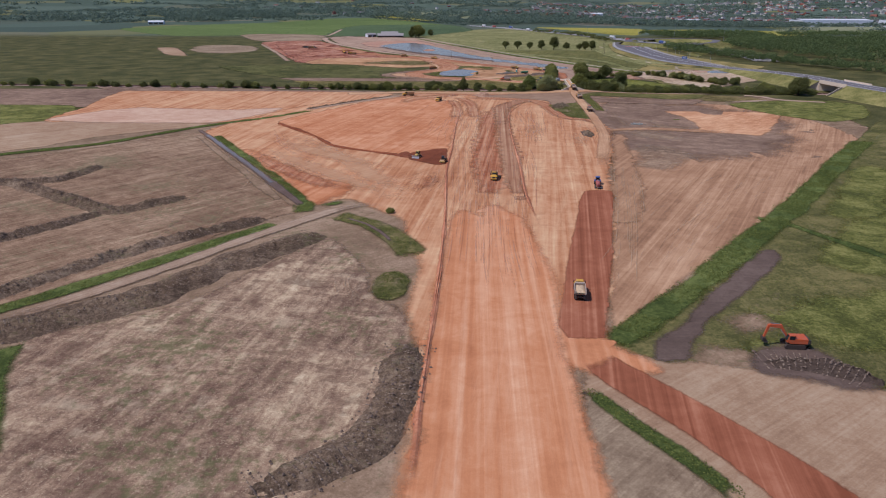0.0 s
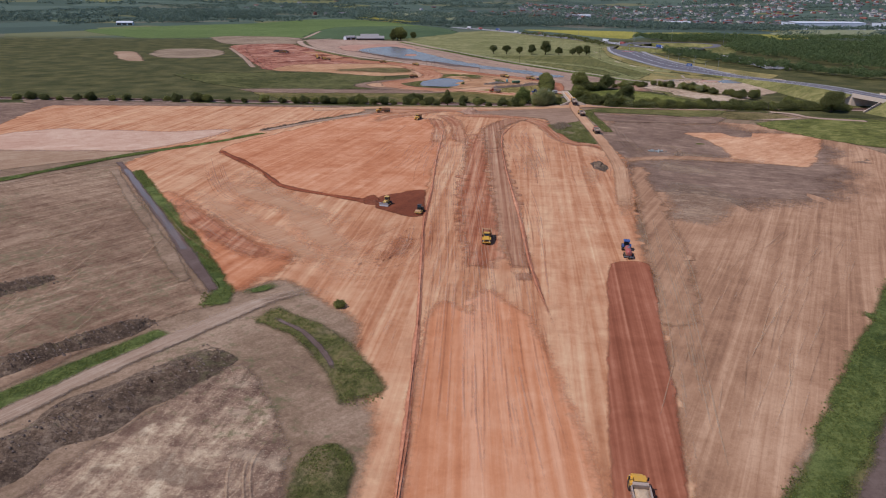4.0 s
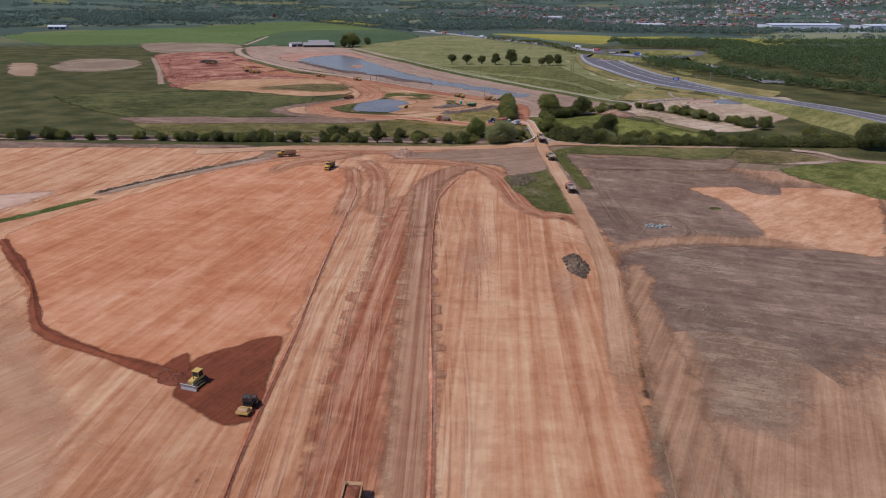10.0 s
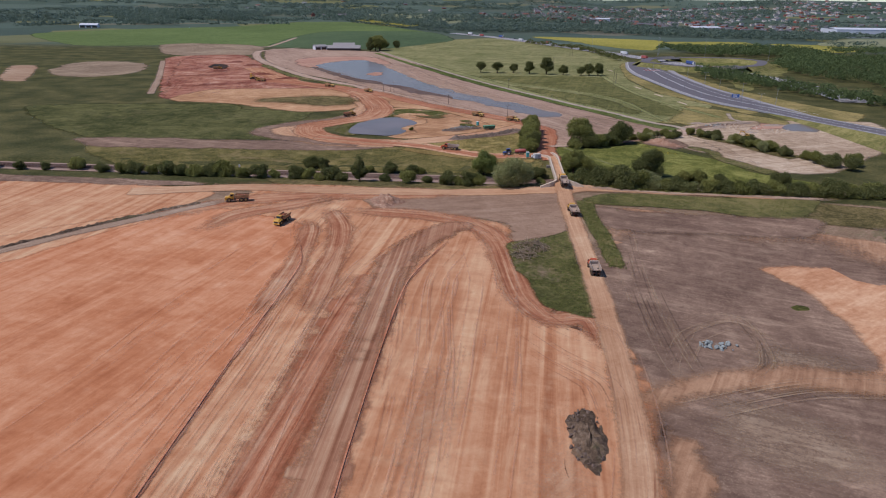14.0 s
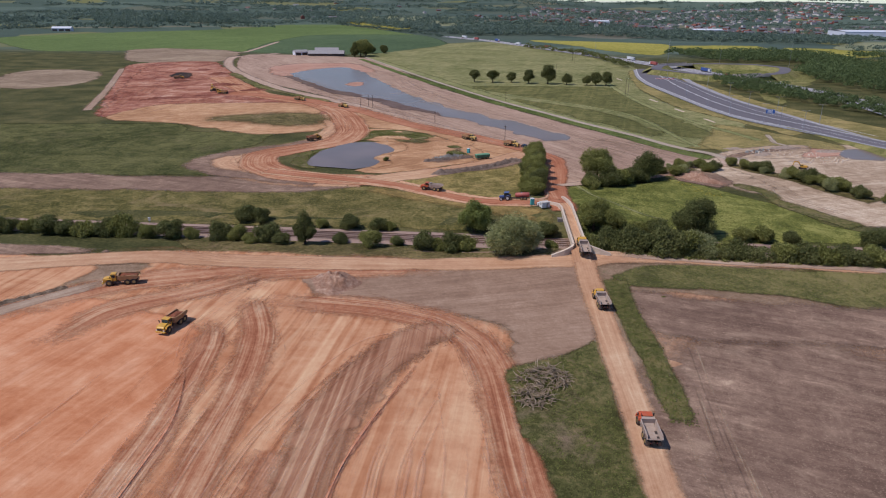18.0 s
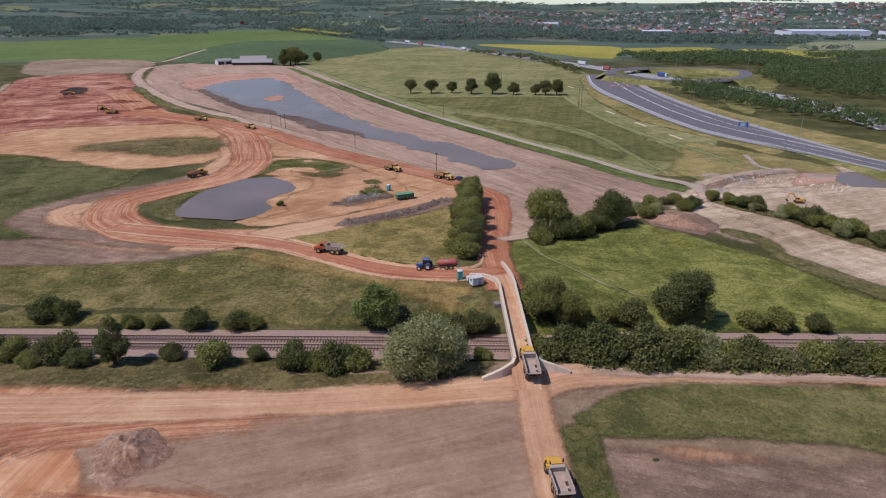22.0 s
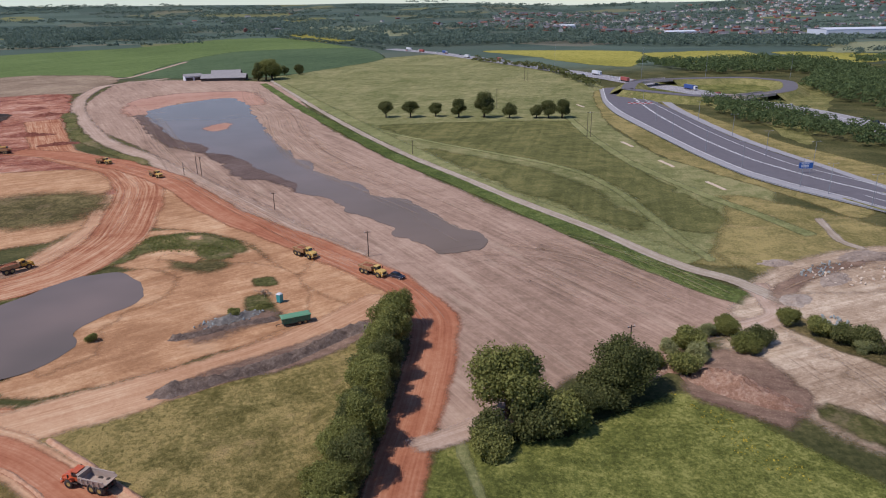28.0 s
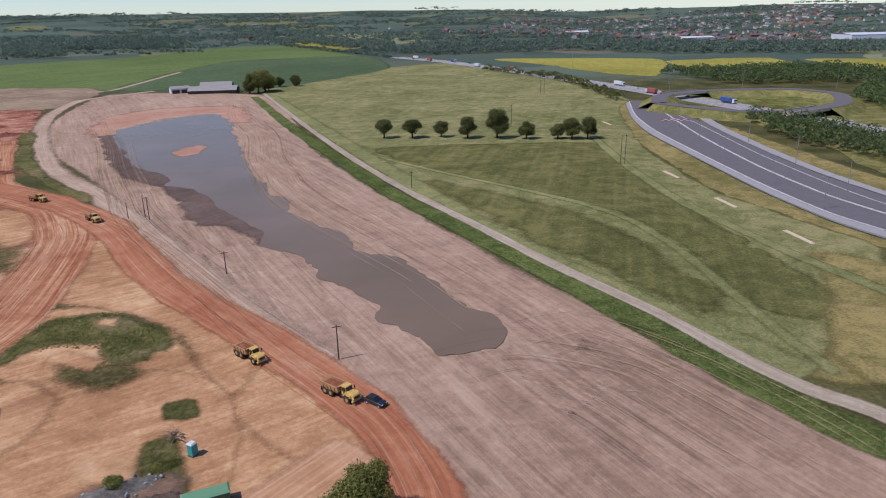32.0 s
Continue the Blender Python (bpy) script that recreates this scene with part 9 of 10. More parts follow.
def barn(l, w, e, r, wall, roof, label, bays=6):
    root = thing("barn", label, "barn", "farm barns")
    part("wall", gable_wall(l, w, e, r), M[wall], root)
    part("roof", gable(l, w, e, r, 0.5), M[roof], root)
    for k in range(bays):
        x = -l / 2 + (k + 0.5) * l / bays
        part("doorway", boxes((x - l / bays * 0.4, x + l / bays * 0.4, -w / 2 - 0.05, -w / 2 + 0.1, -0.3, e * 0.75)), M["black_paint"], root)
    return root


barn(42, 16, 2.9, 6.2, "barn_wall", "roof_sheet", "long grey-roofed open cattle barn on the farm", 8).matrix_basis = at(-87, 1176, 4)
barn(28, 20, 3.4, 8.0, "barn_wall", "roof_sheet", "tall pale-roofed barn behind the cattle barn", 4).matrix_basis = at(-90, 1196, 8)
barn(16, 10, 4.0, 6.0, "white_wall", "roof_sheet", "small pale farm shed", 2).matrix_basis = at(-120, 1182, 30)
barn(34, 16, 5.0, 8.0, "white_wall", "white_wall", "distant white-roofed farm shed", 3).matrix_basis = at(-676, 1690, 10)


def house(kind):
    wall, roof, l, w, e, r, label = (("brick_red", "roof_red", 9, 8, 5.0, 8.0, "red-roofed brick house in the distant town"), ("render", "roof_slate", 10, 8, 5.0, 8.2, "pale house with a slate roof in the distant town"), ("brick_red", "roof_slate", 24, 8, 5.2, 8.3, "terrace of brick houses in the distant town"))[kind]
    root = thing("house", label, "house", "houses of the distant town")
    part("wall", gable_wall(l, w, e, r), M[wall], root)
    part("roof", gable(l, w, e, r, 0.4), M[roof], root)
    part("chimney", boxes((l * 0.3 - 0.4, l * 0.3 + 0.4, -0.4, 0.4, r - 1.0, r + 1.2)), M[wall], root)
    for x in (-l * 0.25, l * 0.25):
        for z in (1.0, 3.4):
            part("window", boxes((x - 0.6, x + 0.6, -w / 2 - 0.05, -w / 2 + 0.05, z, z + 1.2)), M["glass"], root)
    return root


rng = random.Random(21)
homes = [house(k) for k in range(3)]
spots = []
for poly, gap, keep in (([(150, 2900), (420, 2950), (700, 2600), (720, 2150), (560, 2080), (430, 2250), (250, 2550)], 42, 0.55), ([(740, 2300), (1250, 2350), (1550, 2800), (950, 2850)], 60, 0.5), ([(-380, 2500), (-250, 2500), (-260, 2640), (-400, 2600)], 50, 0.4)):
    spots += [p for p in fill(poly, gap, rng) if rng.random() < keep]
spots = spots[:230]
for k, (x, y) in enumerate(spots):
    m = at(x, y, rng.choice((0, 15, 90, 105)) + rng.uniform(-8, 8), rng.uniform(1.0, 1.35))
    h = homes[k % 3] if k % 7 else homes[0]
    if k < 3:
        homes[k].matrix_basis = m
    else:
        copy_thing_scaled(h, m)


def shed(l, w, h, label):
    root = thing("warehouse", label, "warehouse", "warehouses")
    part("wall", boxes((-l / 2, l / 2, -w / 2, w / 2, -2, h)), M["white_wall"], root)
    part("roof", gable(l, w, h + 0.12, h + 3.0, 0.6), M["white_wall"], root)
    for k in range(8):
        x = -l / 2 + (k + 0.5) * l / 8
        part("loading_door", boxes((x - 2, x + 2, -w / 2 - 0.1, -w / 2 + 0.1, 0, 4.5)), M["roof_slate"], root)
    return root


shed(205, 90, 21, "large white distribution warehouse").matrix_basis = at(1170, 2170, -2)
shed(190, 80, 20, "large white distribution warehouse").matrix_basis = at(1380, 2080, 3)
shed(90, 40, 10, "pale industrial shed in the distant town").matrix_basis = at(820, 2420, 8)
shed(60, 30, 9, "pale industrial shed in the distant town").matrix_basis = at(520, 2500, 5)

# the rest of the town, too small and many to tell apart
r3 = random.Random(77)
tv, tf, ts = [], [], []
for poly, gap, keep in (([(250, 2600), (900, 2150), (1700, 2250), (2700, 2900), (3000, 3900), (1500, 4200), (500, 3900)], 38, 0.5), ([(-900, 3300), (-100, 3100), (300, 3600), (-700, 4100)], 80, 0.2)):
    for x, y in fill(poly, gap, r3):
        if r3.random() > keep or noise.noise((x / 260, y / 260, 5.0)) < -0.12:
            continue
        a = radians(r3.choice((0, 20, 90, 110)) + r3.uniform(-6, 6))
        l, w, e, top = r3.uniform(5, 15), r3.uniform(4, 5), r3.uniform(4.5, 6), r3.uniform(8, 9.5)
        z, n = ground_z(x, y) - 0.5, len(tv)
        for u in (-l, l):
            for v, h in ((-w, 0), (w, 0), (w, e), (0, top), (-w, e)):
                tv.append((x + u * math.cos(a) - v * math.sin(a), y + u * math.sin(a) + v * math.cos(a), z + h))
        tf += [(n, n + 5, n + 9, n + 4), (n + 1, n + 2, n + 7, n + 6), (n, n + 4, n + 3, n + 2, n + 1), (n + 5, n + 6, n + 7, n + 8, n + 9), (n + 2, n + 3, n + 8, n + 7), (n + 4, n + 9, n + 8, n + 3)]
        wall, roof = r3.choice((0, 1, 1, 1)), r3.choice((2, 3, 3, 3))
        ts += [wall] * 4 + [roof] * 2
far_town = link("far_houses", tv, tf, M["brick_red"], smooth=False)
for key in ("render", "roof_red", "roof_slate"):
    far_town.data.materials.append(M[key])
far_town.data.polygons.foreach_set("material_index", ts)
tagged(far_town, "brick and rendered houses of the town towards the horizon", "town", kind="stuff")

# ---- site cabin, toilets, skip ----
M["green_cover"] = paint("pale_green_tarpaulin", "5f9a72", 0.6, dirt=0.25)
cabin = thing("site_cabin", "small white site cabin beside the bridge approach", "cabin")
part("body", boxes((-1.9, 1.9, -1.3, 1.3, 0.15, 2.5)), M["white_paint"], cabin, bevel=0.05)
part("roof", boxes((-2.0, 2.0, -1.4, 1.4, 2.5, 2.62)), M["render"], cabin)
part("window", boxes((-1.935, -1.9, -0.5, 0.3, 1.3, 2.0)), M["glass"], cabin)
part("door", boxes((0.2, 1.05, -1.34, -1.3, 0.2, 2.2)), M["tray_grey"], cabin)
for x in (-1.6, 1.6):
    for s in (-1, 1):
        part("skid", boxes((x - 0.15, x + 0.15, s * 1.1 - 0.15, s * 1.1 + 0.15, -0.2, 0.15)), M["black_paint"], cabin)
cabin.matrix_basis = at(88.0, 536.2, 20, 0.74, 0.2)


def toilet():
    root = thing("portable_toilet", "turquoise plastic portable toilet with a white roof", "toilet", "portable toilets")
    part("body", boxes((-0.58, 0.58, -0.58, 0.58, 0.1, 2.1)), M["teal"], root, bevel=0.04)
    bm = prism([(-0.64, 2.1), (0.64, 2.1), (0.45, 2.32), (-0.45, 2.32)], -0.64, 0.64, 0.2)
    part("roof", bm, M["white_paint"], root, "white domed roof")
    part("door", boxes((0.58, 0.62, -0.42, 0.42, 0.2, 2.0)), M["teal"], root)
    part("base", boxes((-0.65, 0.65, -0.65, 0.65, -0.1, 0.1)), M["black_paint"], root)
    return root


wc = toilet()
copy_thing(wc, at(66.7, 636, -30))
wc.matrix_basis = at(84.6, 541, 10)
tank = thing("water_tank", "small white plastic water tank by the cabin", "water tank")
part("tank", boxes((-0.5, 0.5, -0.5, 0.5, 0.12, 1.1)), M["white_paint"], tank, bevel=0.1)
part("pallet", boxes((-0.6, 0.6, -0.6, 0.6, -0.05, 0.12)), M["deadwood"], tank)
tank.matrix_basis = at(86.6, 539.4, 15)
skip = thing("trailer", "long green covered farm trailer parked on the sandy road", "trailer")
bm = prism([(-3.0, 0.75), (3.0, 0.75), (3.25, 2.1), (-3.25, 2.1)], -1.15, 1.15)
part("body", bm, M["green_paint"], skip)
part("cover", prism([(-3.3, 2.1), (3.3, 2.1), (3.05, 2.32), (-3.05, 2.32)], -1.22, 1.22, 0.35), M["green_cover"], skip, "pale green tarpaulin cover")
for sd in (-1, 1):
    for k in range(6):
        part("rib", boxes((-2.6 + k * 1.04, -2.5 + k * 1.04, sd * 1.2 - 0.05, sd * 1.2 + 0.05, 0.78, 2.05)), M["green_paint"], skip)
part("chassis", boxes((-3.1, 3.1, -0.5, 0.5, 0.5, 0.75)), M["black_paint"], skip)
part("drawbar", rod(bmesh.new(), (-3.0, 0, 0.62), (-4.6, 0, 0.45), 0.09, 0.06), M["black_paint"], skip)
part("jack", rod(bmesh.new(), (-4.4, 0, -0.05), (-4.4, 0, 0.6), 0.05), M["black_paint"], skip)
for x in (0.6, 1.9):
    for sd in (-1, 1):
        add_wheel(skip, 0.52, 0.36, x, sd * 0.98)
skip.matrix_basis = at(72.5, 624, 22)

# ---- poles and lamps ----
def pole(h, arms):
    root = thing("utility_pole", "weathered timber utility pole" if arms else "weathered timber pole standing in the graded ground", "pole", "utility poles")
    part("post", rod(bmesh.new(), (0, 0, -0.5), (0, 0, h), 0.16, 0.11, 8), M["pole"], root)
    for k in range(arms):
        part("crossarm", boxes((-0.9, 0.9, -0.06, 0.06, h - 0.5 - k * 0.7, h - 0.36 - k * 0.7)), M["pole"], root)
        for x in (-0.8, 0.8):
            part("insulator", rod(bmesh.new(), (x, 0, h - 0.36 - k * 0.7), (x, 0, h - 0.12 - k * 0.7), 0.06), M["white_paint"], root)
    return root


for x, y, h, arms in ((86, 666, 7.5, 1), (50, 716, 6.2, 1), (9, 770, 8.0, 1), (6, 774, 7.6, 0), (1, 772, 5.5, 0), (98, 805, 6.5, 1), (189, 837, 13, 1), (191, 837.5, 13, 1), (154, 946, 13, 1), (142.5, 606, 6, 1), (211, 488, 6, 1), (198, 1113, 12, 1), (201, 1113, 12, 1)):
    pole(h, arms).matrix_basis = at(x, y, 20)


def street_lamp(h, heads=2):
    root = thing("street_lamp", "tall galvanised road lamp post", "street lamp", "road lamps")
    part("post", rod(bmesh.new(), (0, 0, -0.3), (0, 0, h), 0.14, 0.07, 8), M["steel"], root)
    for s in ((-1, 1) if heads == 2 else (1,)):
        part("arm", rod(bmesh.new(), (0, 0, h), (s * 1.6, 0, h + 0.15), 0.05, 0.04, 6), M["steel"], root)
        part("lamp_head", boxes((s * 1.9 - 0.4, s * 1.9 + 0.4, -0.14, 0.14, h + 0.08, h + 0.22)), M["tray_grey"], root)
    return root


sl = street_lamp(11)
for x, y in ((233, 834), (234, 793), (236, 760), (243, 727), (253, 700), (263, 830), (257, 782), (264, 756), (240, 880), (248, 930), (265, 880), (275, 725)):
    copy_thing(sl, at(x, y, 10))
sl.matrix_basis = at(248, 717, 10)
mast = street_lamp(24)
for x, y in ((350, 1080), (427, 1084), (320, 1160), (252, 1250)):
    copy_thing(mast, at(x, y, 40))
mast.matrix_basis = at(304, 1111, 40)

sign = thing("road_sign", "large blue direction sign beside the slip road", "road sign")
part("panel", boxes((-2.6, 2.6, -0.06, 0.06, 2.0, 4.6)), M["sign_blue"], sign)
part("border", boxes((-2.5, 2.5, -0.075, -0.061, 4.42, 4.5), (-2.5, 2.5, -0.075, -0.061, 2.1, 2.18)), M["line"], sign)
for z in (2.6, 3.2, 3.8):
    part("text_bar", boxes((-1.8, 1.2, -0.08, -0.062, z, z + 0.25)), M["line"], sign)
for x in (-1.8, 1.8):
    part("post", rod(bmesh.new(), (x, 0.12, -0.3), (x, 0.12, 4.5), 0.09), M["steel"], sign)
sign.matrix_basis = at(256, 747.5, -10)

for k in range(9):
    f = k / 8
    b = thing("road_barrier", "red and white plastic road barrier", "barrier", "barriers across the slip road")
    part("base", prism([(-0.9, 0.05), (0.9, 0.05), (0.9, 0.5), (-0.9, 0.5)], -0.25, 0.25), M["barrier_red" if k % 2 else "line"], b)
    part("top", boxes((-0.88, 0.88, -0.12, 0.12, 0.5, 1.0)), M["line" if k % 2 else "barrier_red"], b)
    b.matrix_basis = at(246 + 14 * f, 953 - 3 * f, -10)

# road markings
def dashes(line, gap, length, width, off, name="lane_mark", label="white lane marking on the slip road"):
    path = curve_through(line, False, 1.0)
    run, on, verts, faces = 0.0, False, [], []
    for i in range(len(path) - 1):
        a, b = path[i], path[i + 1]
        t = (b - a).normalized()
        s = Vector((t.y, -t.x, 0))
        if not gap or (run % (gap + length)) < length:
            n = len(verts)
            for p in (a, b):
                for u in (-0.5, 0.5):
                    q = p + s * (off + u * width)
                    verts.append((q.x, q.y, ground_z(q.x, q.y) + 0.5))
            faces.append((n, n + 1, n + 3, n + 2))
        run += (b - a).length
    return tagged(link(name, verts, faces, M["line"], smooth=False), label, "road marking", kind="structure")


for line, gap, off in (([(253, 1045), (237.3, 975.6), (231.6, 921.2), (231.5, 862.4), (232.8, 796.9), (236.4, 756.4), (243.6, 732.8), (249, 720.9), (261.1, 694), (269.1, 668.2)], 0, 0.9), ([(258.9, 992.4), (248.8, 902.9), (244.9, 825.3), (247.1, 777.5), (253.4, 749.5), (258.1, 735.2), (270.6, 706.1), (278.9, 678.6)], 0, -0.35), ([(258.9, 992.4), (248.8, 902.9), (244.9, 825.3), (247.1, 777.5), (253.4, 749.5), (258.1, 735.2), (270.6, 706.1), (278.9, 678.6)], 0, 0.35), ([(272, 1042), (262.8, 986.1), (260.5, 930.8), (255.7, 850.7), (255.9, 794.9), (258.4, 765.6), (264.8, 745.6), (276.9, 714.1), (285.5, 685.5)], 0, -0.8)):
    dashes(line, gap, 4.0, 0.42, off)
for off, gap in ((-10.2, 0), (-2.0, 0), (2.0, 0), (10.2, 0), (-6, 8), (6, 8)):
    dashes([(58, 1623), (132, 1500), (198, 1340), (240, 1226), (278, 1125), (295, 1066), (314, 1010), (333.1, 938.6), (344.9, 895.8), (350.9, 819.3), (342.8, 744.5)], gap, 5.0, 0.5, off, "lane_mark", "white lane marking on the motorway")
bm = bmesh.new()
guard = curve_through([(247, 1035), (231.6, 965.8), (224.8, 909.6), (225.5, 849.3), (227.2, 784), (231.4, 746.6), (238.4, 724.1), (243.9, 712.9), (255.9, 687.3), (264.3, 663.1)], False, 4.0)
fence = thing("crash_barrier", "galvanised steel crash barrier along the slip road", "crash barrier")
verts, faces = [], []
for i, p in enumerate(guard):
    a, b = guard[max(0, i - 1)], guard[min(len(guard) - 1, i + 1)]
    t = (b - a).normalized()
    q = p + Vector((t.y, -t.x, 0)) * 0.6
    z = ground_z(q.x, q.y) + 0.3
    for dy, h in ((0, 0.45), (0.06, 0.6), (0, 0.8)):
        verts.append((q.x + t.y * dy, q.y - t.x * dy, z + h))
    if i:
        n = (i - 1) * 3
        faces += [(n, n + 3, n + 4, n + 1), (n + 1, n + 4, n + 5, n + 2)]
    post = boxes((q.x - 0.06, q.x + 0.06, q.y - 0.06, q.y + 0.06, z - 0.4, z + 0.7))
    part("post", post, M["steel"], fence)
rail = link("rail", verts, faces, M["steel"])
rail.parent = fence
# the slip road climbs an embankment and crosses the railway
def loft(name, line, prof, mat, label, category, kind="structure", closed=False):
    verts, faces = [], []
    m = len(prof)
    for i, p in enumerate(line):
        a, b = line[max(0, i - 1)], line[min(len(line) - 1, i + 1)]
        t = (b - a).normalized()
        s = Vector((t.y, -t.x, 0))
        h = climb(p.y)
        for o, k, z in prof:
            q = p + s * (o + k * h)
            verts.append((q.x, q.y, (h if z is not None else 0.0) + (z or 0.0) + (0.0 if z is not None else ground_z(q.x, q.y) - 0.1)))
        if i:
            for j in range(m if closed else m - 1):
                faces.append(((i - 1) * m + j, (i - 1) * m + (j + 1) % m, i * m + (j + 1) % m, i * m + j))
    ob = link(name, verts, faces, M[mat], None, [1.0] * len(verts), smooth=False)
    return tagged(ob, label, category, kind=kind)


def climb(y):
    return 0.45 + 6.3 * (lambda u: u * u * (3 - 2 * u))(min(1.0, max(0.0, (712 - y) / 180)))


ramp = curve_through([(259, 714), (266, 690), (272.5, 650), (278, 607), (283, 560), (286.5, 527), (291, 490), (299, 450), (312, 400), (330, 340), (362, 260), (410, 160), (470, 40)], False, 4.0)
north = [p for p in ramp if p.y > 513]
south = [p for p in ramp if p.y < 489]
span = [p for p in ramp if 485 < p.y < 517]
for piece in (north, south):
    loft("road_embankment", piece, [(-10, -2.0, None), (-10, 0, 0.0), (10, 0, 0.0), (10, 2.0, None)], "bank_far", "grassy embankment carrying the slip road", "embankment")
loft("raised_road", ramp, [(-7.5, 0, 0.06), (7.5, 0, 0.06)], "asphalt", "grey asphalt slip road on its embankment", "road")
for o in (-9.2, 7.5):
    loft("road_shoulder", ramp, [(o, 0, 0.05), (o + 1.7, 0, 0.05)], "shoulder", "pale gravel shoulder of the raised road", "road")
for o in (-7.1, -0.2, 6.9):
    loft("lane_mark", ramp, [(o, 0, 0.075), (o + 0.35, 0, 0.075)], "line", "white lane marking on the raised road", "road marking")
loft("road_bridge", span, [(-10, 0, -1.5), (-10, 0, 1.0), (-9.6, 0, 1.0), (-9.6, 0, 0.02), (9.6, 0, 0.02), (9.6, 0, 1.0), (10, 0, 1.0), (10, 0, -1.5)], "concrete", "pale concrete road bridge over the railway", "bridge", "", True)
for y0, sx in ((513.5, 1), (488.5, -1)):
    ab = thing("bridge_abutment", "pale concrete abutment and wing wall of the road bridge", "abutment", "road bridge abutments")
    part("wall", boxes((-10, 10, -0.6, 0.6, -1.2, 5.4)), M["concrete"], ab)
    for s in (-1, 1):
        bm = bmesh.new()
        prism([(0, -1.0), (13, -1.0), (13, 0.4), (0, 6.2)], -0.25, 0.25, bm=bm)
        wingw = part("wing_wall", bm, M["concrete"], ab, "sloping pale concrete wing wall")
        wingw.matrix_basis = Matrix.Translation((s * 10, 0, 0)) @ Matrix.Rotation(radians(25 * sx if s > 0 else 180 - 25 * sx), 4, "Z")
    ab.matrix_basis = Matrix.Translation((288 if sx > 0 else 291.5, y0, 0)) @ Matrix.Rotation(radians(-7), 4, "Z")
for x, y in ((204, 816), (208.2, 772), (213.6, 733), (211.6, 950)):
    d = thing("drain_headwall", "pale concrete drain channel on the road slope", "drain", "drains on the slope")
    part("channel", boxes((-6.5, 6.5, -0.5, 0.5, -0.1, 0.12)), M["concrete"], d)
    part("kerb", boxes((-6.5, 6.5, -0.6, -0.5, -0.1, 0.3)), M["concrete"], d)
    part("kerb", boxes((-6.5, 6.5, 0.5, 0.6, -0.1, 0.3)), M["concrete"], d)
    d.matrix_basis = at(x, y, -82)

# ---- the raised roundabout and its bridges ----
RING = [(259, 1002), (288.9, 960.8), (321.6, 949.9), (368.6, 977.9), (395, 1030), (376, 1064), (316, 1065), (277, 1044)]
ring = curve_through(RING + RING[:1], False, 4.0)
mwp = curve_through([(58, 1623), (132, 1500), (198, 1340), (240, 1226), (278, 1125), (295, 1066), (314, 1010), (333.1, 938.6), (344.9, 895.8), (350.9, 819.3), (342.8, 744.5)], False, 8.0)
near = [min((p - q).length for q in mwp) < 19 for p in ring]
emb, bridge2, start = [], None, 0
runs, cur = [], [0]
for i in range(1, len(ring)):
    if near[i] == near[i - 1]:
        cur.append(i)
    else:
        runs.append(cur + [i])
        cur = [i]
runs.append(cur)
for idx in runs:
    if len(idx) < 2:
        continue
    seg = [ring[i] for i in idx]
    span = near[idx[len(idx) // 2]]
    prof = [(-5.4, 3.3), (-5.4, 5.4), (-5.1, 5.4), (-5.1, 4.5), (5.1, 4.5), (5.1, 5.4), (5.4, 5.4), (5.4, 3.3)] if span else [(-14, 0.0), (-5.5, 4.35), (5.5, 4.35), (14, 0.0)]
    verts, faces = [], []
    for i, p in enumerate(seg):
        a, b = seg[max(0, i - 1)], seg[min(len(seg) - 1, i + 1)]
        t = (b - a).normalized()
        s = Vector((t.y, -t.x, 0))
        for o, z in prof:
            q = p + s * o
            verts.append((q.x, q.y, z))
        if i:
            m = len(prof)
            for j in range(m if span else m - 1):
                faces.append(((i - 1) * m + j, (i - 1) * m + (j + 1) % m, i * m + (j + 1) % m, i * m + j))
    if span:
        tagged(link("roundabout_bridge", verts, faces, M["concrete"], smooth=False), "pale concrete roundabout bridge over the motorway", "bridge")
    else:
        tagged(link("roundabout_embankment", verts, faces, M["bank_far"], smooth=False), "grassy embankment of the roundabout", "embankment", kind="structure")
ribbon("roundabout_road", RING + RING[:1], 9.4, M["asphalt"], 0.0, "grey asphalt ring of the motorway roundabout", "roundabout", fray=0.3, wob=0, flat=4.56)

M["rubble_brown"] = soil("pinkish_brown_rubble", [(0.0, "8a6450"), (0.4, "a67f69"), (0.7, "bb9882"), (1.0, "d0b29c")], weight=0.1, mid=0.5, grain=2.0, bump=1.0, rim=False, sharp=1.3)
M["pit_heap"] = soil("dark_red_pit_spoil", [(0.0, "5f352a"), (0.5, "8a5141"), (1.0, "b0796a")], weight=0.1, mid=0.4, grain=1.5, bump=1.0, rim=False)
M["works_heap"] = soil("crushed_pale_rubble", [(0.0, "8d7a6c"), (0.5, "ad9a8b"), (1.0, "cbbcad")], weight=0.1, mid=0.6, grain=2.5, bump=1.0, rim=False)
# ---- heaps, stones and dead wood ----
heap("rubble_mound", 28.3, 482, 7.6, 9.6, 2.5, M["rubble_brown"], "broad lumpy heap of pinkish-brown rubble", "heap", 10, 0.6)
heap("soil_mound", 25.5, 485.5, 3.4, 3, 1.3, M["rubble_brown"], "small heap of pinkish-brown rubble", "heap", 0, 0.6)
heap("stone_mound", 74, 346, 4.4, 11.5, 1.6, M["berm"], "dark heap of broken stone and roots", "heap", -4, 0.9)
bank("rubble_bank", [(50, 594.5), (56.8, 597.9), (63.7, 601.4), (71.1, 605.6), (78.6, 611.9), (84.2, 618.3), (90.6, 622.4)], 6.0, 1.5, M["rubble"], "long grey-brown bank of stony soil below the sandy road", "earth bank", lumps=0.5)
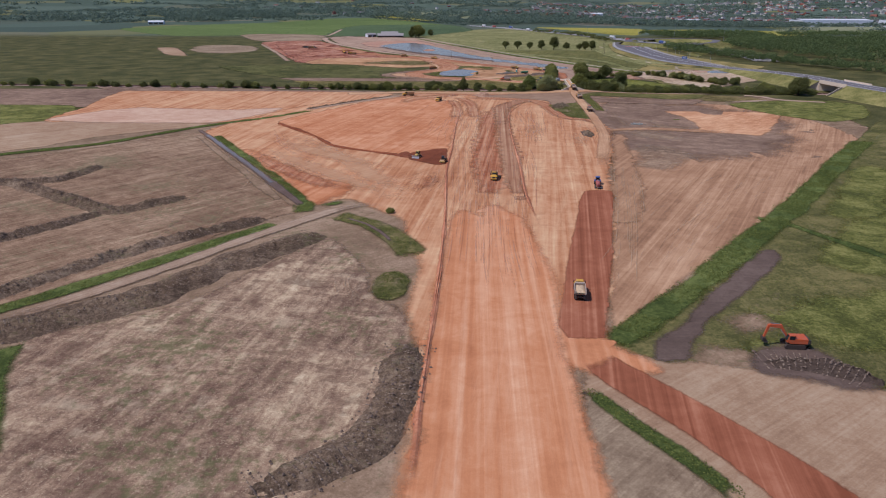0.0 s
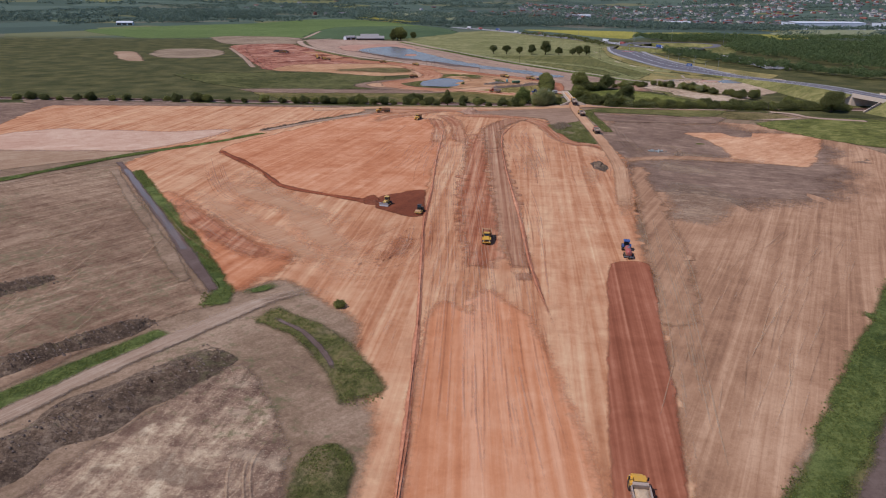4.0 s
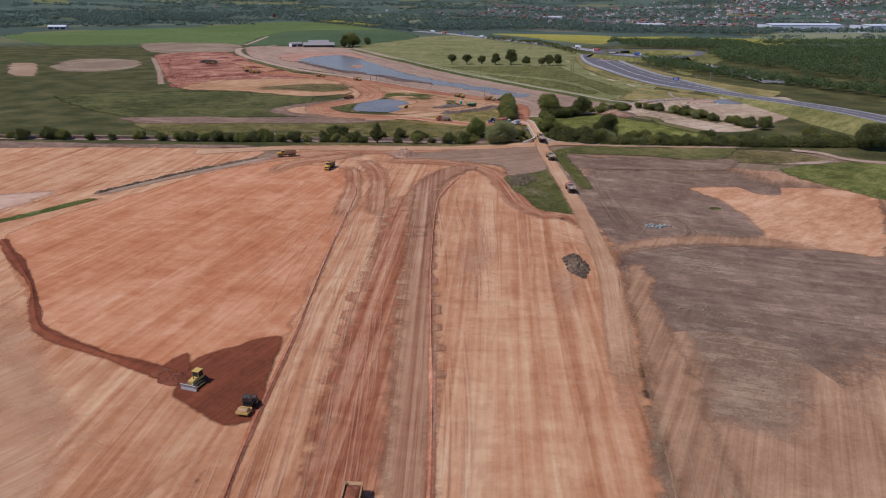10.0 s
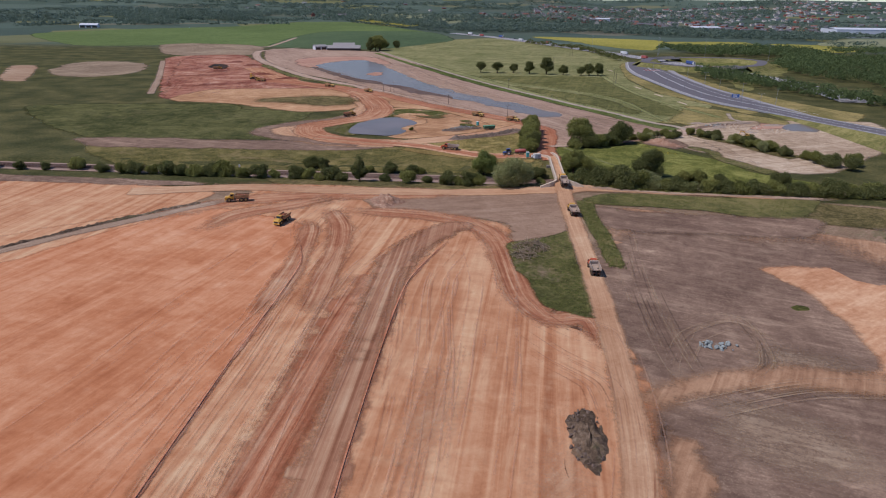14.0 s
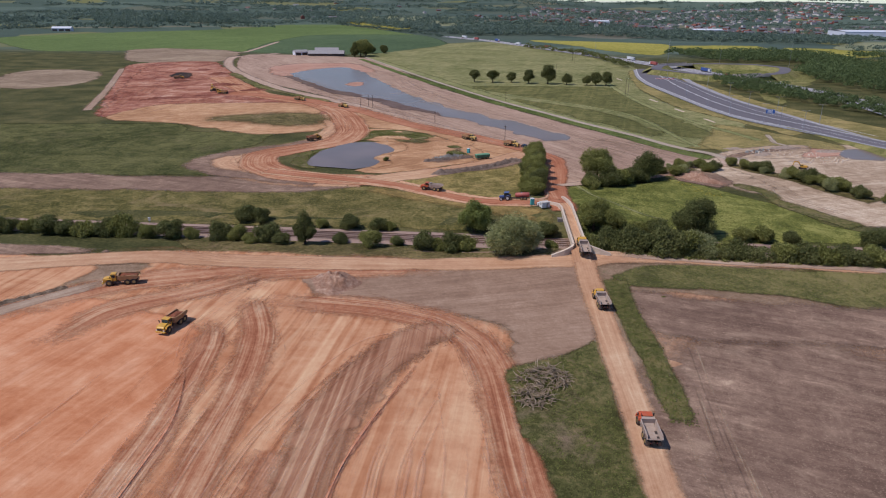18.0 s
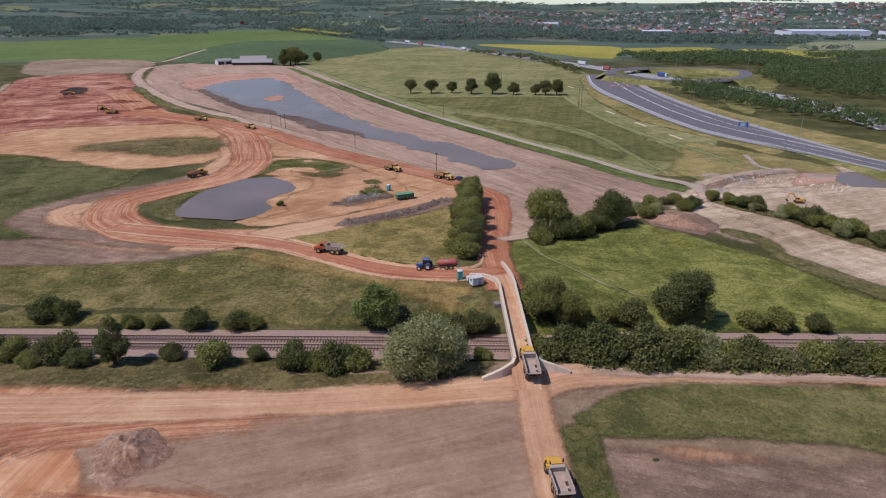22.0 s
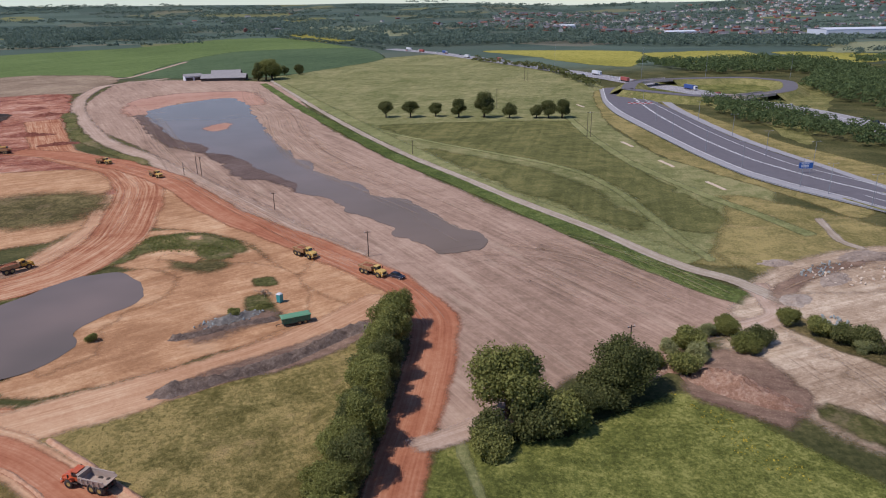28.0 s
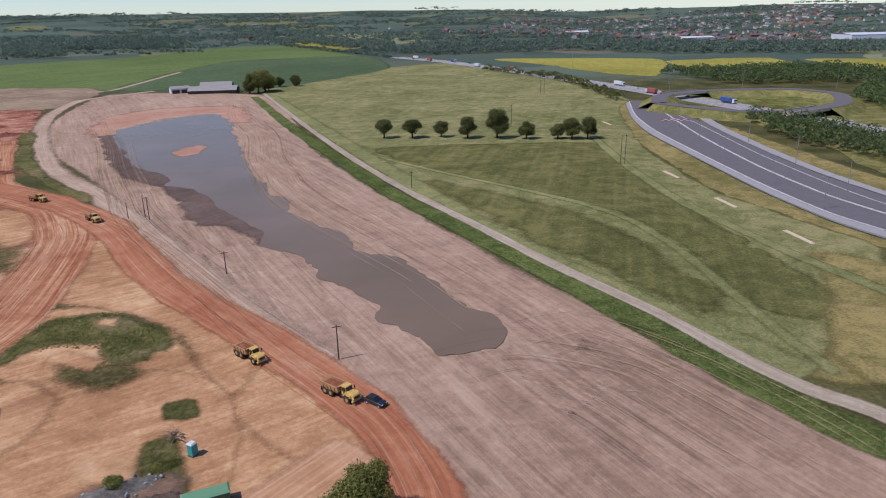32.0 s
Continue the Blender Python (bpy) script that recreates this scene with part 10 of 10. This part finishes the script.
bank("rubble_bank", [(46, 617.5), (52.9, 619.9), (58.5, 623.2), (65.1, 625.6), (69, 627)], 3.6, 1.1, M["rubble"], "low grey-brown bank of stony soil by the gravel heap", "earth bank", lumps=0.6)
for line in ([(22, 580.4), (36.5, 574.2), (48, 565.6), (63, 552.8), (76, 544.2), (84, 540)], [(38, 583), (53, 571.8), (68, 559.6), (80, 551), (87.5, 549), (91.5, 553.5), (92.5, 561)]):
    bank("windrow", line, 1.8, 0.55, M["windrow"], "pale earth windrow along the haul road", "earth bank", lumps=0.4)
bank("windrow", [(112, 582.5), (135, 592), (150, 600)], 3.0, 0.5, M["rubble_brown"], "low windrow of brown earth at the hedge foot", "earth bank", lumps=0.5)
heap("gravel_mound", 57.5, 627, 8.5, 3.0, 1.6, M["stone"], "long grey gravel heap beside the sandy road", "heap", 32, 0.5)
heap("gravel_mound", 63, 633, 3.4, 2.4, 1.4, M["scrub_heap"], "weedy green heap of soil", "heap", 40)
heap("spoil_mound", 157.5, 591.5, 13, 5.5, 2.6, M["rubble_brown"], "long brown spoil heap at the meadow edge", "heap", -46, 0.6)
heap("spoil_mound", 149, 601, 5, 3.5, 1.6, M["rubble_brown"], "low pinkish-brown spoil heap at the meadow edge", "heap", -30, 0.6)
heap("grass_hummock", 109, 476, 1.8, 1.2, 0.4, M["scrub_heap"], "small green tussock in bare soil", "hummock", 20)
heap("red_mound", -16, 291.5, 4.2, 3.4, 1.1, M["redheap"], "freshly tipped heap of dark red earth", "heap", 30)
heap("red_mound", -19, 294, 3.4, 3.0, 0.9, M["redheap"], "freshly tipped heap of dark red earth", "heap", 10)
for x, y, rx, ry, h in ((-150, 960, 14, 6, 4), (-165, 900, 16, 5, 4), (-120, 880, 18, 5, 3.5), (-90, 850, 14, 5, 3), (-175, 990, 12, 6, 4), (-140, 800, 22, 4, 3)):
    heap("pit_mound", x, y, rx, ry, h * 0.5, M["pit_heap"], "heap of raw red earth in the pit", "heap", random.uniform(0, 60), 0.5)
for x, y, rx, ry in ((205, 640, 9, 4), (222, 655, 12, 5), (240, 648, 10, 4), (196, 652, 6, 3), (215, 625, 6, 3), (188, 628, 6, 4)):
    heap("yard_mound", x, y, rx, ry, 0.8, M["works_heap"], "heap of pale crushed stone in the works yard", "heap", random.uniform(0, 60), 0.6)


def stone_mesh(seed):
    bm = bmesh.new()
    bmesh.ops.create_icosphere(bm, subdivisions=1, radius=1.0)
    for v in bm.verts:
        v.co *= 0.75 + 0.5 * noise.noise(v.co * 1.3 + Vector((seed * 5.0, 0, 0)))
        v.co.z *= 0.7
    return bm


def boulders(name, cx, cy, rx, ry, n, size, mat, label, group, turn=0):
    """A loose scatter of stones, each its own stone."""
    root = thing(name, label, "stones", group)
    meshes = []
    for k in range(4):
        bm = stone_mesh(k)
        me = bpy.data.meshes.new("stone")
        bm.to_mesh(me)
        bm.free()
        me.materials.append(M[mat])
        meshes.append(me)
    c, s = math.cos(radians(turn)), math.sin(radians(turn))
    for k in range(n):
        a, r = random.uniform(0, 6.28), math.sqrt(random.random())
        u, v = rx * r * math.cos(a), ry * r * math.sin(a)
        x, y = cx + u * c - v * s, cy + u * s + v * c
        st = new("stone", meshes[k % 4])
        st.parent = root
        q = size * random.uniform(0.4, 1.3)
        st.matrix_basis = Matrix.Translation((x, y, stand(x, y) + q * 0.3)) @ Euler((random.random() * 6, random.random() * 6, random.random() * 6)).to_matrix().to_4x4() @ Matrix.Diagonal((q, q * random.uniform(0.7, 1), q * random.uniform(0.6, 1), 1))
    return root


random.seed(31)
M["pale_stone"] = plain("pale_grey_boulder", "9aa09a", 0.9, 0.2, vary=0.2, scale=1.5, bump=0.4)
M["clod_pale"] = plain("pale_dry_clod", "95826f", 0.95, 0.1, vary=0.3, scale=2.0)
M["clod"] = plain("dark_earth_clod", "786659", 0.95, 0.1, vary=0.3, scale=2.0, bump=0.5)
boulders("stone_pile", 109.5, 382, 4.6, 2.0, 34, 0.75, "pale_stone", "scattered pile of pale grey boulders", "stone piles")
boulders("stone_pile", 95, 319, 4.0, 2.5, 20, 0.34, "clod_pale", "few pale broken stones on topsoil", "stone piles")
boulders("stone_pile", 57, 626.5, 8, 3, 60, 0.45, "pale_stone", "grey broken stones on a gravel heap", "stone piles", 32)
boulders("stone_pile", 216, 641, 17, 7, 80, 0.55, "concrete", "pale broken concrete in the works yard", "stone piles")
boulders("stone_pile", 73.5, 346, 3, 8.5, 90, 0.42, "clod", "dark broken stones and clods", "stone piles", -4)
boulders("stone_pile", 228, 628, 14, 6, 70, 0.6, "concrete", "pale broken concrete in the works yard", "stone piles", 20)
boulders("stone_pile", 205, 646, 9, 3, 50, 0.5, "pale_stone", "row of grey rubble in the works yard", "stone piles", 30)
boulders("stone_pile", 190, 616, 4, 3, 24, 0.7, "pale_stone", "dumped blocks beside the works track", "stone piles")
heap("grass_hummock", 138, 404, 4.5, 2.5, 0.5, M["scrub_heap"], "small green hummock in bare soil", "hummock", 0)


def clods(name, line, half, n, size, mat, label, seed):
    """Loose clods lying on and beside a bank, in one mesh."""
    r = random.Random(seed)
    path = curve_through(line, False, 1.0)
    verts, faces = [], []
    for k in range(n):
        i = r.randrange(1, len(path) - 1)
        t = (path[i + 1] - path[i - 1]).normalized()
        o = max(-half * 0.8, min(half * 0.8, r.gauss(0, half * 0.4)))
        x, y = path[i].x + t.y * o, path[i].y - t.x * o
        z = BANKS.get(name, top_of)(x, y)[0]
        s = size * r.uniform(0.3, 1.2) * (0.6 + 0.8 * r.random())
        b = len(verts)
        for dx, dy, dz in ((1, 0, 0), (0, 1, 0), (-1, 0, 0), (0, -1, 0), (0, 0, 0.9), (0, 0, -0.6)):
            verts.append((x + s * dx * r.uniform(0.6, 1.2) + s * 0.3 * dy, y + s * dy * r.uniform(0.6, 1.2) - s * 0.3 * dx, z + 0.25 * s + s * dz * r.uniform(0.6, 1.1)))
        faces += [(b + p, b + (p + 1) % 4, b + 4) for p in range(4)] + [(b + (p + 1) % 4, b + p, b + 5) for p in range(4)]
    return tagged(link(name, verts, faces, M[mat], smooth=False), label, "clods", kind="stuff")


def bank_tops():
    trees = []
    for ob in scene.objects:
        if ob.type == "MESH" and ob.name.split(".")[0] in ("soil_bank", "spoil_mound"):
            trees.append(BVHTree.FromPolygons([v.co.copy() for v in ob.data.vertices], [tuple(p.vertices) for p in ob.data.polygons]))

    def top(x, y):
        hs = [h[0].z for h in (t.ray_cast(Vector((x, y, 300)), Vector((0, 0, -1))) for t in trees) if h[0]]
        return (max(hs + [top_of(x, y)[0]]), "")
    return top


BANKS = {"earth_clods": bank_tops()}
for k, (line, half) in enumerate((([(-175.4, 242.8), (-165.4, 246.8), (-146.6, 251), (-140.1, 273.7)], 5), ([(-167.9, 250.9), (-151.7, 241.3), (-132.4, 228.1), (-107.3, 211.8), (-97.8, 220.1), (-89.3, 228.3)], 6), ([(-132.6, 177.5), (-127.5, 184.5), (-116, 200), (-110.1, 209.9)], 5), ([(-110.1, 139.3), (-104.6, 147), (-88.9, 171.1), (-74.7, 187.1), (-55.9, 204.2)], 5.5), ([(-100.5, 121.6), (-92.4, 127), (-70, 144), (-56.6, 165.1), (-36.5, 189.8)], 7.5), ([(-6.4, 122.3), (-7.6, 111.4), (-8.2, 101.9), (-11.9, 89.9), (-18.9, 83.8), (-27.3, 77.7)], 6.5), ([(60.2, 115.7), (64, 115.7), (68.9, 114.7), (73.2, 112.6), (77.8, 107.6)], 4.5))):
    clods("earth_clods", line, half, 800, 0.24, "clod", "loose dark clods on a topsoil bank", 70 + k)
    clods("earth_clods", line, half, 350, 0.2, "clod_pale", "loose pale clods on a topsoil bank", 90 + k)


def brushwood(x, y, rx, ry, n, h, label):
    """A tangled pile of grubbed-up branches."""
    root = thing("brushwood_pile", label, "brushwood", "brushwood piles")
    rng = random.Random(int(x * 7 + y))
    for k in range(n):
        bm = bmesh.new()
        a, r = rng.uniform(0, 6.28), math.sqrt(rng.random())
        px, py = rx * r * math.cos(a), ry * r * math.sin(a)
        top = h * (1 - r * r) * rng.random()
        t, l = rng.uniform(0, 6.28), rng.uniform(0.8, 2.4)
        tilt = rng.uniform(-0.5, 0.5)
        p0 = Vector((px, py, 0.15 + top))
        d = Vector((math.cos(t), math.sin(t), tilt)) * l
        mid = p0 + d * 0.5 + Vector((rng.uniform(-0.25, 0.25), rng.uniform(-0.25, 0.25), rng.uniform(0, 0.3)))
        w = rng.uniform(0.05, 0.14)
        rod(bm, p0, mid, w, w * 0.8, 5)
        rod(bm, mid, p0 + d, w * 0.8, w * 0.3, 5)
        if k % 3 == 0:
            rod(bm, mid, mid + Vector((rng.uniform(-0.6, 0.6), rng.uniform(-0.6, 0.6), rng.uniform(0.1, 0.7))), w * 0.5, w * 0.2, 5)
        part("branch", bm, M["debris"], root)
    root.matrix_basis = at(x, y)
    return root


brushwood(74.6, 437.5, 5.0, 3.8, 230, 2.2, "tangled pile of grey grubbed-up branches on grass")
brushwood(72.0, 431.0, 3.6, 3.0, 140, 1.4, "tangled pile of bleached dead branches on grass")
brushwood(62, 641, 1.2, 1.0, 26, 0.9, "small pile of bleached dead branches")
box1 = thing("signal_post", "small white railway signal box on a post", "signal")
part("post", rod(bmesh.new(), (0, 0, -0.3), (0, 0, 2.2), 0.08), M["steel"], box1)
part("box", boxes((-0.3, 0.3, -0.25, 0.25, 1.2, 2.2)), M["white_paint"], box1)
box1.matrix_basis = at(-38, 530.5, 5)
